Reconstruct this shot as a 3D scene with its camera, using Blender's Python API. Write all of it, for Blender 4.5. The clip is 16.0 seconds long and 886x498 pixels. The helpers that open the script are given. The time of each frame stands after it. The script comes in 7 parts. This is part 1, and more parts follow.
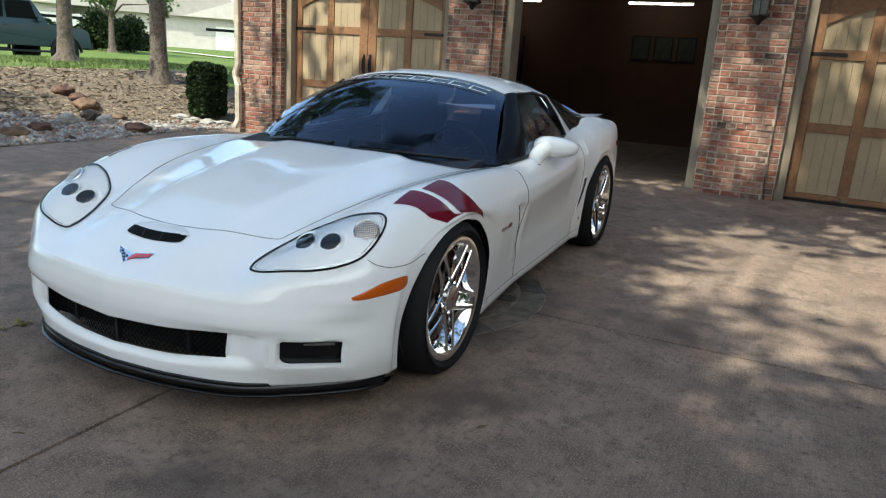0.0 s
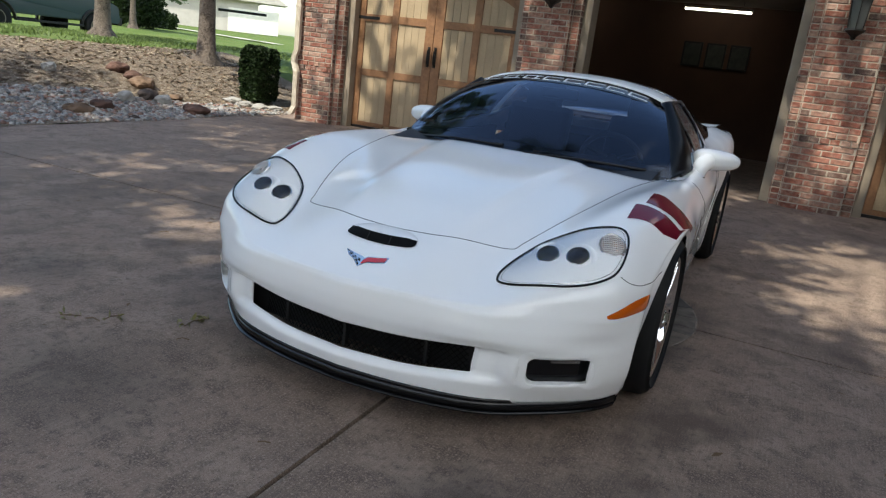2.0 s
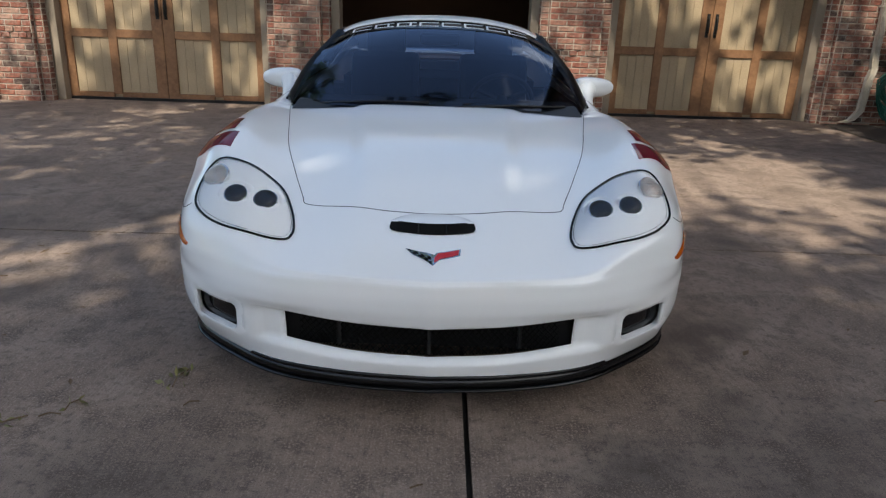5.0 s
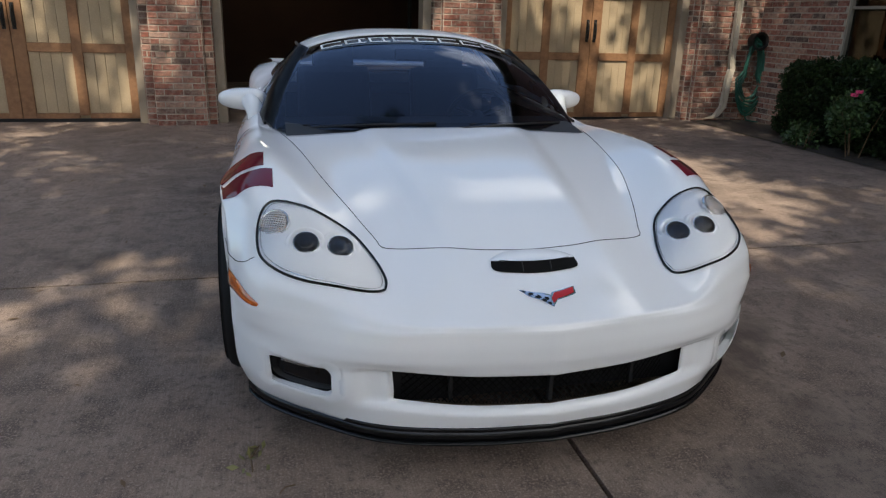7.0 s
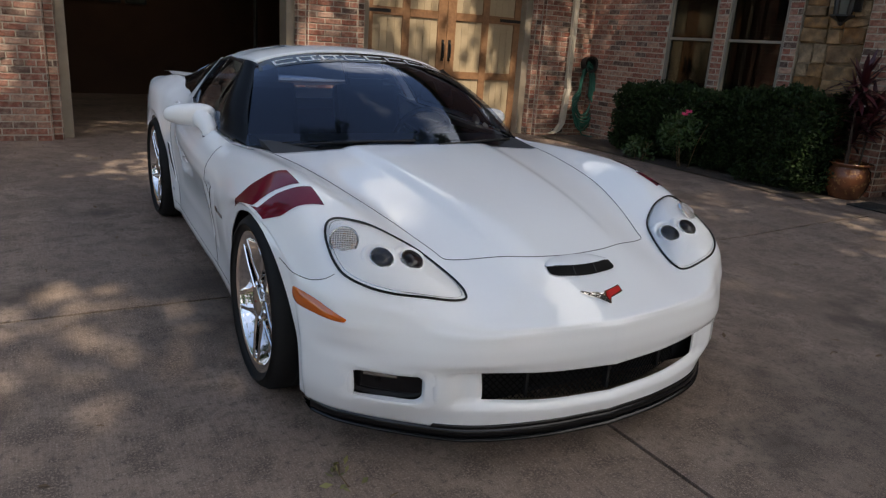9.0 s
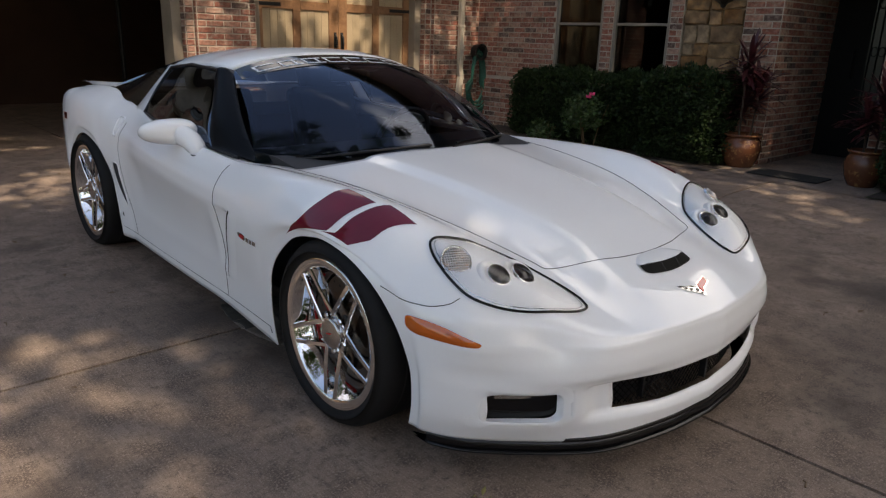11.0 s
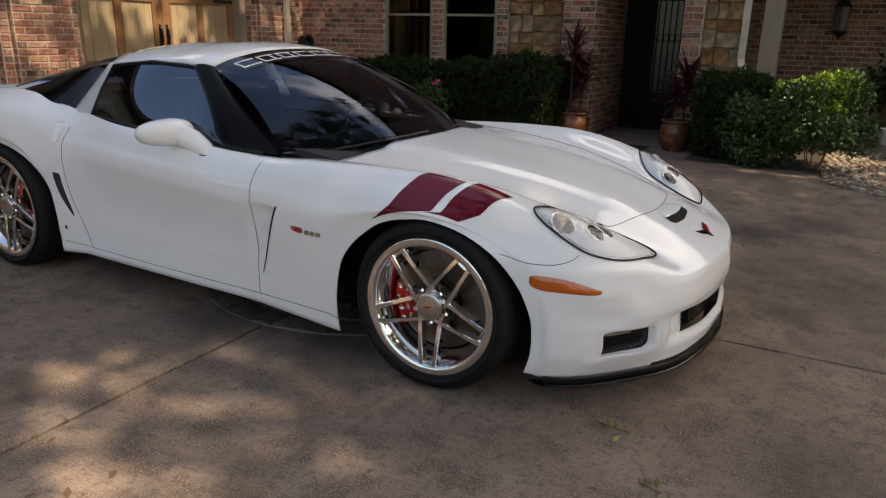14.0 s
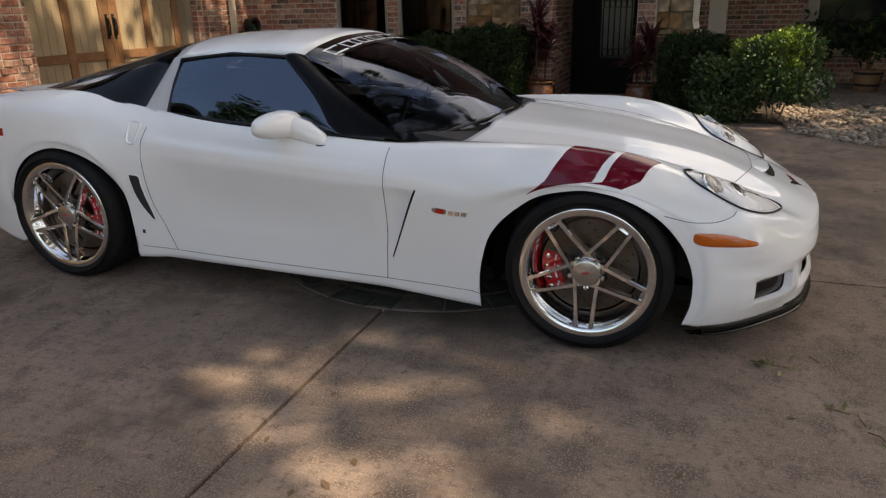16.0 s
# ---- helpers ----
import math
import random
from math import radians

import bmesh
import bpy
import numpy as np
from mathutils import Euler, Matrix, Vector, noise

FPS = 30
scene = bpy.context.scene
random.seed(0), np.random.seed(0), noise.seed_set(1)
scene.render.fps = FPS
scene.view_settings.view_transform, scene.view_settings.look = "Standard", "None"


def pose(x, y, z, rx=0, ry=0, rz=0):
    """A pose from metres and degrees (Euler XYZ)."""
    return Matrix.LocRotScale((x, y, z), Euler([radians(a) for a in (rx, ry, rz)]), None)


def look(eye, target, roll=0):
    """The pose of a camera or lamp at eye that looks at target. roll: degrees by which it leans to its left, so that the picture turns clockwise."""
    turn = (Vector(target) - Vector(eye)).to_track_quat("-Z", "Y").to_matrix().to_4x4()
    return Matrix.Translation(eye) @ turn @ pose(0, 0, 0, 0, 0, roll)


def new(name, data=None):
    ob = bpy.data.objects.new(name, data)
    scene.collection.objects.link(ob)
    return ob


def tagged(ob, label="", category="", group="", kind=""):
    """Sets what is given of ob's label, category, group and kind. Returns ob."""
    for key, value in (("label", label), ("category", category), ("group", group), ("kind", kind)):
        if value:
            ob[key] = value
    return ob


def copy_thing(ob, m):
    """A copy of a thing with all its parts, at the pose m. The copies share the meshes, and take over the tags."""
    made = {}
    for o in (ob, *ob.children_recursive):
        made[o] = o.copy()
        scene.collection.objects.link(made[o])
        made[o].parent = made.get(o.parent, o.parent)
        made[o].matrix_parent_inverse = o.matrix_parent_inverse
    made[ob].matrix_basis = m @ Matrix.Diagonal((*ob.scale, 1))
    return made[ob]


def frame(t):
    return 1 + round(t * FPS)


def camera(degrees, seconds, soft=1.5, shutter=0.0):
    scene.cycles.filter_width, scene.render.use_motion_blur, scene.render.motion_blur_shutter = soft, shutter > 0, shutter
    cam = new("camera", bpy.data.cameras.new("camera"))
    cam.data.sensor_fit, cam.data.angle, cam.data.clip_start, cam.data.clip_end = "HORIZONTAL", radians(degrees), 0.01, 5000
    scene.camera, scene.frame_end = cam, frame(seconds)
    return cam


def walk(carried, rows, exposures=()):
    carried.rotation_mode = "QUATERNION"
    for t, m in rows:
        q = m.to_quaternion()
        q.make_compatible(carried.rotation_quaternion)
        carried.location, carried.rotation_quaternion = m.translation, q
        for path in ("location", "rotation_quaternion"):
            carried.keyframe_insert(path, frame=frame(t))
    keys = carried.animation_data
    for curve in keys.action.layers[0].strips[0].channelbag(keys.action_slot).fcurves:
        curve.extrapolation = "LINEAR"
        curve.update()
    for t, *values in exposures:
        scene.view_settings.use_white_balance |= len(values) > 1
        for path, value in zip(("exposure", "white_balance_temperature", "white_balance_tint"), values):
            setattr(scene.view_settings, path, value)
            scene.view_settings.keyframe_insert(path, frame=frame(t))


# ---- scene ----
cam = camera(64.6, 16.0, soft=1.25)
PATH = [
    (0, (2.051, -2.498, 1.261), (1.229, -0.747, 0.749), 3.9),
    (0.5, (1.832, -2.565, 1.245), (0.952, -0.844, 0.732), 5.2),
    (1, (1.619, -2.68, 1.247), (0.738, -0.959, 0.735), 6.3),
    (1.5, (1.421, -2.726, 1.218), (0.568, -0.992, 0.705), 7.1),
    (2, (1.217, -2.783, 1.227), (0.415, -1.029, 0.696), 6.9),
    (2.5, (1.015, -2.861, 1.222), (0.385, -1.043, 0.675), 5.6),
    (3, (0.831, -2.913, 1.226), (0.348, -1.055, 0.666), 4.0),
    (3.5, (0.64, -2.89, 1.221), (0.24, -1.019, 0.639), 3.1),
    (4, (0.451, -2.856, 1.218), (0.141, -0.974, 0.617), 2.0),
    (4.5, (0.228, -2.86, 1.224), (0.04, -0.971, 0.594), 1.8),
    (4.7, (0.14, -2.856, 1.23), (0.041, -0.963, 0.59), 1.9),
    (6.8, (-0.691, -2.58, 1.286), (-0.276, -0.731, 0.646), 1.4),
    (7, (-0.767, -2.554, 1.283), (-0.304, -0.713, 0.656), 1.7),
    (7.5, (-0.949, -2.485, 1.279), (-0.38, -0.664, 0.679), 2.4),
    (8, (-1.154, -2.467, 1.28), (-0.479, -0.678, 0.693), 3.6),
    (8.5, (-1.381, -2.453, 1.281), (-0.526, -0.738, 0.709), 4.7),
    (9, (-1.569, -2.39, 1.281), (-0.596, -0.737, 0.715), 3.9),
    (9.2, (-1.639, -2.361, 1.283), (-0.634, -0.727, 0.72), 3.7),
    (11.3, (-2.207, -1.756, 1.299), (-0.861, -0.396, 0.714), 1.9),
    (11.5, (-2.257, -1.717, 1.317), (-0.883, -0.388, 0.73), 2.0),
    (12, (-2.376, -1.632, 1.313), (-0.915, -0.39, 0.745), 2.3),
    (12.5, (-2.512, -1.566, 1.29), (-0.948, -0.444, 0.745), 2.9),
    (13, (-2.676, -1.49, 1.279), (-1.057, -0.442, 0.749), 3.4),
    (13.5, (-2.841, -1.32, 1.278), (-1.198, -0.322, 0.726), 3.1),
    (14, (-3.005, -1.152, 1.283), (-1.319, -0.25, 0.694), 1.3),
    (14.5, (-3.184, -0.973, 1.292), (-1.459, -0.17, 0.677), 0.8),
    (15, (-3.309, -0.768, 1.317), (-1.558, -0.04, 0.68), 0.2),
    (15.5, (-3.397, -0.524, 1.325), (-1.635, 0.162, 0.674), -0.7),
    (16, (-3.481, -0.334, 1.311), (-1.705, 0.313, 0.656), -1.3),
]
walk(cam, [(t, look(eye, target, roll)) for t, eye, target, roll in PATH],
     exposures=[(0, 1.31, 6450, -1), (1.5, 1.14, 6500, 3), (4.5, .97, 6650, 6), (9, .95, 7250, 10), (12.5, 1.08, 8200, 13), (16, 1.12, 8600, 13)])

# ---- world and sun ----
SUN_ELEVATION, SUN_AZIMUTH = 56.0, 193.0      # degrees; azimuth from +y, clockwise
world = bpy.data.worlds.new("sky")
scene.world = world
world.use_nodes = True
wn = world.node_tree.nodes
wl = world.node_tree.links
wn.clear()
w_out = wn.new("ShaderNodeOutputWorld")
w_bg = wn.new("ShaderNodeBackground")
w_sky = wn.new("ShaderNodeTexSky")
w_sky.sky_type = "NISHITA"
w_sky.sun_disc = False
w_sky.sun_elevation = radians(SUN_ELEVATION)
w_sky.sun_rotation = radians(SUN_AZIMUTH)
w_co = wn.new("ShaderNodeTexCoord")
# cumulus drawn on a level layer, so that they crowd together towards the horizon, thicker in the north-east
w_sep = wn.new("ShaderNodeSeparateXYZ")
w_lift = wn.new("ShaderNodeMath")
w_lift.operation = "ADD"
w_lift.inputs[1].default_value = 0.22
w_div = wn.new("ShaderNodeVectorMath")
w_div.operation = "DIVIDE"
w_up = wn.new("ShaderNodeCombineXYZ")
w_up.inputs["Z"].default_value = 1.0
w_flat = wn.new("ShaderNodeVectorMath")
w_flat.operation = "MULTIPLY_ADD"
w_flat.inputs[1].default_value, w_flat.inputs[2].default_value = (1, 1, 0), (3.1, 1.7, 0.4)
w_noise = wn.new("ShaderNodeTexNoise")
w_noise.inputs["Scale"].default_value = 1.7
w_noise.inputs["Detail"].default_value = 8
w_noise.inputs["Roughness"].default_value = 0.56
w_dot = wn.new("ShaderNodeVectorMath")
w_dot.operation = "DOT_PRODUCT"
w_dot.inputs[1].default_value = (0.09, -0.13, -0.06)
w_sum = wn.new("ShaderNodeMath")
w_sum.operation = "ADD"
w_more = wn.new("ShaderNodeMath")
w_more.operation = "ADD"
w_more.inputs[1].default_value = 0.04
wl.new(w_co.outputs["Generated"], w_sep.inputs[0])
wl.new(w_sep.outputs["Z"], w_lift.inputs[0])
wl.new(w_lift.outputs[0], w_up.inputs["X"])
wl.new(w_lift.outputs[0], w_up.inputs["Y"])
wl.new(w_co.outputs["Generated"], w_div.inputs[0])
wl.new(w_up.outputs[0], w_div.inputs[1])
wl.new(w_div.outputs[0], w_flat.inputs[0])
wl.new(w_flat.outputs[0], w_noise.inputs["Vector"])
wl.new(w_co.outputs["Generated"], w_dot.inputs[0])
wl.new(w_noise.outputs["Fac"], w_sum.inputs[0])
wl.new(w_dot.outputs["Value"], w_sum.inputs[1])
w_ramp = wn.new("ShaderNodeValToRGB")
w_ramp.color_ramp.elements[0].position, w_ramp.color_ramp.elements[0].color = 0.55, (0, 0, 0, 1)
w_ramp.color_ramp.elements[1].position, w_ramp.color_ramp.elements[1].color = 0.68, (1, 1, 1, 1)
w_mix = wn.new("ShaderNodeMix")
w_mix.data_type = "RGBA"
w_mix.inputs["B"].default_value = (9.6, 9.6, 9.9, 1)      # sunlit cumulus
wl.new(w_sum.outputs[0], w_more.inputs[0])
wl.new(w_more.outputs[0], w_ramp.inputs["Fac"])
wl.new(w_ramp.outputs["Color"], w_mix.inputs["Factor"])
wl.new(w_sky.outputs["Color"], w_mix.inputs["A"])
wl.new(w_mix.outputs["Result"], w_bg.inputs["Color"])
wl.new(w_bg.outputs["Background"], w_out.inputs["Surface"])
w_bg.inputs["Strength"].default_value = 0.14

sun = new("sun", bpy.data.lights.new("sun", "SUN"))
sun.data.energy, sun.data.angle, sun.data.color = 3.4, radians(0.55), (1.0, 0.93, 0.82)
az, el = radians(SUN_AZIMUTH), radians(SUN_ELEVATION)
SUN_DIR = Vector((math.sin(az) * math.cos(el), math.cos(az) * math.cos(el), math.sin(el)))
sun.matrix_world = look(SUN_DIR * 40, (0, 0, 0))

# ---- materials ----
def material(name, color, rough=0.6, metal=0.0, spec=0.5, coat=0.0, vary=(), bump=(), emit=None, trans=0.0, ior=1.45,
             per_object=0.0, island=0.0, coat_rough=0.03):
    """vary: (scale, amount, other colour) layers of noise; bump: (scale, strength) layers; per_object: random shift of brightness."""
    m = bpy.data.materials.new(name)
    m.use_nodes = True
    nt = m.node_tree
    b = nt.nodes["Principled BSDF"]
    b.inputs["Roughness"].default_value = rough
    b.inputs["Metallic"].default_value = metal
    b.inputs["Specular IOR Level"].default_value = spec
    b.inputs["Coat Weight"].default_value = coat
    b.inputs["Coat Roughness"].default_value = coat_rough
    b.inputs["Coat IOR"].default_value = 1.64
    b.inputs["Transmission Weight"].default_value = trans
    b.inputs["IOR"].default_value = ior
    b.inputs["Base Color"].default_value = (*color, 1)
    co = nt.nodes.new("ShaderNodeTexCoord")
    col = None
    for scale, low, high, other in vary:
        n = nt.nodes.new("ShaderNodeTexNoise")
        n.inputs["Scale"].default_value = scale
        n.inputs["Detail"].default_value = 6
        n.inputs["Roughness"].default_value = 0.6
        nt.links.new(co.outputs["Object"], n.inputs["Vector"])
        r = nt.nodes.new("ShaderNodeMapRange")
        r.inputs["From Min"].default_value, r.inputs["From Max"].default_value = low, high
        nt.links.new(n.outputs["Fac"], r.inputs["Value"])
        mx = nt.nodes.new("ShaderNodeMix")
        mx.data_type = "RGBA"
        nt.links.new(r.outputs["Result"], mx.inputs["Factor"])
        if col is None:
            mx.inputs["A"].default_value = (*color, 1)
        else:
            nt.links.new(col, mx.inputs["A"])
        mx.inputs["B"].default_value = (*other, 1)
        col = mx.outputs["Result"]
    for amount, node, socket in ((per_object, "ShaderNodeObjectInfo", "Random"), (island, "ShaderNodeNewGeometry", "Random Per Island")):
        if amount:
            oi = nt.nodes.new(node)
            r = nt.nodes.new("ShaderNodeMapRange")
            r.inputs["To Min"].default_value, r.inputs["To Max"].default_value = 1 - amount, 1 + amount
            nt.links.new(oi.outputs[socket], r.inputs["Value"])
            hs = nt.nodes.new("ShaderNodeHueSaturation")
            nt.links.new(r.outputs["Result"], hs.inputs["Value"])
            if col is None:
                hs.inputs["Color"].default_value = (*color, 1)
            else:
                nt.links.new(col, hs.inputs["Color"])
            col = hs.outputs["Color"]
    if col is not None:
        nt.links.new(col, b.inputs["Base Color"])
    last = None
    for scale, strength, dist in bump:
        n = nt.nodes.new("ShaderNodeTexNoise")
        n.inputs["Scale"].default_value = scale
        n.inputs["Detail"].default_value = 5
        nt.links.new(co.outputs["Object"], n.inputs["Vector"])
        bp = nt.nodes.new("ShaderNodeBump")
        bp.inputs["Strength"].default_value = strength
        bp.inputs["Distance"].default_value = dist
        nt.links.new(n.outputs["Fac"], bp.inputs["Height"])
        if last:
            nt.links.new(last, bp.inputs["Normal"])
        last = bp.outputs["Normal"]
    if last:
        nt.links.new(last, b.inputs["Normal"])
    if emit:
        b.inputs["Emission Color"].default_value = (*emit[:3], 1)
        b.inputs["Emission Strength"].default_value = emit[3]
    return m


def ramp_material(name, colors, source, rough=0.8, vary_scale=30.0, bump=(), spec=0.3, amount=0.35, smear=None):
    """Pieces that take one of several colours each: source is Object Info's or the island's random number."""
    m = material(name, colors[0], rough, spec=spec, bump=bump)
    nt = m.node_tree
    b = nt.nodes["Principled BSDF"]
    src = nt.nodes.new("ShaderNodeObjectInfo" if source == "object" else "ShaderNodeNewGeometry")
    out = src.outputs["Random" if source == "object" else "Random Per Island"]
    r = nt.nodes.new("ShaderNodeValToRGB")
    r.color_ramp.interpolation = "CONSTANT"
    while len(r.color_ramp.elements) < len(colors):
        r.color_ramp.elements.new(0.5)
    for n, c in enumerate(colors):
        r.color_ramp.elements[n].position = n / len(colors)
        r.color_ramp.elements[n].color = (*c, 1)
    nt.links.new(out, r.inputs["Fac"])
    n = nt.nodes.new("ShaderNodeTexNoise")
    n.inputs["Scale"].default_value = vary_scale
    n.inputs["Detail"].default_value = 6
    co = nt.nodes.new("ShaderNodeTexCoord")
    nt.links.new(co.outputs["Object"], n.inputs["Vector"])
    mr = nt.nodes.new("ShaderNodeMapRange")
    mr.inputs["From Min"].default_value, mr.inputs["From Max"].default_value = 0.3, 0.7
    mr.inputs["To Min"].default_value, mr.inputs["To Max"].default_value = 1 - amount, 1 + amount
    nt.links.new(n.outputs["Fac"], mr.inputs["Value"])
    hs = nt.nodes.new("ShaderNodeHueSaturation")
    nt.links.new(r.outputs["Color"], hs.inputs["Color"])
    nt.links.new(mr.outputs["Result"], hs.inputs["Value"])
    col = hs.outputs["Color"]
    if smear:                                            # pale mortar or lime left on the faces
        n = nt.nodes.new("ShaderNodeTexNoise")
        n.inputs["Scale"].default_value = smear[0]
        n.inputs["Detail"].default_value = 8
        n.inputs["Roughness"].default_value = 0.7
        nt.links.new(nt.nodes.new("ShaderNodeNewGeometry").outputs["Position"], n.inputs["Vector"])
        mr = nt.nodes.new("ShaderNodeMapRange")
        mr.inputs["From Min"].default_value, mr.inputs["From Max"].default_value = smear[1], smear[2]
        mr.inputs["To Max"].default_value = smear[4]
        nt.links.new(n.outputs["Fac"], mr.inputs["Value"])
        mx = nt.nodes.new("ShaderNodeMix")
        mx.data_type = "RGBA"
        nt.links.new(mr.outputs["Result"], mx.inputs["Factor"])
        nt.links.new(col, mx.inputs["A"])
        mx.inputs["B"].default_value = (*smear[3], 1)
        col = mx.outputs["Result"]
    nt.links.new(col, b.inputs["Base Color"])
    return m


def stain_and_shade(m, spots, other, scale=3.0):
    """Stains and painted shade of a ragged round shape laid into a material: (x, y, inner radius, outer radius,
    amount).
    """
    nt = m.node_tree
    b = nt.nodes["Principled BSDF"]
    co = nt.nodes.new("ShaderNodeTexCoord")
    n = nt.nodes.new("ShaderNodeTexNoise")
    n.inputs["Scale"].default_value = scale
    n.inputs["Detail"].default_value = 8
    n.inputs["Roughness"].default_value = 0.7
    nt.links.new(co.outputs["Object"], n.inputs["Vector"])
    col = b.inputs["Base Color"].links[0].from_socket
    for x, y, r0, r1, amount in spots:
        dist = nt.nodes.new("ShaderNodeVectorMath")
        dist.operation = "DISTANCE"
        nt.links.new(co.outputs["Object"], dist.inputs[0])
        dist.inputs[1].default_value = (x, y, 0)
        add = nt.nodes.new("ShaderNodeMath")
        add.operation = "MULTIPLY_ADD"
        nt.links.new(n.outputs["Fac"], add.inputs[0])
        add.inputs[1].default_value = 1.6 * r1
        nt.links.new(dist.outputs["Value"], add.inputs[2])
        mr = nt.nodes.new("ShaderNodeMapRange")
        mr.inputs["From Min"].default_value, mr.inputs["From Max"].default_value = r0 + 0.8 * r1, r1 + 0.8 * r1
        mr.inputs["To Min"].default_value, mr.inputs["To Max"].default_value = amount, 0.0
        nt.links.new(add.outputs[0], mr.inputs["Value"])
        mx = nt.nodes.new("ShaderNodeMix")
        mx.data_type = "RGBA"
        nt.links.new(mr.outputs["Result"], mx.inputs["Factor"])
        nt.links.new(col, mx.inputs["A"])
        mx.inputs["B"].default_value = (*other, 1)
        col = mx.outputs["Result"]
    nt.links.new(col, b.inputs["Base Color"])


def thin_glass(name, tint, ior, sheen=(1, 1, 1)):
    """A thin pane: tinted see-through, with mirror gloss by the angle of view."""
    m = bpy.data.materials.new(name)
    m.use_nodes = True
    nt = m.node_tree
    nt.nodes.clear()
    out = nt.nodes.new("ShaderNodeOutputMaterial")
    mix = nt.nodes.new("ShaderNodeMixShader")
    clear = nt.nodes.new("ShaderNodeBsdfTransparent")
    gloss = nt.nodes.new("ShaderNodeBsdfGlossy")
    fres = nt.nodes.new("ShaderNodeFresnel")
    clear.inputs["Color"].default_value = (*tint, 1)
    gloss.inputs["Roughness"].default_value = 0.0
    gloss.inputs["Color"].default_value = (*sheen, 1)      # mirror tint; the car's panes take blue to deepen the reflected sky
    fres.inputs["IOR"].default_value = ior
    nt.links.new(fres.outputs[0], mix.inputs[0])
    nt.links.new(clear.outputs[0], mix.inputs[1])
    nt.links.new(gloss.outputs[0], mix.inputs[2])
    nt.links.new(mix.outputs[0], out.inputs[0])
    return m


M_CONCRETE = material("driveway_concrete", (0.240, 0.172, 0.136), 0.84, spec=0.3,
                      vary=((0.7, 0.40, 0.60, (0.180, 0.132, 0.104)), (2.4, 0.46, 0.62, (0.284, 0.213, 0.169)), (7, 0.50, 0.62, (0.140, 0.102, 0.080)),
                            (30, 0.50, 0.66, (0.126, 0.093, 0.073)), (120, 0.50, 0.62, (0.310, 0.234, 0.184)), (1.3, 0.57, 0.68, (0.124, 0.091, 0.072)),
                            (230, 0.57, 0.64, (0.084, 0.060, 0.047)), (400, 0.60, 0.67, (0.405, 0.316, 0.255))),
                      bump=((45, 0.25, 0.004), (160, 0.45, 0.003), (420, 0.5, 0.0014)))


def broom(m, across, along, low, high, amount):
    """Brush marks that run along the drive: darker streaks and a fine ribbed relief."""
    nt = m.node_tree
    b = nt.nodes["Principled BSDF"]
    co = nt.nodes.new("ShaderNodeTexCoord")
    mp = nt.nodes.new("ShaderNodeMapping")
    mp.inputs["Scale"].default_value = (across, along, 1)
    n = nt.nodes.new("ShaderNodeTexNoise")
    n.inputs["Scale"].default_value = 1.0
    n.inputs["Detail"].default_value = 4
    nt.links.new(co.outputs["Object"], mp.inputs["Vector"])
    nt.links.new(mp.outputs["Vector"], n.inputs["Vector"])
    mr = nt.nodes.new("ShaderNodeMapRange")
    mr.inputs["From Min"].default_value, mr.inputs["From Max"].default_value = low, high
    mr.inputs["To Min"].default_value, mr.inputs["To Max"].default_value = 1 + amount, 1 - amount
    nt.links.new(n.outputs["Fac"], mr.inputs["Value"])
    hs = nt.nodes.new("ShaderNodeHueSaturation")
    nt.links.new(b.inputs["Base Color"].links[0].from_socket, hs.inputs["Color"])
    nt.links.new(mr.outputs["Result"], hs.inputs["Value"])
    nt.links.new(hs.outputs["Color"], b.inputs["Base Color"])
    bp = nt.nodes.new("ShaderNodeBump")
    bp.inputs["Strength"].default_value, bp.inputs["Distance"].default_value = 0.35, 0.002
    nt.links.new(n.outputs["Fac"], bp.inputs["Height"])
    nt.links.new(b.inputs["Normal"].links[0].from_socket, bp.inputs["Normal"])
    nt.links.new(bp.outputs["Normal"], b.inputs["Normal"])


broom(M_CONCRETE, 150, 7, 0.36, 0.64, 0.09)
# the wide spot at (1.15, -1.25) is shade put into the colour
stain_and_shade(M_CONCRETE, ((-.82, .62, .05, .36, .75), (-.85, 1.15, .05, .40, .7), (.85, 1.1, .05, .42, .75), (2.2, -.85, .05, .45, .85), (2.65, -1.2, .05, .35, .7), (1.15, -1.25, .15, .8, .5), (.9, .55, .05, .30, .7), (-.8, -1.3, .05, .5, .5), (.6, -1.1, .02, .22, .6), (-3.0, .9, .1, .8, .4), (-1.9, -.6, .05, .35, .4)), (0.055, 0.047, 0.042))
M_JOINT = material("dark_joint", (0.028, 0.025, 0.022), 0.9)
M_MORTAR = material("mortar", (0.45, 0.385, 0.315), 0.95, vary=((8, 0.35, 0.7, (0.34, 0.29, 0.24)),), bump=((200, 0.5, 0.002),))
BRICKS = ((0.226, 0.084, 0.059), (0.265, 0.113, 0.081), (0.194, 0.072, 0.051), (0.297, 0.156, 0.115), (0.242, 0.091, 0.062), (0.328, 0.196, 0.148), (0.217, 0.087, 0.062), (0.096, 0.060, 0.050), (0.273, 0.130, 0.093), (0.147, 0.084, 0.066))
M_BRICK = ramp_material("fired_brick", BRICKS, "object", 0.88, 26, ((70, 0.6, 0.005), (300, 0.4, 0.001)), amount=0.45, smear=(17, 0.47, 0.70, (0.42, 0.34, 0.27), 0.62))
M_BRICK_ROW = ramp_material("fired_brick_rows", BRICKS, "island", 0.88, 26, ((70, 0.6, 0.005), (300, 0.4, 0.001)), amount=0.45, smear=(17, 0.47, 0.70, (0.42, 0.34, 0.27), 0.62))
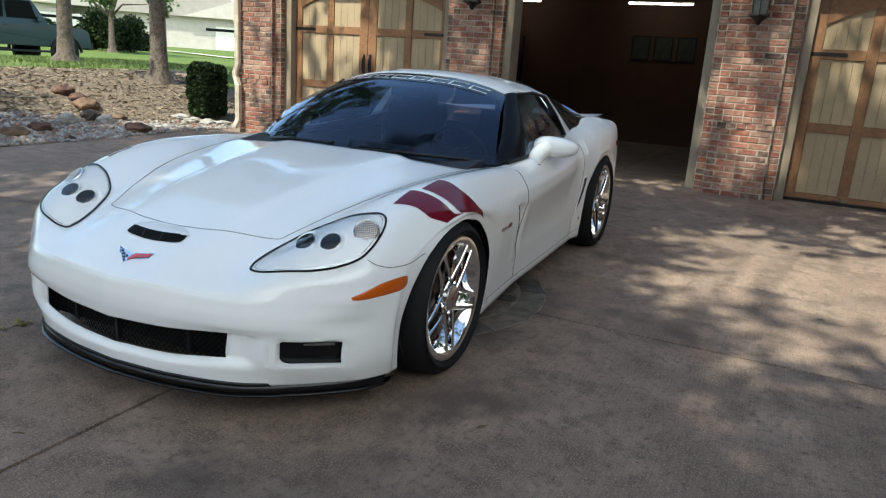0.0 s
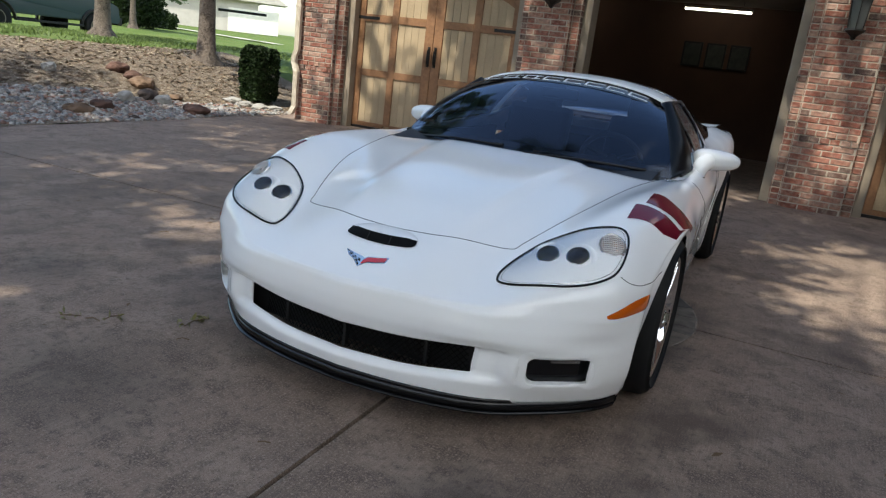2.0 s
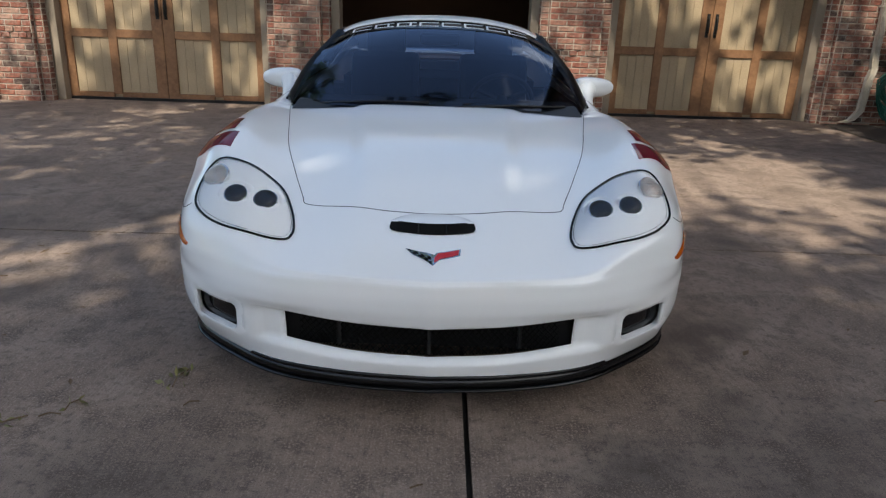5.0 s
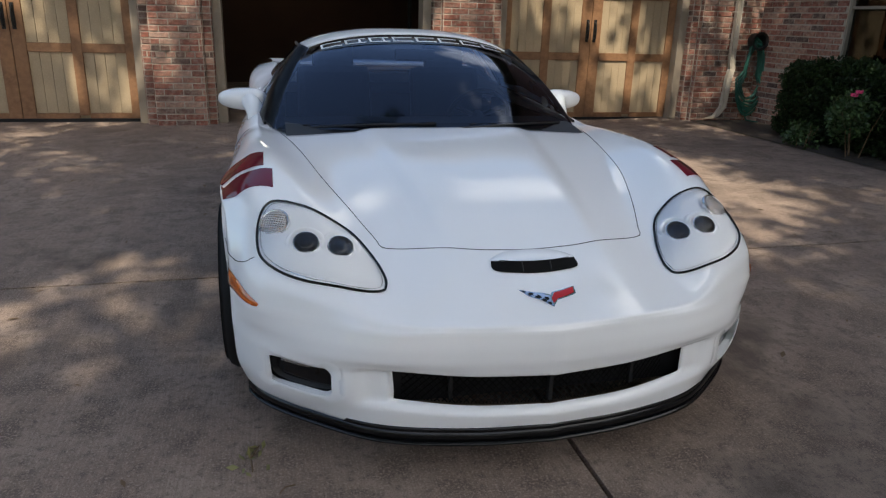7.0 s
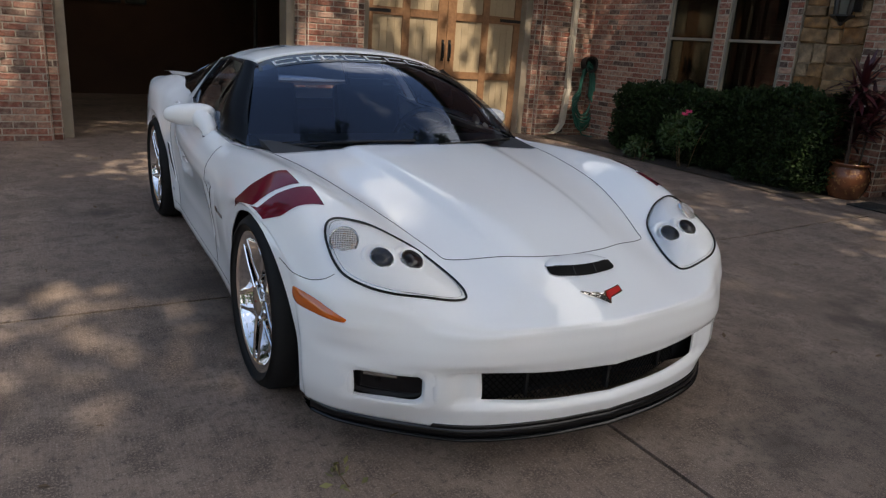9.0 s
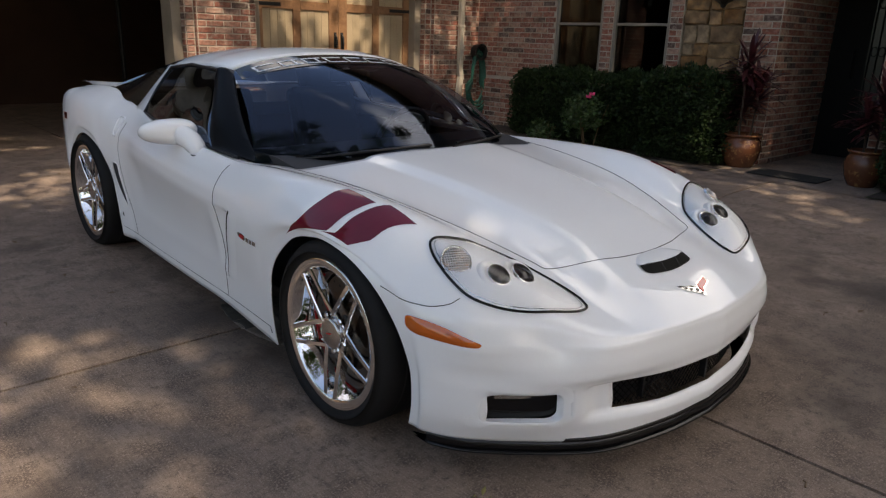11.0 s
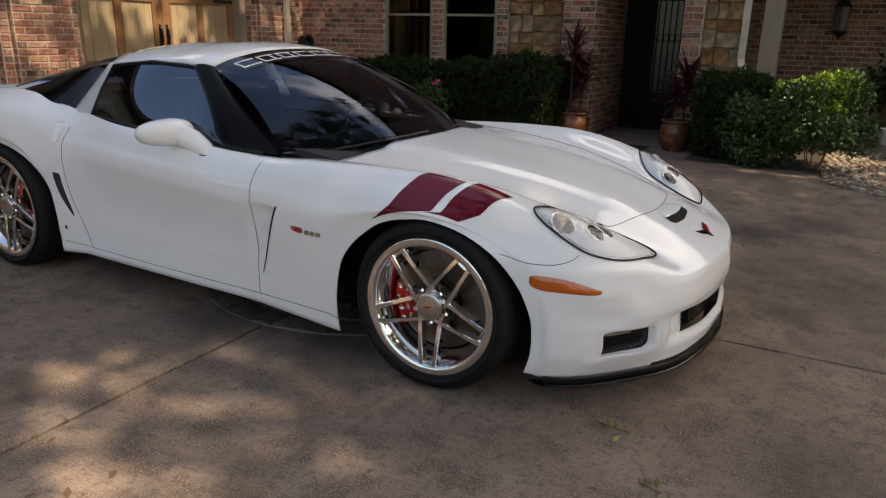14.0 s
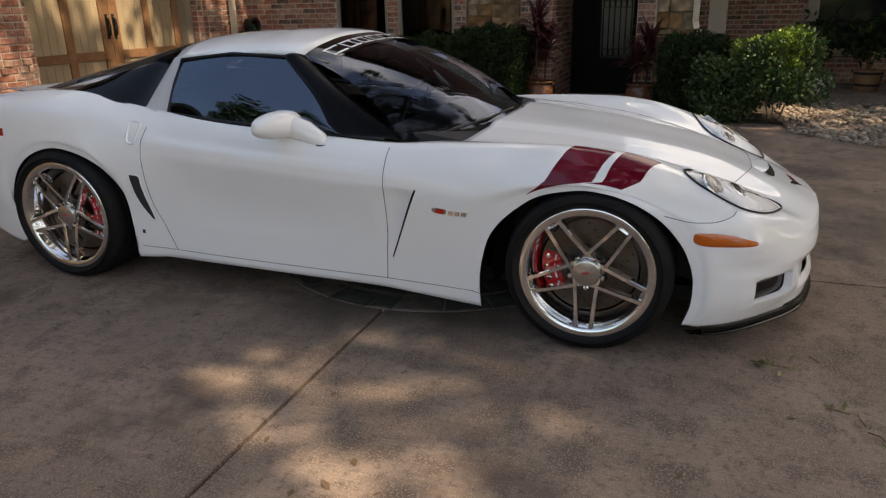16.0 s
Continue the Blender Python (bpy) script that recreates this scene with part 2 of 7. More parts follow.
STONES = ((0.265, 0.145, 0.062), (0.290, 0.180, 0.096), (0.205, 0.105, 0.044), (0.285, 0.205, 0.132), (0.255, 0.155, 0.080), (0.200, 0.125, 0.070))
M_STONEJOINT = material("brown_stone_joint", (0.20, 0.145, 0.095), 0.95, vary=((8, 0.35, 0.7, (0.27, 0.20, 0.14)),), bump=((120, 0.6, 0.003),))
M_BRICKWALL = material("far_brick", (0.20, 0.088, 0.062), 0.9, vary=((3, 0.4, 0.7, (0.25, 0.14, 0.10)),))
M_STONE = ramp_material("rough_sandstone", STONES, "object", 0.9, 9, ((12, 0.9, 0.03), (60, 0.8, 0.008)), amount=0.55, smear=(5, 0.48, 0.64, (0.12, 0.085, 0.055), 0.7))
M_WOOD = material("stained_cedar_frame", (0.245, 0.125, 0.062), 0.55, spec=0.4,
                  vary=((3.5, 0.35, 0.7, (0.17, 0.082, 0.042)), (22, 0.4, 0.75, (0.29, 0.155, 0.078))), bump=((90, 0.25, 0.001),))
M_PANEL = material("tan_painted_boards", (0.40, 0.305, 0.195), 0.6, spec=0.35, vary=((4, 0.35, 0.72, (0.34, 0.255, 0.16)), (60, 0.45, 0.7, (0.43, 0.33, 0.215))),
                   bump=((120, 0.15, 0.001),))
M_TRIM = material("taupe_trim_paint", (0.30, 0.245, 0.185), 0.55, vary=((5, 0.4, 0.7, (0.24, 0.195, 0.15)),))
M_CREAM = material("cream_downspout_paint", (0.52, 0.45, 0.36), 0.45, vary=((9, 0.45, 0.75, (0.38, 0.32, 0.25)),))
M_IRON = material("black_iron", (0.018, 0.017, 0.016), 0.45, metal=0.3, bump=((80, 0.3, 0.001),))
# one dark brown shared by the garage, room and entry back walls
M_DARKWALL = material("dark_brown_wall", (0.105, 0.055, 0.035), 0.85, vary=((1.5, 0.4, 0.7, (0.085, 0.045, 0.03)),))
M_CEILING = material("ceiling_board", (0.45, 0.40, 0.35), 0.9, vary=((2, 0.4, 0.7, (0.4, 0.36, 0.31)),))
M_ROOF = material("asphalt_shingle", (0.11, 0.10, 0.095), 0.95, vary=((6, 0.4, 0.7, (0.07, 0.065, 0.06)),), bump=((60, 0.6, 0.01),))
M_TUBE = material("lit_tube", (1, 1, 1), 0.4, emit=(1.0, 0.95, 0.86, 4.0))
M_GLASSPANE = material("window_pane", (0.012, 0.014, 0.016), 0.04, spec=0.3)
M_WHITEFRAME = material("window_frame_paint", (0.20, 0.18, 0.15), 0.45, vary=((12, 0.45, 0.75, (0.22, 0.19, 0.155)),))
M_LEAF_DARK = material("hedge_leaf", (0.016, 0.031, 0.008), 0.55, spec=0.25, island=0.45, trans=0.0)
# lime green with the sun on the shrub's top put into the colour
M_LEAF_LIME_SUNLIT = material("sunlit_lime_leaf", (0.20, 0.30, 0.035), 0.45, spec=0.5, island=0.35)
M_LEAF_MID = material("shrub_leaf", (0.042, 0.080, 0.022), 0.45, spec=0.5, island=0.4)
M_LEAF_TREE = material("oak_leaf", (0.055, 0.105, 0.025), 0.5, island=0.35)
M_LEAF_RED = material("burgundy_cordyline_leaf", (0.060, 0.011, 0.016), 0.4, spec=0.5, island=0.5)
# near-black green: the shade within a hedge put into the colour
M_HEDGE_SHADE = material("hedge_shade", (0.010, 0.016, 0.006), 0.95, vary=((20, 0.4, 0.7, (0.02, 0.026, 0.010)),))
M_TWIGLEAF = material("dry_olive_leaf", (0.17, 0.155, 0.06), 0.7, island=0.4)
M_GRASSBLADE = material("grass_blade", (0.12, 0.17, 0.04), 0.6, island=0.5)
M_FOGSTRIP = material("fog_lamp_reflector", (0.45, 0.45, 0.46), 0.2, metal=0.9, bump=((160, 0.6, 0.003),))
M_FLECK = ramp_material("dry_leaf_fleck", ((0.25, 0.19, 0.13), (0.12, 0.08, 0.055), (0.33, 0.27, 0.20), (0.18, 0.12, 0.08)), "island", 0.9)
M_DOORBLACK = material("black_door_paint", (0.008, 0.008, 0.008), 0.8, spec=0.15)
M_CANE = material("dark_cane", (0.050, 0.033, 0.024), 0.9, bump=((90, 0.6, 0.004),))
M_TWIGS = material("dry_stems", (0.14, 0.09, 0.05), 0.9)
M_BARK = material("oak_bark", (0.125, 0.098, 0.080), 0.95, vary=((9, 0.44, 0.58, (0.06, 0.046, 0.038)), (40, 0.45, 0.62, (0.165, 0.135, 0.112))), bump=((14, 0.9, 0.03), (60, 0.6, 0.01)))
M_TERRACOTTA = material("glazed_terracotta", (0.15, 0.055, 0.026), 0.26, spec=0.5, vary=((7, 0.4, 0.7, (0.085, 0.034, 0.020)), (22, 0.55, 0.68, (0.30, 0.155, 0.06))), bump=((30, 0.1, 0.003),))
M_SOIL = material("bed_soil", (0.045, 0.034, 0.026), 0.97, vary=((12, 0.4, 0.7, (0.08, 0.06, 0.045)),), bump=((40, 0.9, 0.02),))
M_GRASS = material("lawn", (0.10, 0.155, 0.035), 0.9, spec=0.2, vary=((0.9, 0.4, 0.65, (0.15, 0.185, 0.055)), (14, 0.4, 0.7, (0.065, 0.105, 0.025))), bump=((60, 0.9, 0.03),))
M_MULCH = material("leaf_mulch", (0.17, 0.13, 0.098), 0.97, spec=0.2, vary=((18, 0.4, 0.65, (0.11, 0.08, 0.058)), (55, 0.45, 0.65, (0.33, 0.28, 0.22))), bump=((50, 1.0, 0.03),))
PEBBLES = ((0.277, 0.272, 0.266), (0.198, 0.194, 0.193), (0.330, 0.320, 0.308), (0.238, 0.204, 0.189), (0.158, 0.153, 0.154), (0.290, 0.245, 0.217), (0.224, 0.136, 0.112))
M_PEBBLE = ramp_material("river_pebbles", PEBBLES, "island", 0.8, 40, ((90, 0.3, 0.002),))
WARMPEB = ((0.300, 0.240, 0.186), (0.252, 0.180, 0.132), (0.330, 0.282, 0.228), (0.198, 0.144, 0.108), (0.276, 0.216, 0.168))
M_PEBBLE_WARM = ramp_material("buff_pebbles", WARMPEB, "island", 0.8, 40, ((90, 0.3, 0.002),))
M_BOULDER = ramp_material("rust_boulder", ((0.090, 0.052, 0.040), (0.13, 0.085, 0.056), (0.055, 0.042, 0.037), (0.10, 0.056, 0.043)), "object", 0.9, 6,
                          ((10, 0.8, 0.02), (60, 0.5, 0.004)), amount=0.5)
M_PALEROCK = material("pale_limestone", (0.34, 0.325, 0.30), 0.85, vary=((9, 0.4, 0.7, (0.27, 0.25, 0.23)),), bump=((20, 0.7, 0.01),))
M_HOSE = material("green_rubber_hose", (0.012, 0.085, 0.06), 0.45)
M_RUBBERMAT = material("black_coir_mat", (0.02, 0.019, 0.018), 0.95, bump=((200, 0.7, 0.004),))
# car
M_PAINT = material("arctic_white_paint", (0.90, 0.903, 0.906), 0.6, spec=0.0, coat=1.0, coat_rough=0.015)
M_STRIPE = material("dark_red_stripe", (0.14, 0.002, 0.014), 0.6, spec=0.05, coat=0.6, coat_rough=0.02, bump=())
M_BLACK = material("black_plastic", (0.012, 0.012, 0.013), 0.45, spec=0.4, bump=((300, 0.15, 0.0006),))
M_GLOSSBLACK = material("gloss_black", (0.008, 0.008, 0.010), 0.08, spec=0.5)
M_GAP = material("shut_line", (0.03, 0.03, 0.032), 0.9)
M_RUBBER = material("tyre_rubber", (0.010, 0.010, 0.011), 0.7, spec=0.25, vary=((6, 0.4, 0.7, (0.015, 0.0145, 0.014)),), bump=((250, 0.2, 0.0008),))
M_CHROME = material("polished_chrome", (0.80, 0.795, 0.79), 0.06, metal=1.0)
M_CAP = material("satin_cap_metal", (0.62, 0.60, 0.58), 0.22, metal=1.0)
M_DISC = material("brake_disc_steel", (0.14, 0.12, 0.105), 0.42, metal=1.0, vary=((20, 0.4, 0.7, (0.13, 0.085, 0.055)),))
M_CALIPER = material("red_caliper", (0.55, 0.012, 0.014), 0.28, coat=0.6)
M_ORANGE = material("amber_lens", (0.56, 0.105, 0.006), 0.12, spec=0.6, coat=0.6)
M_REDLENS = material("red_lens", (0.45, 0.008, 0.01), 0.12, coat=0.6)
M_FOGBLACK = material("fog_lamp_black", (0.006, 0.006, 0.007), 0.06, spec=0.4)
M_LENS = thin_glass("clear_lens", (.985, .99, .995), 1.30)
M_HOUSING = material("lamp_housing", (0.96, 0.965, 0.97), 0.5, metal=0.0, spec=0.25)
M_RIB = material("clear_rib", (0.62, 0.60, 0.58), 0.12, metal=0.3, spec=0.7)
M_PROJECTOR = material("projector_glass", (0.008, 0.008, 0.012), 0.03, spec=0.5)
M_TURN = material("turn_reflector", (0.46, 0.42, 0.40), 0.15, metal=0.85, vary=((60, 0.54, 0.62, (0.72, 0.42, 0.25)),), bump=((140, 0.8, 0.004),))
M_LIP = material("black_lip", (0.006, 0.006, 0.007), 0.20, spec=0.4)
M_PILLAR = material("satin_black_trim", (0.007, 0.007, 0.009), 0.30, spec=0.25)
M_MESH = material("black_mesh", (0.004, 0.004, 0.004), 0.7, spec=0.15)
M_WINDSCREEN = thin_glass("windscreen_glass", (0.38, 0.44, 0.53), 1.50, (0.68, 0.78, 1.0))
M_TINT = thin_glass("tinted_glass", (0.12, 0.125, 0.135), 2.3, (0.65, 0.80, 1.0))
M_DARKPANE = thin_glass("dim_window_pane", (0.22, 0.25, 0.26), 1.45)
M_SEAT = material("black_leather", (0.022, 0.021, 0.022), 0.5, bump=((120, 0.2, 0.001),))
M_DASH = material("dash_vinyl", (0.02, 0.02, 0.022), 0.6, bump=((250, 0.25, 0.0008),))
M_BADGERED = material("badge_red", (0.55, 0.01, 0.012), 0.2, coat=0.8)
M_WHITEVINYL = material("white_vinyl", (0.78, 0.79, 0.80), 0.4)
M_SUVPAINT = material("slate_blue_paint", (0.030, 0.055, 0.070), 0.35, spec=0.2, coat=0.3)

# ---- building helpers ----
def part(name, bm, mat, parent=None, label="", smooth=False):
    """Links a bmesh as one mesh object, under a thing or a part if one is given."""
    me = bpy.data.meshes.new(name)
    bm.to_mesh(me)
    bm.free()
    me.materials.append(mat)
    if smooth:
        me.shade_smooth()
    ob = new(name, me)
    if parent is not None:
        ob.parent = parent
    if label:
        ob["label"] = label
    return ob


def empty(name, m, label="", category="", group="", kind=""):
    ob = new(name)
    ob.empty_display_size = 0.1
    ob.matrix_world = m
    return tagged(ob, label, category, group, kind)


def add_box(bm, x0, x1, y0, y1, z0, z1, bevel=0.0, m=None):
    r = bmesh.ops.create_cube(bm, size=1.0)
    vs = r["verts"]
    for v in vs:
        v.co = Vector((x0 + (v.co.x + 0.5) * (x1 - x0), y0 + (v.co.y + 0.5) * (y1 - y0), z0 + (v.co.z + 0.5) * (z1 - z0)))
    if bevel:
        es = list({e for v in vs for e in v.link_edges})
        vs = bmesh.ops.bevel(bm, geom=es, offset=bevel, segments=2, affect="EDGES", profile=0.6)["verts"]
    if m is not None:
        bmesh.ops.transform(bm, matrix=m, verts=list({v for v in vs}))
    return bm


def box(x0, x1, y0, y1, z0, z1, bevel=0.0):
    return add_box(bmesh.new(), x0, x1, y0, y1, z0, z1, bevel)


def add_tube(bm, pts, radius, sides=8, closed=False, caps=True):
    """A tube along points; radius is a number or one for each point."""
    pts = [Vector(p) for p in pts]
    n = len(pts)
    rings = []
    ref = None
    for i, p in enumerate(pts):
        a = pts[(i - 1) % n] if (closed or i) else p
        b = pts[(i + 1) % n] if (closed or i < n - 1) else p
        d = (b - a).normalized()
        if ref is None:
            ref = Vector((0, 0, 1)) if abs(d.z) < 0.9 else Vector((1, 0, 0))
        side = d.cross(ref)
        if side.length < 1e-5:
            side = d.orthogonal()
        side.normalize()
        up = side.cross(d).normalized()
        ref = up
        r = radius if isinstance(radius, (int, float)) else radius[i]
        rings.append([bm.verts.new(p + (side * math.cos(2 * math.pi * k / sides) + up * math.sin(2 * math.pi * k / sides)) * r) for k in range(sides)])
    for i in range(n if closed else n - 1):
        a, b = rings[i], rings[(i + 1) % n]
        for k in range(sides):
            bm.faces.new((a[k], a[(k + 1) % sides], b[(k + 1) % sides], b[k]))
    if caps and not closed:
        bm.faces.new(rings[0][::-1])
        bm.faces.new(rings[-1])
    return bm


def tube(pts, radius, sides=8, closed=False):
    return add_tube(bmesh.new(), pts, radius, sides, closed)


def add_lathe(bm, profile, steps=32, m=None, closed=False, caps=True):
    """Turns (radius, height) points round the z axis; closed joins the last point to the first."""
    rings = []
    for r, h in profile:
        rings.append([bm.verts.new(Vector((r * math.cos(2 * math.pi * k / steps), r * math.sin(2 * math.pi * k / steps), h))) for k in range(steps)])
    n = len(rings)
    for i in range(n if closed else n - 1):
        a, b = rings[i], rings[(i + 1) % n]
        for k in range(steps):
            bm.faces.new((a[k], a[(k + 1) % steps], b[(k + 1) % steps], b[k]))
    if not closed and caps:
        for ring, flip in ((rings[0], True), (rings[-1], False)):
            if (ring[0].co - ring[steps // 2].co).length > 1e-4:
                bm.faces.new(ring[::-1] if flip else ring)
    vs = [v for ring in rings for v in ring]
    if m is not None:
        bmesh.ops.transform(bm, matrix=m, verts=vs)
    bmesh.ops.recalc_face_normals(bm, faces=bm.faces[:])
    return bm


def lathe(profile, steps=32, m=None, closed=False, caps=True):
    return add_lathe(bmesh.new(), profile, steps, m, closed, caps)


def add_prism(bm, outline, y0, y1):
    """An outline in x and z, given depth from y0 to y1."""
    a = [bm.verts.new((x, y0, z)) for x, z in outline]
    b = [bm.verts.new((x, y1, z)) for x, z in outline]
    n = len(outline)
    bm.faces.new(a)
    bm.faces.new(b[::-1])
    for k in range(n):
        bm.faces.new((a[k], b[k], b[(k + 1) % n], a[(k + 1) % n]))
    bmesh.ops.recalc_face_normals(bm, faces=bm.faces[:])
    return bm


def smooth01(v):
    v = min(1.0, max(0.0, v))
    return v * v * (3 - 2 * v)


# ---- ground ----
DRIVE_EDGE = -5.8


def ground_z(x, y):
    """The drive rises a little to the house, the yard climbs beside it."""
    z = 0.03 * smooth01((y - 1.6) / 4.0)
    z = max(z, 0.06 * smooth01((x - 2.6) / 2.0))
    u = DRIVE_EDGE - x
    if u > 0:
        z += 0.68 * smooth01(u / 3.6) * (0.75 + 0.25 * smooth01(u / 1.5)) + 0.011 * max(0.0, min(u, 60) - 15)
        z -= 0.22 * smooth01((u - 9.5) / 3.5) * (1 - smooth01((u - 20) / 5)) * math.exp(-((y - 11.5) / 5.5) ** 4)
        z += 0.03 * noise.noise(Vector((x * 0.5, y * 0.5, 0))) * min(1, u)
    return z


def sheet(xs, ys, dz=0.0):
    bm = bmesh.new()
    grid = [[bm.verts.new((x, y, ground_z(x, y) + dz)) for x in xs] for y in ys]
    for j in range(len(ys) - 1):
        for i in range(len(xs) - 1):
            bm.faces.new((grid[j][i], grid[j][i + 1], grid[j + 1][i + 1], grid[j + 1][i]))
    return bm


def steps_between(a, b, step):
    n = max(1, int(round((b - a) / step)))
    return [a + (b - a) * k / n for k in range(n + 1)]


far_x = [-900, -300, -120, -60, -40, -30] + steps_between(-24, -5.9, 0.45) + [-5.0, -2, 0, 2, 3, 4, 5, 6, 9, 15, 40, 120, 900]
far_y = [-900, -200, -60, -25, -14] + steps_between(-10, 24, 0.9) + [30, 40, 60, 100, 250, 900]
tagged(part("ground", sheet(far_x, far_y, -0.035), M_GRASS, smooth=True), "mown green lawn running past the drive", "lawn", kind="structure")

drive = empty("driveway", pose(0, 0, 0), "weathered grey-brown concrete driveway with saw-cut joints", "driveway", kind="structure")
JX, JY, GAPW = 0.125, 0.94, 0.0088
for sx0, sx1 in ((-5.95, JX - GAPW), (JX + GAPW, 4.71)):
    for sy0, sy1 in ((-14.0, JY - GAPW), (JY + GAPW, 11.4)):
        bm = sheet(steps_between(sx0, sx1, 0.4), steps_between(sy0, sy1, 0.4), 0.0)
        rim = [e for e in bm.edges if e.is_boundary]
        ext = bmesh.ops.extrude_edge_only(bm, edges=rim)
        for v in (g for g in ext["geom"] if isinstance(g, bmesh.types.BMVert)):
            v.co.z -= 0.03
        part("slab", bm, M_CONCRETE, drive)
part("joint_base", sheet(steps_between(-5.94, 4.70, 0.8), steps_between(-13.9, 11.3, 0.8), -0.027), M_JOINT, drive)
# entry walk
tagged(part("entry_walk", sheet(steps_between(4.464, 8.4, 0.4), steps_between(0.12, 1.56, 0.3), 0.004), M_CONCRETE), "concrete walk up to the front door", "walk", kind="structure")
bm = sheet(steps_between(4.464, 5.4, 0.15), steps_between(1.564, 5.7, 0.3), 0.008)
tagged(part("planting_bed", bm, M_SOIL), "dark soil of the hedge bed", "soil", kind="structure")
bm = sheet(steps_between(4.47, 6.4, 0.2), steps_between(-1.6, 0.10, 0.2), 0.012)
tagged(part("shrub_bed", bm, M_SOIL), "dark soil under the shrubs", "soil", kind="structure")
bm = sheet(steps_between(-9.4, -5.82, 0.2), steps_between(-6, 8.2, 0.25), 0.0)
for v in bm.verts:
    v.co.z += 0.015 * noise.noise(v.co * 3.0) + 0.008
tagged(part("mulch_bed", bm, M_MULCH, smooth=True), "dry leaf mulch climbing beside the drive", "mulch", kind="structure")

# ---- brickwork ----
BRICK_L, BRICK_H, MORTAR = 0.198, 0.0665, 0.0130
brick_meshes = {}


def brick_mesh(w, h, d):
    key = (round(w, 3), round(h, 3), round(d, 3))
    if key not in brick_meshes:
        bm = bmesh.new()
        c = 0.004
        back = [bm.verts.new((sx * w / 2, d, sz * h / 2)) for sx, sz in ((-1, -1), (1, -1), (1, 1), (-1, 1))]
        mid = [bm.verts.new((sx * w / 2, c, sz * h / 2)) for sx, sz in ((-1, -1), (1, -1), (1, 1), (-1, 1))]
        face = [bm.verts.new((sx * (w / 2 - c), 0, sz * (h / 2 - c))) for sx, sz in ((-1, -1), (1, -1), (1, 1), (-1, 1))]
        bm.faces.new(face)
        for k in range(4):
            n = (k + 1) % 4
            bm.faces.new((mid[k], mid[n], face[n], face[k]))
            bm.faces.new((back[k], back[n], mid[n], mid[k]))
        bmesh.ops.recalc_face_normals(bm, faces=bm.faces[:])
        me = bpy.data.meshes.new("brick")
        bm.to_mesh(me)
        bm.free()
        me.materials.append(M_BRICK)
        brick_meshes[key] = me
    return brick_meshes[key]


def courses(width, z0, z1, dentil=True):
    """Places of bricks on a face: centre along it, height, width, height of the brick."""
    out = []
    row = 0
    z = z0
    while z < z1 - 0.02:
        head = dentil and row in (11, 12)
        length = BRICK_L / 2 if head else BRICK_L
        start = 0.0 if row % 2 == 0 else -length / 2
        u = start
        while u < width - 0.02:
            a, b = max(0.0, u), min(width, u + length)
            if b - a > 0.03:
                out.append(((a + b) / 2, z + BRICK_H / 2, b - a - MORTAR, BRICK_H - MORTAR, head))
            u += length
        z += BRICK_H
        row += 1
    return out


def brick_face(parent, corner, angle, width, z0, z1, limit=300, dentil=True, skip=None):
    """Bricks on a face that starts at corner and runs along +x turned by angle; its outside looks along -y turned by angle."""
    rng = random.Random(int(corner[0] * 1000 + corner[1] * 77 + angle))
    m = Matrix.Translation((corner[0], corner[1], 0)) @ Matrix.Rotation(radians(angle), 4, "Z")
    rest = []
    count = 0
    for u, z, w, h, head in courses(width, z0, z1, dentil):
        if skip and skip(u, z):
            continue
        proud = rng.uniform(-0.003, 0.002) - (0.012 if head and int(u / 0.099) % 2 else 0.0)
        mm = m @ Matrix.Translation((u, -0.0075 + proud, z)) @ Matrix.Rotation(radians(rng.uniform(-0.7, 0.7)), 4, "Y")
        if count < limit:
            ob = new("brick", brick_mesh(w, h, 0.05))
            ob.parent = parent
            ob.matrix_world = mm
            count += 1
        else:
            rest.append((mm, w, h))
    if rest:
        verts, faces = [], []
        for mm, w, h in rest:
            k = len(verts)
            c = 0.004
            loc = [(sx * w / 2, c, sz * h / 2) for sx, sz in ((-1, -1), (1, -1), (1, 1), (-1, 1))] + \
                  [(sx * (w / 2 - c), 0, sz * (h / 2 - c)) for sx, sz in ((-1, -1), (1, -1), (1, 1), (-1, 1))] + \
                  [(sx * w / 2, 0.05, sz * h / 2) for sx, sz in ((-1, -1), (1, -1), (1, 1), (-1, 1))]
            verts += [tuple(mm @ Vector(p)) for p in loc]
            faces.append((k + 4, k + 5, k + 6, k + 7))
            for a in range(4):
                b = (a + 1) % 4
                faces.append((k + a, k + b, k + 4 + b, k + 4 + a))
                faces.append((k + 8 + a, k + 8 + b, k + b, k + a))
        me = bpy.data.meshes.new("brick_rows")
        me.from_pydata(verts, [], faces)
        me.materials.append(M_BRICK_ROW)
        ob = new("brick_rows", me)
        ob.parent = parent
        ob["kind"] = "stuff"


WALL_TOP = 3.1
FRONT, DOORS = 5.75, 6.05        # faces of the piers and of the garage doors
piers = []


def mortar_core(name, x0, x1, y0, y1, label):
    ob = part(name, box(x0, x1, y0, y1, -0.03, WALL_TOP), M_MORTAR)
    return tagged(ob, label, "brick wall", kind="structure")


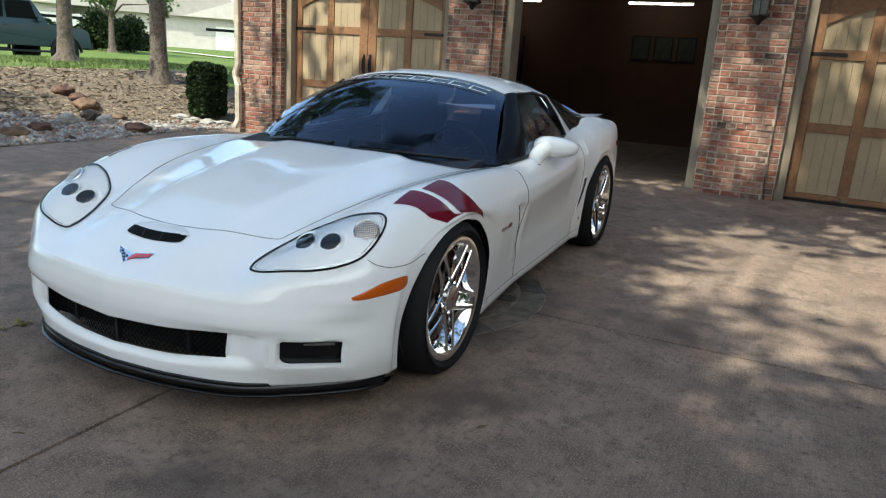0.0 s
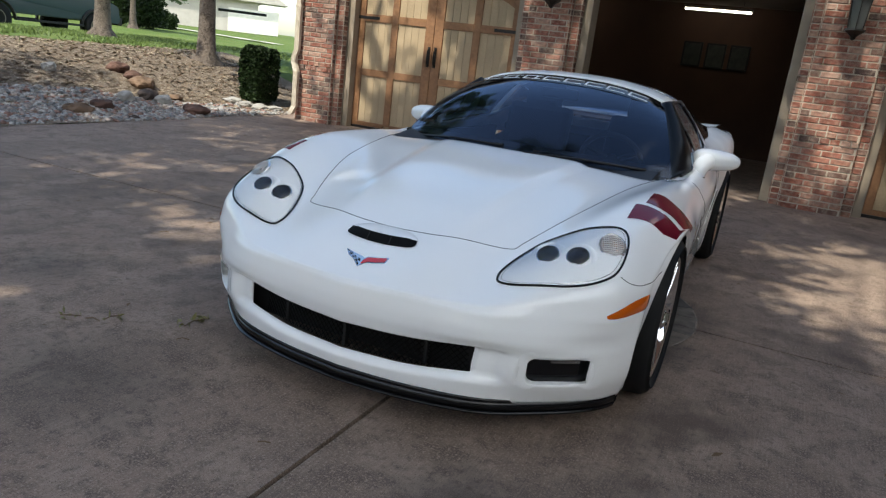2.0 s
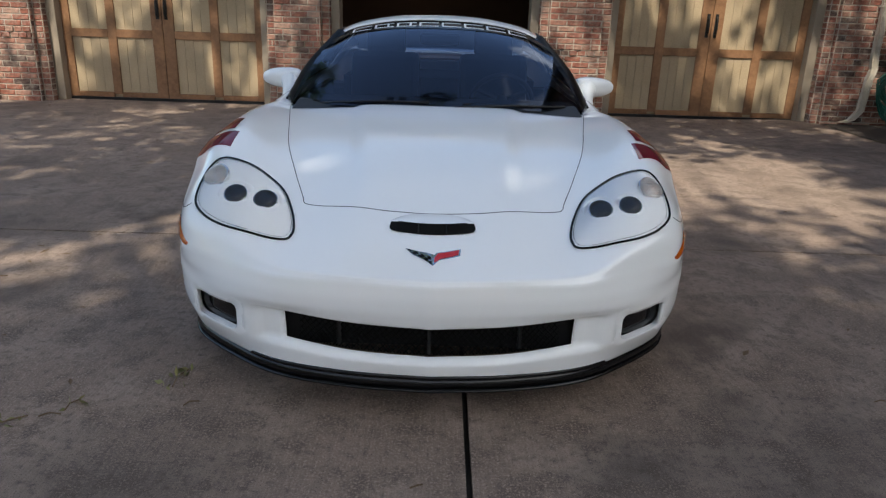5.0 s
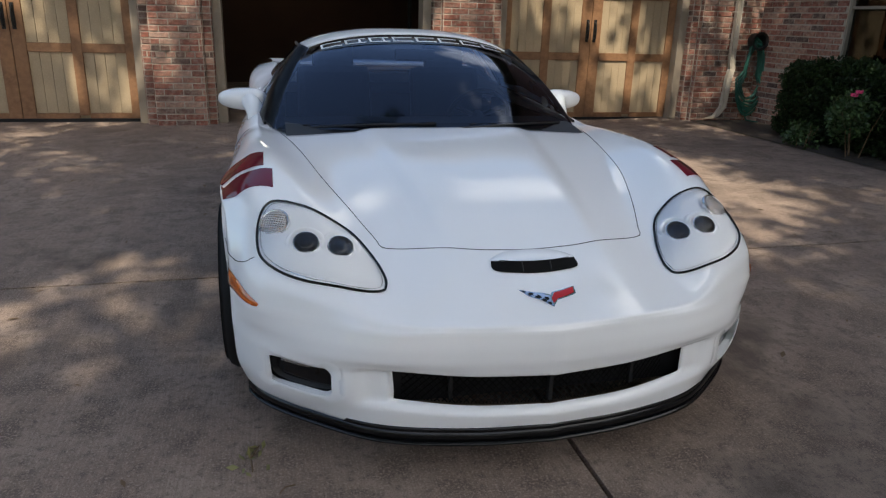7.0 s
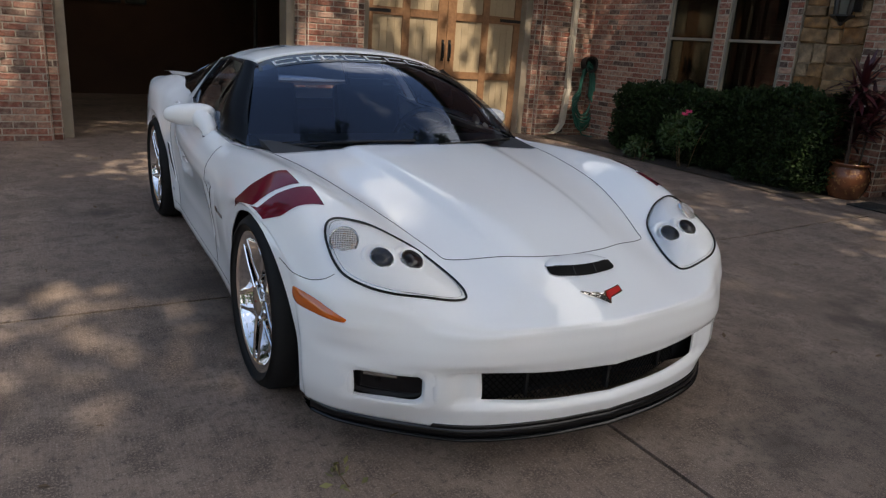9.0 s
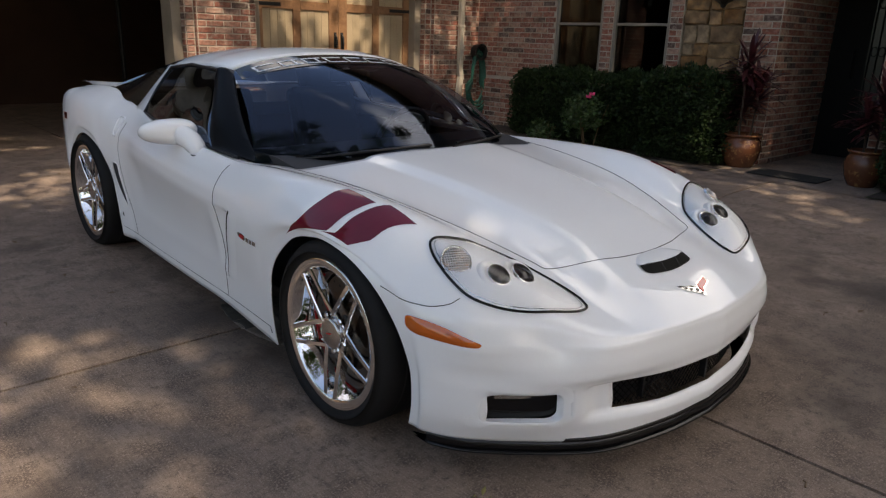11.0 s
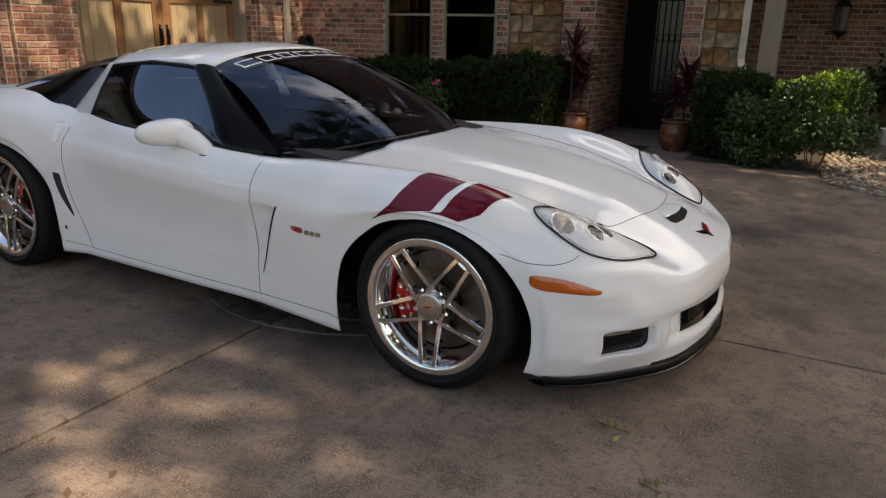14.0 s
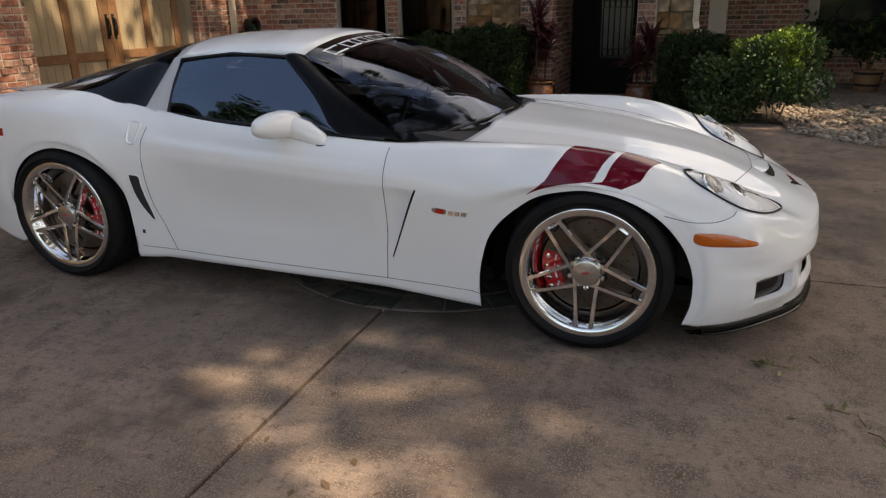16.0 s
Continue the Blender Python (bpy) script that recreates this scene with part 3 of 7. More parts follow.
PIERS = (("wall_pier_west", -5.46, -4.76), ("wall_pier_middle", -2.13, -1.40), ("wall_pier_east", 1.06, 1.88), ("wall_corner", 4.40, 5.35))
STEP = 0.075
PIER_STEP = {"wall_pier_west": (0, .10), "wall_pier_middle": (.10, .10), "wall_pier_east": (.10, .11), "wall_corner": (.10, 0)}
for pname, px0, px1 in PIERS:
    a, b = PIER_STEP[pname]
    piers.append(mortar_core(pname, px0 + a, px1 - b, FRONT, 6.28, "red brick pier between the garage doors with raked mortar"))
    for q0, q1 in ((px0, px0 + a - .001), (px1 - b + .001, px1)):
        if q1 - q0 > .05:
            mortar_core(pname, q0, q1, FRONT + STEP, 6.279, "set-back brick edge of the garage pier")
tagged(part("wall_garage_top", box(-5.46, 5.34, 5.80, 6.24, 2.36, WALL_TOP - 0.004), M_MORTAR), "brick wall over the garage doors", "brick wall", kind="structure")
tagged(part("wall_side_west", box(-5.40, -5.22, 6.28, 11.7, -0.03, WALL_TOP - 0.006), M_MORTAR), "plain side wall of the garage", "wall", kind="structure")
tagged(part("wall_garage_back", box(-5.22, 5.3, 11.4, 11.6, -0.03, 2.9), M_DARKWALL), "plain dark brown back wall of the garage", "wall", kind="structure")
tagged(part("wall_garage_east", box(4.50, 4.62, 6.282, 11.39, -0.03, 2.9), M_DARKWALL), "plain dark brown side wall of the garage", "wall", kind="structure")
tagged(part("wall_garage_west", box(-5.215, -5.10, 6.282, 11.39, -0.03, 2.9), M_DARKWALL), "plain dark brown side wall of the garage", "wall", kind="structure")
tagged(part("ceiling", box(-5.1, 4.5, 6.25, 11.4, 2.62, 2.72), M_CEILING), "plain white garage ceiling", "ceiling", kind="structure")


def trim_posts(name, x0, x1, label):
    """Painted jambs and head round a garage opening."""
    t = empty(name, pose(0, 0, 0), label, "door trim", kind="structure")
    for a, b in ((x0, x0 + 0.10), (x1 - 0.10, x1)):
        part("jamb", box(a, b, 5.93, 6.20, 0.03, 2.355, 0.006), M_TRIM, t)
    part("head", box(x0 + 0.10, x1 - 0.10, 5.93, 6.20, 2.25, 2.355, 0.006), M_TRIM, t)
    return t


trim_posts("trim_1", -4.757, -2.133, "taupe painted timber jambs round the garage door")
trim_posts("trim_2", -1.397, 1.057, "taupe painted timber jambs round the open garage bay")
trim_posts("trim_3", 1.883, 4.397, "taupe painted timber jambs round the garage door")


def carriage_door(name, x0, x1):
    """A stained timber garage door made to look like two leaves, with tan board panels."""
    d = empty(name, pose(0, DOORS, 0), "closed carriage-style garage door, brown stained frame, tan boards", "garage door", kind="structure")
    part("backing", box(x0, x1, 0.035, 0.075, 0.065, 2.25), M_PANEL, d)
    mid = (x0 + x1) / 2
    for a, b in ((x0, x0 + 0.10), (mid - 0.135, mid - 0.003), (mid + 0.003, mid + 0.135), (x1 - 0.10, x1)):
        part("stile", box(a, b, 0, 0.034, 0.066, 2.249, 0.005), M_WOOD, d)
    for a, b in ((x0 + 0.10, mid - 0.135), (mid + 0.135, x1 - 0.10)):
        c = (a + b) / 2
        part("muntin", box(c - 0.052, c + 0.052, 0.002, 0.034, 0.10, 2.2, 0.005), M_WOOD, d)
        for z0, z1 in ((0.066, 0.125), (0.775, 0.87), (1.52, 1.62)):
            for p, q in ((a, c - 0.052), (c + 0.052, b)):
                part("rail", box(p, q, 0.001, 0.034, z0, z1, 0.005), M_WOOD, d)
        for p, q in ((a, c - 0.052), (c + 0.052, b)):
            for z0, z1 in ((0.125, 0.775), (0.87, 1.52), (1.62, 2.10)):
                n = 4
                for k in range(n):
                    u0, u1 = p + (q - p) * k / n, p + (q - p) * (k + 1) / n
                    part("board", box(u0 + 0.0015, u1 - 0.0015, 0.018, 0.033, z0 + 0.001, z1 - 0.001, 0.002), M_PANEL, d)
    # arched top rail
    outline = [(x1 - 0.1, 2.248), (x0 + 0.1, 2.248)]
    for k in range(25):
        f = k / 24
        outline.append((x0 + 0.1 + (x1 - x0 - 0.2) * f, 1.86 + 0.26 * math.sin(math.pi * f) ** 0.8))
    part("arched_rail", add_prism(bmesh.new(), outline, -0.004, 0.0335), M_WOOD, d)
    for s in (-1, 1):
        h = part("handle", tube([(mid + s * 0.05, -0.002, 1.03), (mid + s * 0.05, -0.035, 1.05), (mid + s * 0.05, -0.045, 1.13), (mid + s * 0.05, -0.035, 1.21), (mid + s * 0.05, -0.002, 1.24)], 0.011), M_IRON, d, "black iron pull")
        part("handle_plate", box(mid + s * 0.05 - 0.02, mid + s * 0.05 + 0.02, -0.006, -0.0005, 1.0, 1.27, 0.002), M_IRON, h)
        for z in (1.57,):
            part("strap_hinge", box(mid + s * (x1 - mid) - (0.34 if s > 0 else 0.0), mid + s * (x1 - mid) + (0.0 if s > 0 else 0.34), -0.006, -0.0005, z - 0.02, z + 0.02, 0.003), M_IRON, d, "black iron strap hinge")
    part("weather_seal", box(x0, x1, 0.0, 0.05, 0.03, 0.064), M_BLACK, d)
    return d


carriage_door("door_1", -4.655, -2.235)
carriage_door("door_2", 1.985, 4.295)

# ---- house front to the east ----
EAST = 5.35
ENTRY = 5.40
wall_east = tagged(part("wall_east", box(EAST, EAST + 0.25, 2.52, 5.95, -0.03, 0.72), M_MORTAR), "brick house wall beside the drive under the windows", "brick wall", kind="structure")
east_bits = [wall_east]
for a, b in ((4.33, 5.95), (3.44, 3.60), (2.52, 2.68)):
    east_bits.append(tagged(part("wall_east", box(EAST, EAST + 0.25, a, b, 0.72, WALL_TOP - 0.002), M_MORTAR), "brick wall beside the house windows", "brick wall", kind="structure"))
tagged(part("wall_east", box(EAST + 0.001, EAST + 0.24, 2.68, 4.33, 2.5, WALL_TOP - 0.004), M_MORTAR), "brick wall over the house windows", "brick wall", kind="structure")
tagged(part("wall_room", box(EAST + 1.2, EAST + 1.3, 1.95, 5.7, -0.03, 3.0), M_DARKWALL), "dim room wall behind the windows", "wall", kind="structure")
stone_wall = tagged(part("wall_stone", box(ENTRY, ENTRY + 0.3, 1.83, 2.519, -0.03, WALL_TOP), M_STONEJOINT), "rough tan sandstone wall by the front door", "stone wall", kind="structure")
jamb_wall = tagged(part("wall_entry_jamb", box(ENTRY - 0.03, ENTRY + 1.5, 1.44, 1.827, -0.03, WALL_TOP - 0.003), M_MORTAR), "brick jamb of the front entry", "brick wall", kind="structure")
jamb_right = tagged(part("wall_entry_pier", box(ENTRY - 0.03, ENTRY + 0.5, 0.228, 0.445, -0.03, WALL_TOP - 0.003), M_MORTAR), "brick pier of the front entry", "brick wall", kind="structure")
stone_right = tagged(part("wall_stone_pier", box(ENTRY, ENTRY + 0.5, -0.19, 0.225, -0.03, WALL_TOP - 0.001), M_STONEJOINT), "rough tan sandstone pier by the front door", "stone wall", kind="structure")
inner_wall = tagged(part("wall_entry_side", box(ENTRY + 0.5, ENTRY + 1.8, 0.20, 0.34, -0.03, WALL_TOP - 0.005), M_MORTAR), "brick side wall of the entry", "brick wall", kind="structure")
porch_wall = tagged(part("wall_porch", box(8.0, 8.2, -7.0, 1.9, -0.03, WALL_TOP - 0.006), M_MORTAR), "brick wall at the back of the porch", "brick wall", kind="structure")
tagged(part("ceiling_porch", box(5.95, 8.6, -7.0, 5.7, 2.75, 2.85), M_TRIM), "plain porch ceiling", "ceiling", kind="structure")
tagged(part("porch_floor", box(6.2, 8.0, -7.0, 0.1, -0.03, 0.13), M_CONCRETE), "raised concrete porch floor", "floor", kind="structure")
tagged(part("ceiling_entry", box(5.42, 6.81, 0.2, 1.435, 2.62, 2.72), M_CEILING), "plain ceiling of the entry recess", "ceiling", kind="structure")
# unseen end wall and lintel, added to darken the porch and the entry
tagged(part("wall_porch_end", box(6.03, 7.995, -7.2, -7.0, -0.03, 2.745), M_MORTAR), "unseen brick end wall, added to keep light off the porch", "brick wall", kind="structure")
tagged(part("wall_entry_lintel", box(ENTRY - 0.025, ENTRY + 0.40, 0.475, 1.435, 2.12, WALL_TOP - 0.004), M_MORTAR), "unseen brick lintel, added to keep sky light out of the entry", "brick wall", kind="structure")
tagged(part("porch_beam", box(5.86, 6.02, -7.0, -0.33, 2.30, 2.748, .01), M_TRIM), "taupe painted beam along the porch edge", "beam", kind="structure")
# roof closes the place above
roof = bmesh.new()
EAVE = WALL_TOP + 0.16
low = [roof.verts.new(v) for v in ((-6.0, 5.3, WALL_TOP), (6.0, 5.3, WALL_TOP), (6.0, 12.2, WALL_TOP), (-6.0, 12.2, WALL_TOP))]
mid = [roof.verts.new(v) for v in ((-6.0, 5.3, EAVE), (6.0, 5.3, EAVE), (6.0, 12.2, EAVE), (-6.0, 12.2, EAVE))]
ridge = [roof.verts.new(v) for v in ((-2.6, 8.75, 5.4), (2.6, 8.75, 5.4))]
roof.faces.new(low[::-1])
for k in range(4):
    roof.faces.new((low[k], low[(k + 1) % 4], mid[(k + 1) % 4], mid[k]))
roof.faces.new((mid[0], mid[1], ridge[1], ridge[0]))
roof.faces.new((mid[1], mid[2], ridge[1]))
roof.faces.new((mid[2], mid[3], ridge[0], ridge[1]))
roof.faces.new((mid[3], mid[0], ridge[0]))
bmesh.ops.recalc_face_normals(roof, faces=roof.faces[:])
eave = bmesh.new()
add_prism(eave, [(5.95, 3.1), (9.5, 3.1), (9.5, 4.6), (5.95, 3.40)], -7.5, -0.26)
tagged(part("roof", eave, M_ROOF), "grey shingle roof over the porch", "roof", kind="structure")
tagged(part("wall_upper", box(5.43, 9.4, -0.24, 11.0, WALL_TOP + 0.002, 6.45), M_BRICKWALL), "plain brick upper storey of the house", "brick wall", kind="structure")
upper_roof = add_prism(bmesh.new(), [(4.98, 6.45), (9.9, 6.45), (9.9, 6.62), (7.44, 8.3), (4.98, 6.62)], -0.65, 11.5)
tagged(part("roof", upper_roof, M_ROOF), "grey shingle gable roof over the upper storey", "roof", kind="structure")
tagged(part("roof", roof, M_ROOF), "grey shingle roof over the garage", "roof", kind="structure")

# ---- the car: a low white coupe; y runs from its nose to its tail, the front axle at y = 0 ----
from mathutils.bvhtree import BVHTree


def arch(cy, cz, ry, rz, deg, x):
    return (x, cy - ry * math.cos(radians(deg)), cz + rz * math.sin(radians(deg)))


FRONT_ARCH = (0.03, 0.28, 0.41, 0.375)
REAR_ARCH = (2.63, 0.30, 0.41, 0.39)
# guide curves from the lower lip over the nose to the tail
CENTRE = [(0.000, -0.878, 0.136), (0, -0.893, 0.214), (0, -0.886, 0.306), (0.000, -0.896, 0.372), (0.000, -0.888, 0.454), (0.000, -0.846, 0.484), (0, -.61, .592), (0, -.30, .682), (0, 0, .738),
          (0, .30, .778), (0, .52, .800), (0, .60, .795), (0, .87, .78), (0, 1.3, .78), (0, 1.75, .8), (0, 2.05, .85), (0, 2.3, .9), (0, 2.42, .92), (0, 2.53, .93),
          (0, 2.65, .93), (0, 2.8, .93), (0, 2.95, .928), (0, 3.1, .915), (0, 3.38, .885), (0, 3.53, .85)]
BULGE = [(0.250, -0.854, 0.136), (0.25, -0.869, 0.22), (0.25, -0.861, 0.313), (0.250, -0.872, 0.372), (0.250, -0.862, 0.456), (0.247, -0.828, 0.485), (.24, -.595, .595), (.25, -.29, .684), (.27, 0, .739),
         (.30, .30, .777), (.33, .54, .797), (.36, .62, .795), (.38, .87, .78), (.4, 1.3, .79), (.4, 1.75, .81), (.4, 2.05, .85), (.4, 2.3, .9), (.4, 2.42, .92), (.4, 2.53, .93),
         (.4, 2.65, .93), (.4, 2.8, .93), (.4, 2.95, .928), (.4, 3.1, .915), (.4, 3.37, .887), (.4, 3.52, .852)]
HOODEDGE = [(0.500, -0.784, 0.136), (0.48, -0.813, 0.238), (0.485, -0.81, 0.33), (0.490, -0.824, 0.372), (0.490, -0.812, 0.453), (0.478, -0.760, 0.492), (0.46, -0.52, 0.584), (0.51, -0.27, 0.662), (0.56, 0, 0.716),
            (0.62, 0.3, 0.756), (.68, .58, .774), (.74, .80, .768), (.76, .90, .772), (.76, 1.3, .795), (.75, 1.75, .825), (.72, 2.05, .86), (.70, 2.3, .895), (.69, 2.42, .915),
            (.68, 2.53, .935), (.67, 2.65, .943), (.66, 2.8, .943), (.66, 2.95, .936), (.66, 3.1, .924), (.65, 3.36, .896), (.62, 3.50, .86)]
CREST = [(0.690, -0.644, 0.136), (0.660, -0.722, 0.226), (0.665, -0.722, 0.318), (0.670, -0.726, 0.372), (0.666, -0.704, 0.456), (0.656, -0.652, 0.546), (0.66, -0.42, 0.655), (0.72, -0.2, 0.744), (0.775, 0.04, 0.788),
         (0.81, 0.31, 0.795), (0.83, 0.6, 0.787), (.83, .82, .776), (.835, .95, .780), (.835, 1.3, .800), (.82, 1.75, .830), (0.768, 2.05, .860), (0.743, 2.3, .895), (0.737, 2.42, .915),
         (0.733, 2.53, .935), (0.735, 2.65, .945), (0.740, 2.8, .945), (0.740, 2.95, .936), (0.740, 3.1, .922), (0.720, 3.34, .892), (.70, 3.48, .855)]
SHOULDER = [(0.820, -0.514, 0.136), (0.812, -0.582, 0.225), (0.817, -0.588, 0.318), (0.817, -0.584, 0.372), (0.836, -0.582, 0.456), (0.824, -0.528, 0.576), (0.806, -0.32, 0.694), (0.848, -0.13, 0.74), (0.877, 0.06, 0.752),
            (0.892, 0.32, 0.745), (.90, .60, .730), (.902, .78, .725), (.905, .90, .72), (0.901, 1.3, .73), (0.871, 1.75, .750), (0.837, 2.05, .775), (0.845, 2.3, .82), (0.855, 2.42, .845),
            (0.862, 2.53, .862), (0.869, 2.65, .872), (0.872, 2.8, .875), (0.868, 2.95, .87), (0.855, 3.1, .86), (0.810, 3.33, .83), (0.740, 3.46, .80)]
SIDE = [(0.875, -0.414, 0.136), (0.897, -0.450, 0.225), (0.903, -0.456, 0.318), (0.904, -0.458, 0.372), (0.905, -0.440, 0.460), (0.902, -0.4, 0.548), (.912, -.215, .635), (.938, -.07, .674), (.950, .09, .688),
        (.952, .30, .662), (.948, .50, .610), (.943, .64, .602), (.939, .88, .615), (0.930, 1.3, .640), (0.904, 1.75, .668), (0.876, 2.02, .672), (0.886, 2.2, .65), (0.898, 2.33, .64),
        (0.903, 2.47, .72), (0.905, 2.64, .745), (0.903, 2.80, .73), (0.895, 2.97, .65), (0.885, 3.1, .50), (0.830, 3.32, .50), (0.760, 3.45, .50)]
FRONT_ANGLES = (-24, -8, 8, 21, 33, 48, 64, 80, 97, 122, 158, 203)
REAR_ANGLES = (-23, 15, 52, 92, 130, 166, 200)
EDGE = [arch(*FRONT_ARCH, d, (.897 if d < 90 else .914) + (.049 if d < 90 else .032) * math.sin(radians(max(0, min(180, d))))) for d in FRONT_ANGLES]
EDGE[0] = (.886, -.352, .140)
EDGE[11] = (.890, .445, .118)
EDGE += [(.878, .88, .150), (.870, 1.3, .155), (.860, 1.75, .16), (.850, 2.08, .162)]
EDGE += [arch(*REAR_ARCH, d, .855 + .042 * math.sin(radians(max(0, min(180, d))))) for d in REAR_ANGLES]
EDGE += [(.80, 3.28, .20), (.72, 3.40, .21)]
ROCKER = [tuple(.42 * np.array(a) + .58 * np.array(b)) for a, b in zip(SIDE, EDGE)]
for k, (rx, ry, rz) in zip(range(11, 16), ((.912, .53, .33), (.895, .88, .35), (.878, 1.3, .355), (.864, 1.75, .365), (.853, 2.06, .38))):
    ROCKER[k] = (rx, ry, rz)                             # hollow flank above the sill
GUIDES = np.array([CENTRE, BULGE, HOODEDGE, CREST, SHOULDER, SIDE, ROCKER, EDGE], float)
SUB_U, SUB_V = 8, 10


def spline(points, sub, axis):
    """Catmull-Rom along one axis of a grid of points, sub steps to each interval."""
    p = np.moveaxis(points, axis, 0)
    n = len(p)
    ext = np.concatenate([[2 * p[0] - p[1]], p, [2 * p[-1] - p[-2]]])
    out = []
    for i in range(n - 1):
        a, b, c, d = ext[i:i + 4]
        for k in range(sub):
            t = k / sub
            out.append(0.5 * (2 * b + (c - a) * t + (2 * a - 5 * b + 4 * c - d) * t * t + (3 * b - a - 3 * c + d) * t ** 3))
    out.append(p[-1])
    return np.moveaxis(np.array(out), 0, axis)


GRID = spline(spline(GUIDES, SUB_V, 0), SUB_U, 1)        # [across, along]
# raised middle of the hood, with a soft crease along each side
for jj in range(GRID.shape[0]):
    for ii in range(GRID.shape[1]):
        gx, gy, _ = GRID[jj, ii]
        if gx < .6 and -.62 < gy < .62 and ii <= 11 * SUB_U:
            edge_x = .245 + .13 * (gy + .6) / 1.2
            GRID[jj, ii, 2] += .013 * smooth01((gy + .60) / .25) * smooth01((edge_x + .02 - gx) / .035)
# a firm crease across the nose
CREASE = 4 * SUB_U
for d in range(-5, 6):
    near = GRID[:, CREASE] + (GRID[:, CREASE + (5 if d > 0 else -5)] - GRID[:, CREASE]) * abs(d) / 5
    GRID[:5 * SUB_V, CREASE + d] += ((1 - .4 * (abs(d) / 5) ** 3) * (near - GRID[:, CREASE + d]))[:5 * SUB_V]
# the flank: a crease along the door, a hollow under it and the cove behind the front wheel
for ii in range(10 * SUB_U, 17 * SUB_U):
    fade = smooth01((ii / SUB_U - 10.0) / 1.0) * smooth01((17 - ii / SUB_U) / 1.5)
    j0 = 5 * SUB_V
    for d in range(-4, 5):
        near = GRID[j0, ii] + (GRID[j0 + (4 if d > 0 else -4), ii] - GRID[j0, ii]) * abs(d) / 4
        GRID[j0 + d, ii] += fade * (1 - abs(d) / 9) * (near - GRID[j0 + d, ii])
for jj in range(4 * SUB_V, GRID.shape[0]):
    for ii in range(9 * SUB_U, 18 * SUB_U):
        gx, gy, gz = GRID[jj, ii]
        upper = .60 + .050 * (gy - .80)
        if .34 < gz < upper:
            GRID[jj, ii, 0] -= .013 * math.sin(math.pi * (gz - .34) / (upper - .34)) ** .8 * smooth01((gy - .80) / .2) * smooth01((2.05 - gy) / .2)
        behind = gy - (.715 + .12 * (.60 - gz) / .295)
        if behind > 0 and gy < .86:
            GRID[jj, ii, 0] -= .034 * smooth01(behind / .02) * smooth01((.615 - gz) / .03) * smooth01((gz - .29) / .05) * (1 - smooth01((behind - .02) / .15))
# square corners where the arches meet the sill
for i0, i1, i2 in ((10, 11, 12), (15, 16, 17)):
    for jj in range(6 * SUB_V - 4, GRID.shape[0]):
        w = min(1.0, (jj - 6 * SUB_V + 5) / SUB_V)
        for a, b in ((i0, i1), (i1, i2)) if i0 == 10 else ((14, 15), (15, 16)):
            pa, pb = GRID[jj, a * SUB_U].copy(), GRID[jj, b * SUB_U].copy()
            for k in range(1, SUB_U):
                bow = np.array((0, 0, 0)) if (a, b) not in ((10, 11), (15, 16)) else np.array((0, (.018 if a == 10 else -.014) * math.sin(math.pi * k / SUB_U), 0))
                GRID[jj, a * SUB_U + k] = (1 - w) * GRID[jj, a * SUB_U + k] + w * (pa + (pb - pa) * k / SUB_U + bow)
# the grille and its ends lie in a shallow shelf under the nose
for jj in range(3 * SUB_V + 1):
    for ii in range(SUB_U - 4, 2 * SUB_U + 4):
        f = ii / SUB_U
        GRID[jj, ii, 1] += .024 * smooth01((f - .70) / .3) * smooth01((2.10 - f) / .1) * smooth01((.585 - GRID[jj, ii, 0]) / .07)
# the two guides next to the middle keep the crown level across the centre line
GRID[0, :, 0] = 0.0


def half_body(keep):
    """Both halves of the shell, without the faces for which keep(across, along) is false."""
    bm = bmesh.new()
    nv, nu = GRID.shape[:2]
    for s in (1, -1):
        verts = {}

        def vert(j, i):
            if (j, i) not in verts:
                x, y, z = GRID[j, i]
                verts[j, i] = bm.verts.new((s * x, y, z))
            return verts[j, i]

        for j in range(nv - 1):
            for i in range(nu - 1):
                if keep(j / SUB_V, i / SUB_U):
                    f = (vert(j, i), vert(j + 1, i), vert(j + 1, i + 1), vert(j, i + 1))
                    bm.faces.new(f if s > 0 else f[::-1])
    bmesh.ops.remove_doubles(bm, verts=bm.verts[:], dist=1e-4)
    bmesh.ops.recalc_face_normals(bm, faces=bm.faces[:])
    return bm


def has_skin(j, i):
    if j < 1.9 and 1 <= i < 2:                           # grille mouth
        return False
    if 3.0 - 0.30 - 1e-6 <= j < 4.0 - 0.1 - 1e-6 and 1.0 <= i < 1.95:  # fog lamps
        return False
    if j < 2 and 10 <= i < 22:                           # cabin and hatch
        return False
    return True


shell = half_body(has_skin)
full = half_body(lambda j, i: True)
full.faces.ensure_lookup_table()
TREE = BVHTree.FromBMesh(full)
full.free()


def on_top(x, y, lift=0.0):
    p, n, *_ = TREE.ray_cast(Vector((x, y, 3)), Vector((0, 0, -1)))
    return p + (n if n.z > 0 else -n) * lift


def on_side(s, y, z, lift=0.0):
    p, n, *_ = TREE.ray_cast(Vector((s * 2, y, z)), Vector((-s, 0, 0)))
    if p is None:
        return Vector((s * 0.92, y, z))
    return p + (n if n.x * s > 0 else -n) * lift


def on_front(x, z, lift=0.0):
    p, n, *_ = TREE.ray_cast(Vector((x, -3, z)), Vector((0, 1, 0)))
    return p + (n if n.y < 0 else -n) * lift


def spline_pts(pts, sub=8, closed=False):
    p = np.array(pts, float)
    if closed:
        q = np.concatenate([p[-2:], p, p[:3]])
        r = spline(q, sub, 0)
        return r[2 * sub:(2 + len(p)) * sub]
    return spline(p, sub, 0)


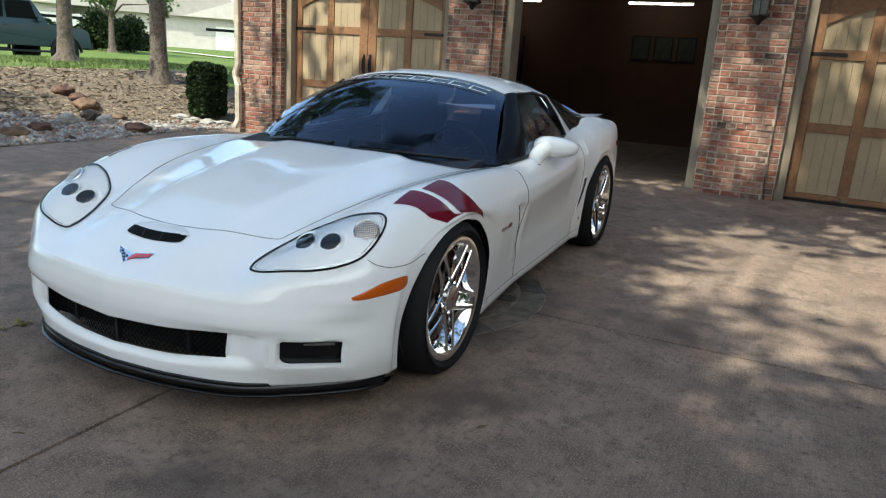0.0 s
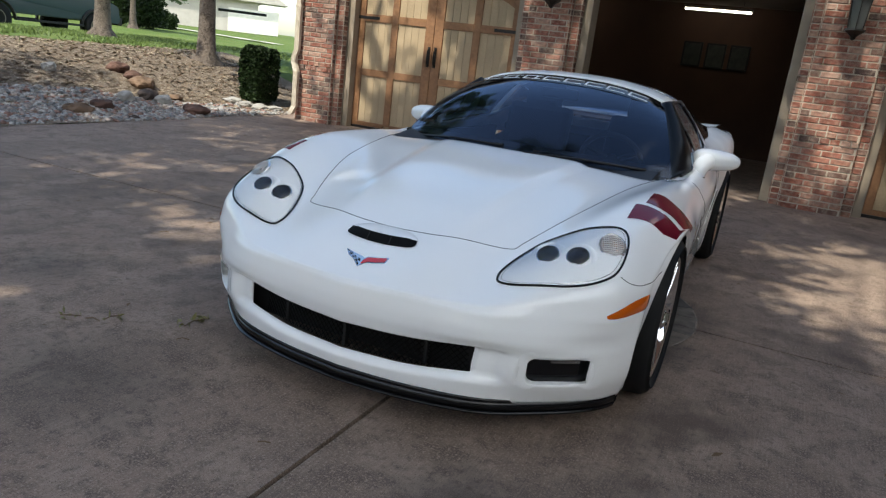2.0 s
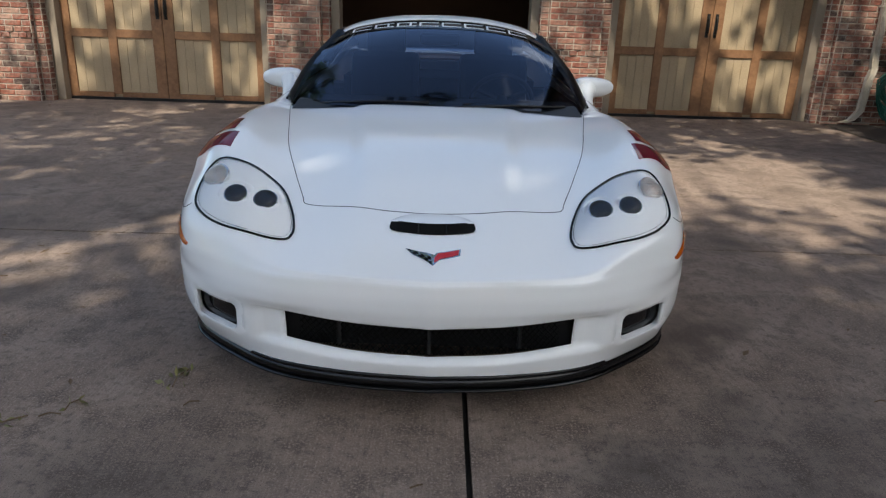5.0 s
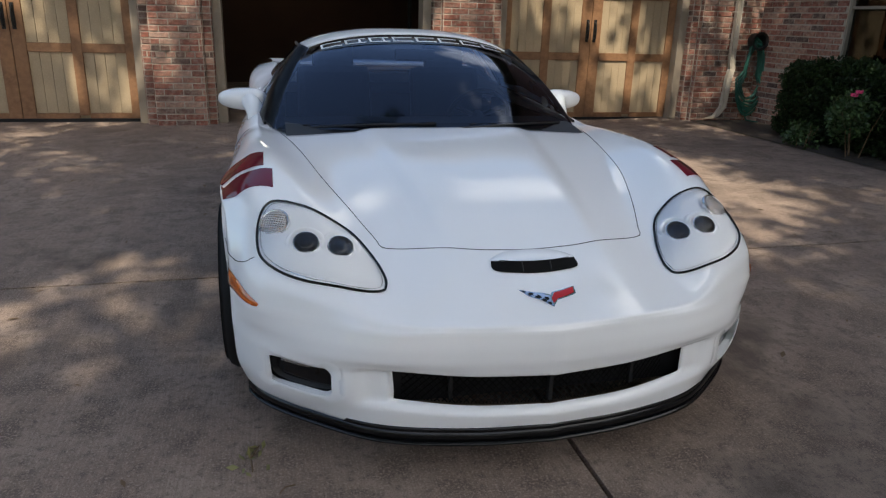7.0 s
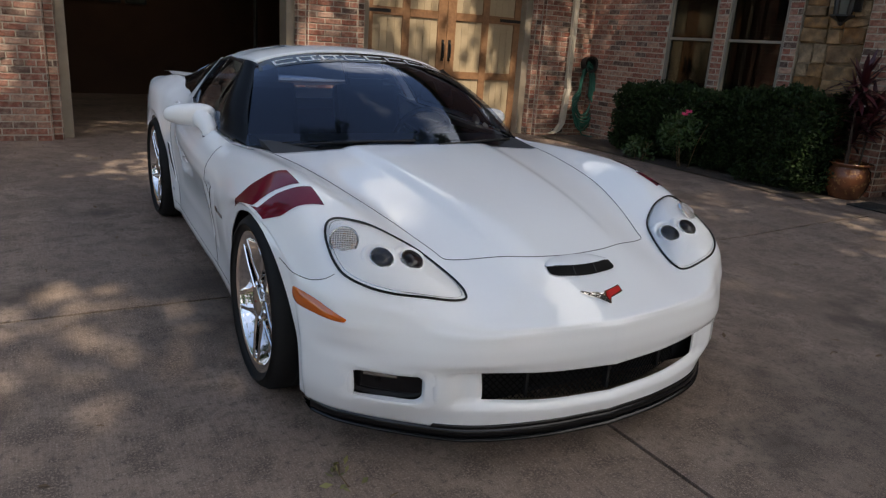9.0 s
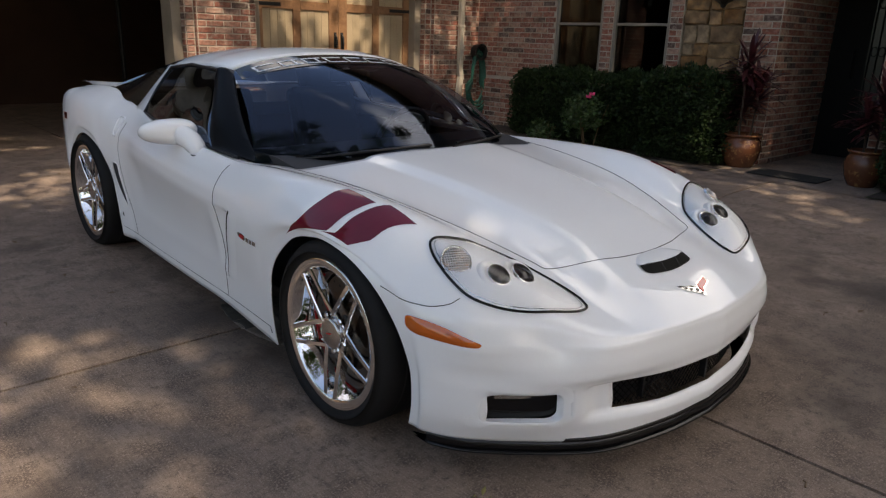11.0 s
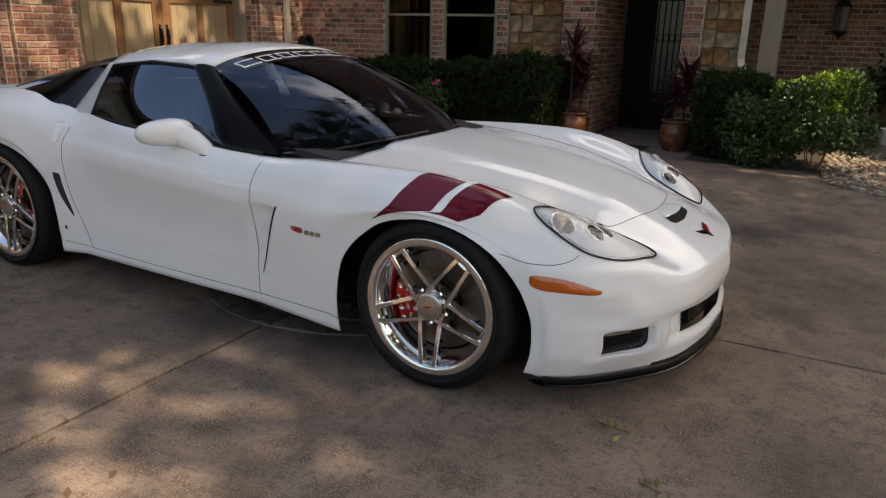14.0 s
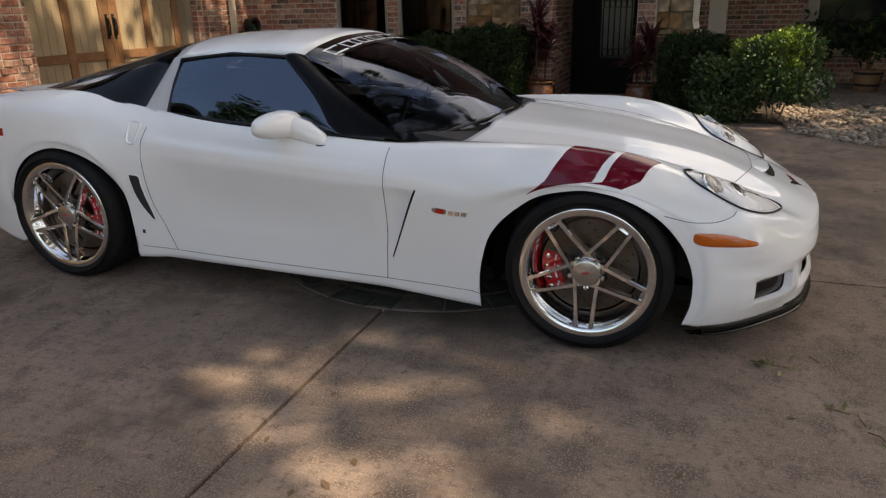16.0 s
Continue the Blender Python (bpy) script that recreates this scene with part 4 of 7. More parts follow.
def fan_patch(outline, place, rings=8, dome=0.0):
    """A patch inside a closed outline, laid on the shell by place(a, b, lift); dome: how far its middle stands off."""
    o = np.array(outline, float)
    c = o.mean(0)
    bm = bmesh.new()
    mid = bm.verts.new(place(*c, dome))
    prev = None
    for k in range(1, rings + 1):
        f = k / rings
        ring = [bm.verts.new(place(*(c + f * (q - c)), dome * (1 - f * f))) for q in o]
        n = len(ring)
        for a in range(n):
            b = (a + 1) % n
            if prev is None:
                bm.faces.new((mid, ring[a], ring[b]))
            else:
                bm.faces.new((prev[a], ring[a], ring[b], prev[b]))
        prev = ring
    bmesh.ops.recalc_face_normals(bm, faces=bm.faces[:])
    return bm


def quad_patch(corners, place, n=12, m=6):
    """A four-cornered patch on the shell; corners in order round it."""
    a, b, c, d = (np.array(q, float) for q in corners)
    bm = bmesh.new()
    g = [[bm.verts.new(place(*((1 - v) * ((1 - u) * a + u * b) + v * ((1 - u) * d + u * c)))) for u in np.linspace(0, 1, n)] for v in np.linspace(0, 1, m)]
    for j in range(m - 1):
        for i in range(n - 1):
            bm.faces.new((g[j][i], g[j][i + 1], g[j + 1][i + 1], g[j + 1][i]))
    bmesh.ops.recalc_face_normals(bm, faces=bm.faces[:])
    return bm


def ruled(a, b, n=24, m=10, bulge=(0, 0, 0), power=1.0, thick=0.0):
    """A surface between two curves of points, pushed out by bulge in its middle."""
    def even(c):
        c = spline_pts(c, 10) if len(c) > 2 else np.array(c, float)
        t = np.r_[0, np.cumsum(np.linalg.norm(np.diff(c, axis=0), axis=1))]
        s = np.linspace(0, t[-1], n)
        return np.stack([np.interp(s, t, c[:, k]) for k in range(3)], 1)
    A, B = even(a), even(b)
    bm = bmesh.new()
    g = []
    for v in np.linspace(0, 1, m):
        off = np.array(bulge) * (4 * v * (1 - v)) ** power
        g.append([bm.verts.new(p) for p in (1 - v) * A + v * B + off])
    for j in range(m - 1):
        for i in range(n - 1):
            bm.faces.new((g[j][i], g[j][i + 1], g[j + 1][i + 1], g[j + 1][i]))
    if thick:
        bmesh.ops.solidify(bm, geom=bm.faces[:], thickness=thick)
    bmesh.ops.recalc_face_normals(bm, faces=bm.faces[:])
    return bm


def both(points):
    """A half curve that starts on the centre line, mirrored into a whole one."""
    return [(-x, y, z) for x, y, z in points[::-1]] + [tuple(p) for p in points if p[0] > 1e-6]


car = empty("sports_car", pose(0, 0, 0), "white two-door sports coupe with dark red fender stripes, parked on concrete", "car")
bmesh.ops.solidify(shell, geom=shell.faces[:], thickness=0.004)
body = part("body", shell, M_PAINT, car, "glossy white bodywork", smooth=True)

# --- dark liner behind the openings ---
bm = box(-0.56, 0.56, -0.74, -0.55, 0.19, 0.36)
part("grille_liner", bm, M_BLACK, car)
bm = bmesh.new()
for k in range(-29, 30):
    for s in (-1, 1):
        x = k * 0.021
        a = Vector((x - s * 0.060, 0, 0.205))
        b = Vector((x + s * 0.060, 0, 0.335))
        if max(abs(a.x), abs(b.x)) < 0.56:
            for p in (a, b):
                p.y = -0.835 + 0.13 * (p.x / 0.5) ** 2
            add_tube(bm, [a, b], 0.0017, 4)
part("grille_mesh", bm, M_MESH, car, "black diamond mesh grille")
for x in (-0.29, 0.0, 0.29):
    y = -0.845 + 0.17 * (x / 0.5) ** 2
    part("grille_bar", box(x - 0.006, x + 0.006, y - 0.012, y + 0.01, 0.215, 0.335, 0.002), M_BLACK, car)
part("underbody", box(-0.60, 0.60, -0.60, 3.2, 0.13, 0.19), M_BLACK, car)
for cy, r in ((0.0, 0.40), (2.686, 0.41)):
    for s in (-1, 1):
        prof = [(r, 0.0), (r, 0.30), (0.02, 0.30)]
        bm = lathe(prof, 28, Matrix.Translation((s * (0.885 if cy < 1 else 0.84), cy, 0.30)) @ Matrix.Rotation(radians(-90 * s), 4, "Y"), False, False)
        bmesh.ops.delete(bm, geom=[v for v in bm.verts if v.co.z < 0.21], context="VERTS")
        part("wheel_liner", bm, M_BLACK, car)

# --- front lip ---
def lip_curve(y_off, z, x_scale=1.0):
    pts = [(x * x_scale, y + y_off, z) for x, y, _ in GRID[:, 0][: 5 * SUB_V + 1: 2]]
    return both(pts)


for name, rows in (("front_lip", ((0.006, .144), (-0.008, .136), (-0.012, .114), (0.002, .107), (0.06, .111))),
                   ("lip_blade", ((0.0, .109), (-0.020, .107), (-0.019, .101), (0.05, .102)))):
    bm = bmesh.new()
    prev = None
    for dy, z in rows:
        ring = [bm.verts.new(p) for p in lip_curve(dy, z)]
        if prev:
            for a in range(len(ring) - 1):
                bm.faces.new((prev[a], prev[a + 1], ring[a + 1], ring[a]))
        prev = ring
    bmesh.ops.recalc_face_normals(bm, faces=bm.faces[:])
    part(name, bm, M_LIP, car, "black lip spoiler under the nose", smooth=True)

# raised middle of the lip
bm = bmesh.new()
prev = None
for dy, z, w in ((-.0045, .134, .600), (-.0060, .142, .596), (-.0050, .1515, .588), (.004, .1525, .586)):
    ring = [bm.verts.new((x, np.interp(abs(x), GRID[:5 * SUB_V, 0, 0], GRID[:5 * SUB_V, 0, 1]) + dy, z)) for x in np.linspace(-w, w, 61)]
    if prev:
        for a in range(60):
            bm.faces.new((prev[a], prev[a + 1], ring[a + 1], ring[a]))
    prev = ring
bmesh.ops.recalc_face_normals(bm, faces=bm.faces[:])
part("lip_step", bm, M_LIP, car, "taller black middle of the lip", smooth=True)
# --- shut lines ---
def seam(name, pts, place, r=0.0014, sub=8):
    p = spline_pts(pts, sub) if len(pts) > 2 else np.linspace(pts[0], pts[1], 24)
    return part(name, tube([place(*q, 0.0002) for q in p], r, 6), M_GAP, body)


HOOD_HALF = [(.725, .66), (.655, .30), (.592, -.03), (.513, -.295), (.460, -.445), (.449, -.482), (.420, -.502), (.29, -.548), (.18, -.578), (.09, -.587)]
seam("hood_seam", [(-x, y) for x, y in HOOD_HALF] + [(0, -.590)] + HOOD_HALF[::-1], on_top)
for s in (-1, 1):
    side = lambda y, z, lift=0.0, s=s: on_side(s, y, z, lift)
    seam("door_seam", [(.845, .765), (.850, .60), (.858, .40), (.872, .196)], side, 0.0015, 24)
    seam("door_seam", [(2.112, .80), (2.126, .72), (2.128, .58), (2.112, .44), (2.070, .335), (2.012, .206)], side, 0.0014, 16)
    seam("sill_seam", [(.43, .185), (.87, .195), (1.2, .196), (1.7, .2), (2.0, .205), (2.22, .21)], side, 0.0012)
    seam("bumper_seam", [(-.258, .576), (-.337, .558), (-.40, .554), (-.443, .557), (-.486, .571), (-.503, .588)], side, 0.0013)
    # stripes over the fender
    top = lambda x, y, lift=0.0, s=s: on_top(s * x, y, 0.0016)
    for y0, y1, y2, y3, xt in ((.252, .064, -.061, .094, .795), (.027, -.101, -.232, -.097, .766)):
        def stripe(a, b, lift=0.0, s=s, c=(y0, y1, y2, y3), xt=xt):
            # a runs round the fender from the arch to the top, b along it
            z0 = FRONT_ARCH[1] + FRONT_ARCH[3] * math.sqrt(max(0, 1 - ((c[0] * (1 - b) + c[1] * b - FRONT_ARCH[0]) / FRONT_ARCH[2]) ** 2)) + 0.030
            low = np.array([c[0] * (1 - b) + c[1] * b, z0])
            ytop = c[3] * (1 - b) + c[2] * b
            y = low[0] * (1 - a) + ytop * a
            if a < 0.5:
                zt = 0.690
                f = a / 0.5
                return on_side(s, y, low[1] * (1 - f) + zt * f, 0.0016)
            f = (a - 0.5) / 0.5
            xs = abs(on_side(s, y, 0.690).x)
            return on_top(s * (xs * (1 - f) + xt * f), y, 0.0016)
        part("stripe", quad_patch([(0, 0), (1, 0), (1, 1), (0, 1)], stripe, 16, 8), M_STRIPE, body, "dark red fender stripe", smooth=True)
    # amber marker
    corners = [(-.372, .516), (-.42, .517), (-.50, .506), (-.578, .478), (-.588, .468), (-.575, .462), (-.507, .465), (-.41, .470), (-.372, .480), (-.364, .498)]
    o = spline_pts(corners, 6, True)
    part("marker_lamp", fan_patch(o, lambda a, b, l=0.0: on_side(s, a, b, 0.002 + l), 5, 0.006), M_ORANGE, body, "amber side marker", smooth=True)
    # the fender's rear edge stands off over the cove, with a black slot behind it
    edge, line = bmesh.new(), []
    prev = None
    for f in np.linspace(0, 1, 25):
        z = .612 - .322 * f
        y = .704 + .134 * f
        x = on_side(s, y - .060, z).x
        lean = (x - on_side(s, y - .100, z).x) / .040          # goes on in the fender's line
        rise = .0035 * smooth01(f / .08) * smooth01((1 - f) / .08)
        skin = [edge.verts.new((x + lean * (.060 + d) + s * (rise * smooth01((d + .075) / .05) + .0004), y + d, z)) for d in (-.075, -.055, -.035, -.018, -.006, -.0015)]
        skin.append(edge.verts.new((x + lean * .060 + s * (rise - .002), y, z)))
        line.append((x + lean * .060 + s * (rise - .0035), y + .0035, z))
        if prev:
            for q in range(6):
                edge.faces.new((prev[q], prev[q + 1], skin[q + 1], skin[q]))
        prev = skin
    bmesh.ops.recalc_face_normals(edge, faces=edge.faces[:])
    part("fender_edge", edge, M_PAINT, body, smooth=True)
    part("fender_gill", tube(line, [.0062 - .0035 * k / 24 for k in range(25)], 8), M_MESH, body, "black fender gill")
    o = [(2.160, .573), (2.211, .577), (2.207, .52), (2.194, .465), (2.170, .41), (2.128, .352), (2.116, .356), (2.130, .415), (2.143, .465), (2.153, .52)]
    duct = part("brake_duct", fan_patch(o, lambda a, b, l=0.0: on_side(s, a, b, 0.0015), 3), M_GAP, body, "black brake duct ahead of the rear wheel")
    part("duct_edge", tube([on_side(s, a, b, .001) for a, b in spline_pts(o, 4, True)], .0035, 6, True), M_PAINT, duct, "white rolled edge of the duct", smooth=True)
    o = spline_pts([(2.150, .815), (2.205, .822), (2.205, .78), (2.200, .735), (2.165, .730), (2.155, .77)], 5, True)
    part("shoulder_scoop", tube([on_side(s, a, b, .0005) for a, b in o], .006, 8, True), M_PAINT, body, "white raised edge of the shoulder scoop", smooth=True)
    part("side_plug", quad_patch([(2.187, .277), (2.204, .277), (2.204, .297), (2.187, .297)], lambda a, b, l=0.0: on_side(s, a, b, .002), 3, 3), M_GAP, body, "small black plug")
    # badge: a silver swoosh with a red stroke, then silver bars
    on_flank = lambda lift: lambda a, b, l=0.0: on_side(s, a, b, lift)
    part("badge", fan_patch(spline_pts([(.636, .532), (.632, .545), (.60, .546), (.575, .540), (.580, .522), (.612, .523)], 4, True), on_flank(.003), 3), M_CHROME, body, "red and silver fender badge")
    part("badge", quad_patch([(.626, .527), (.588, .524), (.580, .541), (.616, .5425)], on_flank(.0045), 5, 4), M_BADGERED, body, "red stroke of the badge")
    for y0, y1 in ((.570, .548), (.543, .520), (.515, .492)):
        part("badge", quad_patch([(y0, .520), (y1, .519), (y1 - .006, .537), (y0 - .006, .538)], on_flank(.003), 5, 4), M_CHROME, body, "silver bar of the badge")

# --- headlamps ---
HEAD = [(0.478, -0.682), (0.459, -0.66), (0.459, -0.615), (0.483, -0.53), (0.534, -0.425), (0.615, -0.36), (0.697, -0.324), (0.761, -0.31), (0.796, -0.33), (0.815, -0.386), (0.82, -0.466), (0.805, -0.529), (0.749, -0.593), (0.656, -0.649), (0.555, -0.677)]
head_outline = spline_pts(HEAD, 5, True)
for s in (-1, 1):
    place = lambda x, y, lift=0.0, s=s: on_top(s * x, y, lift)
    lamp = part("headlamp", fan_patch(head_outline, lambda x, y, l=0.0: place(x, y, 0.0015), 8), M_HOUSING, car, "clear headlamp with a silver-white housing", smooth=True)
    part("rim", tube([place(*q, 0.003) for q in head_outline], 0.0042, 8, True), M_LIP, lamp, "thin black edge")
    part("inner_rim", tube([place(q[0] + (.640 - q[0]) * .060, q[1] + (-.49 - q[1]) * .060, 0.003) for q in head_outline], 0.0014, 6, True), M_CHROME, lamp, "bright inner edge of the lens")
    for x, y, r in ((.576, -.508, .0320), (.678, -.502, .0310)):
        c = place(x, y, 0.003)
        n = (place(x, y, 0.02) - c).normalized()
        n = (n + Vector((0, -0.30, 0))).normalized()
        m = Matrix.Translation(c) @ n.to_track_quat("Z", "Y").to_matrix().to_4x4()
        part("cup", lathe([(r * 2.25, -0.020), (r * 2.05, -0.004), (r * 1.75, 0.002), (r * 1.45, -0.003), (r * 1.33, -0.010)], 36, m, False, False), M_HOUSING, lamp, "round white cup in the housing", smooth=True)
        part("bezel", lathe([(r * 1.02, -0.012), (r * 1.36, -0.012), (r * 1.34, 0.004), (r * 1.22, 0.008), (r * 1.10, 0.006), (r * 1.02, 0.002)], 36, m, True), M_CHROME, lamp, smooth=True)
        part("gasket", lathe([(r * 1.12, 0.002), (r * 1.12, 0.0105), (r * 0.96, 0.0085), (r * 0.96, 0.002)], 36, m, True), M_GLOSSBLACK, lamp, smooth=True)
        part("projector", lathe([(r, -0.01), (r, 0.003), (r * .85, 0.009), (r * .5, 0.013), (0.0001, 0.0145)], 30, m), M_PROJECTOR, lamp, "dark glass projector", smooth=True)
    c = place(.768, -.415, 0.002)
    n = ((place(.768, -.415, 0.02) - c).normalized() + Vector((s * .2, -0.35, 0))).normalized()
    m = Matrix.Translation(c) @ n.to_track_quat("Z", "Y").to_matrix().to_4x4() @ Matrix.Diagonal((1.0, 1.08, 1.0, 1.0))
    part("turn_ring", lathe([(.044, -.012), (.049, -.010), (.048, .005), (.044, .007)], 32, m, True), M_CHROME, lamp, smooth=True)
    part("turn_reflector", lathe([(.044, .002), (.030, -.006), (.010, -.010), (0.0001, -.010)], 28, m, False, False), M_CHROME, lamp, smooth=True)
    part("turn_lamp", lathe([(.0435, -.01), (.0435, .004), (.034, .010), (0.0001, .013)], 24, m), M_TURN, lamp, "ribbed clear turn lamp", smooth=True)
    bm = bmesh.new()
    for k in range(-5, 6):
        w = math.sqrt(max(0.0, .040 ** 2 - (k * .0074) ** 2))
        add_tube(bm, [m @ Vector((-w, k * .0074, .0085)), m @ Vector((0, k * .0074, .0125)), m @ Vector((w, k * .0074, .0085))], .0016, 5)
        add_tube(bm, [m @ Vector((k * .0074, -w, .0085)), m @ Vector((k * .0074, 0, .0125)), m @ Vector((k * .0074, w, .0085))], .0010, 5)
    part("ribs", bm, M_RIB, lamp, "moulded ribs of the lens", smooth=True)
    bm = fan_patch(head_outline, lambda x, y, l=0.0: place(x, y, 0.004 + 1.6 * l), 8, 0.012)
    lens = part("lens", bm, M_LENS, lamp, "clear plastic lens", smooth=True)
    lens.visible_shadow = False
    # fog lamp, sunk behind the skin
    def sunk(a, b, lift=0.0, s=s):
        p = on_front(s * a, b)
        return p + Vector((-s * .012, .030 - lift, 0))
    fog = part("fog_lamp", quad_patch([(.585, .190), (.850, .190), (.850, .340), (.585, .340)], sunk, 10, 6), M_FOGBLACK, car, "dark fog lamp in its recess", smooth=True)
    hole = []
    for cx, cz, a0 in ((.786, .290, 0), (.659, .295, 90), (.659, .250, 180), (.786, .244, 270)):
        hole += [(cx + .028 * math.cos(radians(a0 + 18 * k)), cz + .025 * math.sin(radians(a0 + 18 * k))) for k in range(6)]
    mid_x, mid_z = .7225, .270
    bm = bmesh.new()
    rings = []
    for grow, inset in ((1.22, .0006), (1.03, .0012), (1.0, -.001), (.985, -.028)):
        rings.append([])
        for x, z in hole:
            gx, gz = mid_x + (x - mid_x) * (grow if grow < 1.1 else 1.30), mid_z + (z - mid_z) * (grow if grow < 1.1 else 1.50)
            p = on_front(s * gx, gz, max(0.0, inset))
            rings[-1].append(bm.verts.new(p + Vector((-s * .3, 1, 0)) * max(0.0, -inset)))
    for a, b in zip(rings, rings[1:]):
        for k in range(len(hole)):
            bm.faces.new((a[k], a[(k + 1) % len(hole)], b[(k + 1) % len(hole)], b[k]))
    bmesh.ops.recalc_face_normals(bm, faces=bm.faces[:])
    part("fog_surround", bm, M_PAINT, fog, "white edge of the fog lamp opening", smooth=True)
    part("fog_reflector", quad_patch([(.700, .293), (.780, .290), (.780, .302), (.700, .300)], lambda a, b, l=0.0: sunk(a, b, .002), 8, 3), M_FOGSTRIP, fog, "bright strip of reflector")

# --- hood scoop and nose emblem ---
o = spline_pts([(-.136, -.640), (-.133, -.676), (-.06, -.690), (0, -.694), (.06, -.690), (.133, -.676), (.136, -.640), (.125, -.633), (.06, -.640), (0, -.643), (-.06, -.640), (-.125, -.633)], 4, True)
def overhang(x, y, lift=0.0018):
    """The slot's face stands steeper than the hood, under a raised lip."""
    f = max(0.0, min(1.0, (y + .690) / .054)) * (1 - (abs(x) / .142) ** 4)
    return on_top(x, y, lift) + Vector((0, -.026, .0085)) * f


scoop = part("nose_scoop", fan_patch(o, lambda x, y, l=0.0: overhang(x, y), 6), M_MESH, car, "black slot above the nose", smooth=True)
part("scoop_lip", ruled([overhang(x, -.6365 - .0045 * (1 - (x / .13) ** 2), .0016) for x in np.linspace(-.136, .136, 25)], [on_top(x, -.585 - .045 * (abs(x) / .136) ** 3, -.001) for x in np.linspace(-.136, .136, 25)], 33, 8, (0, -.004, .003)), M_PAINT, scoop, "white raised lip over the slot", smooth=True)
for x in (-.045, .045):
    part("scoop_web", tube([overhang(x, -.688, .002), overhang(x, -.642, .002)], 0.0022, 6), M_BLACK, scoop)
emblem = part("emblem", fan_patch([(-.084, -.752), (-.050, -.762), (-.016, -.768), (.006, -.786), (.016, -.768), (.056, -.759), (.091, -.750), (.089, -.777), (.058, -.787), (.024, -.796), (.005, -.819), (-.025, -.794), (-.058, -.778)],
                                lambda x, y, l=0.0: on_top(x, y, 0.003), 3), M_CHROME, car, "nose emblem of two crossed flags, red and chequered")
for (top0, top1, low0, low1, cols, rows) in (((-.078, -.755), (-.002, -.786), (-.056, -.775), (.002, -.812), 7, 3),):
    for i in range(cols):
        for j in range(rows):
            def at(u, v):
                a = [top0[q] + (top1[q] - top0[q]) * u / cols for q in (0, 1)]
                b = [low0[q] + (low1[q] - low0[q]) * u / cols for q in (0, 1)]
                wave = .0022 * math.sin(2 * math.pi * u / cols)
                return (a[0] + (b[0] - a[0]) * v / rows, a[1] + (b[1] - a[1]) * v / rows + wave)
            if (i + j) % 2 == 0:
                part("check", quad_patch([at(i, j), at(i + 1, j), at(i + 1, j + 1), at(i, j + 1)], lambda x, y, l=0.0: on_top(x, y, 0.0048), 2, 2), M_GLOSSBLACK, emblem)
part("red_flag", fan_patch([(.009, -.806), (.009, -.788), (.020, -.772), (.056, -.763), (.086, -.755), (.084, -.773), (.056, -.783), (.022, -.792)], lambda x, y, l=0.0: on_top(x, y, 0.0048), 3), M_BADGERED, emblem)

# --- cabin ---
WS_BASE = both([(0, .515, .806), (.30, .545, .803), (.55, .66, .785), (.757, .82, .768)])
WS_TOP = both([(0, 1.355, 1.186), (.25, 1.362, 1.176), (.45, 1.38, 1.142), (.558, 1.40, 1.104)])
ws = part("windscreen", ruled(WS_BASE, WS_TOP, 41, 14, (0, -.035, .045), 1.0, 0.0), M_WINDSCREEN, car, "raked laminated windscreen", smooth=True)
ws.visible_shadow = False


def on_screen(x, f, lift):
    """A point of the windscreen: x across, f from its base (0) to its top (1)."""
    def at(curve):
        c = np.array(sorted(spline_pts(curve, 10).tolist()))
        w = abs(curve[-1][0])
        return np.array([x, np.interp(x, c[:, 0], c[:, 1]), np.interp(x, c[:, 0], c[:, 2])]), w
    (a, wa), (b, wb) = at(WS_BASE), at(WS_TOP)
    p = (1 - f) * a + f * b + np.array((0, -.035, .045)) * 4 * f * (1 - f)
    return Vector(p) + Vector((0, -.78, .62)) * lift


bm = bmesh.new()
rows = []
for f in np.linspace(.835, 1.0, 6):
    w = .735 * (1 - f) + .545 * f
    rows.append([bm.verts.new(on_screen(x, f, 0.0035)) for x in np.linspace(-w * .995, w * .995, 40)])
for a, b in zip(rows, rows[1:]):
    for k in range(39):
        bm.faces.new((a[k], a[k + 1], b[k + 1], b[k]))
band = part("sun_band", bm, M_GLOSSBLACK, ws, "black banner band across the top of the glass", smooth=True)
# the banner's eight letter-sized white shapes
for k in range(8):
    x0 = -.49 + k * .1245
    bm = bmesh.new()
    strokes = [(0.0, 0.012), (0.070, 0.082)] if k in (1, 2) else [(0.0, 0.012)]
    for f0, f1, a, b in ((.932, .946, 0.0, .108), (.862, .876, .004, .108)):
        g = [[bm.verts.new(on_screen(x0 + u, f, 0.0055)) for u in np.linspace(a, b, 5)] for f in (f0, f1)]
        for q in range(4):
            bm.faces.new((g[0][q], g[0][q + 1], g[1][q + 1], g[1][q]))
    for a, b in strokes:
        g = [[bm.verts.new(on_screen(x0 + u, f, 0.0055)) for u in (a, b)] for f in np.linspace(.862, .946, 4)]
        for q in range(3):
            bm.faces.new((g[q][0], g[q][1], g[q + 1][1], g[q + 1][0]))
    part("banner_shape", bm, M_WHITEVINYL, ws, "white letter-sized shape")

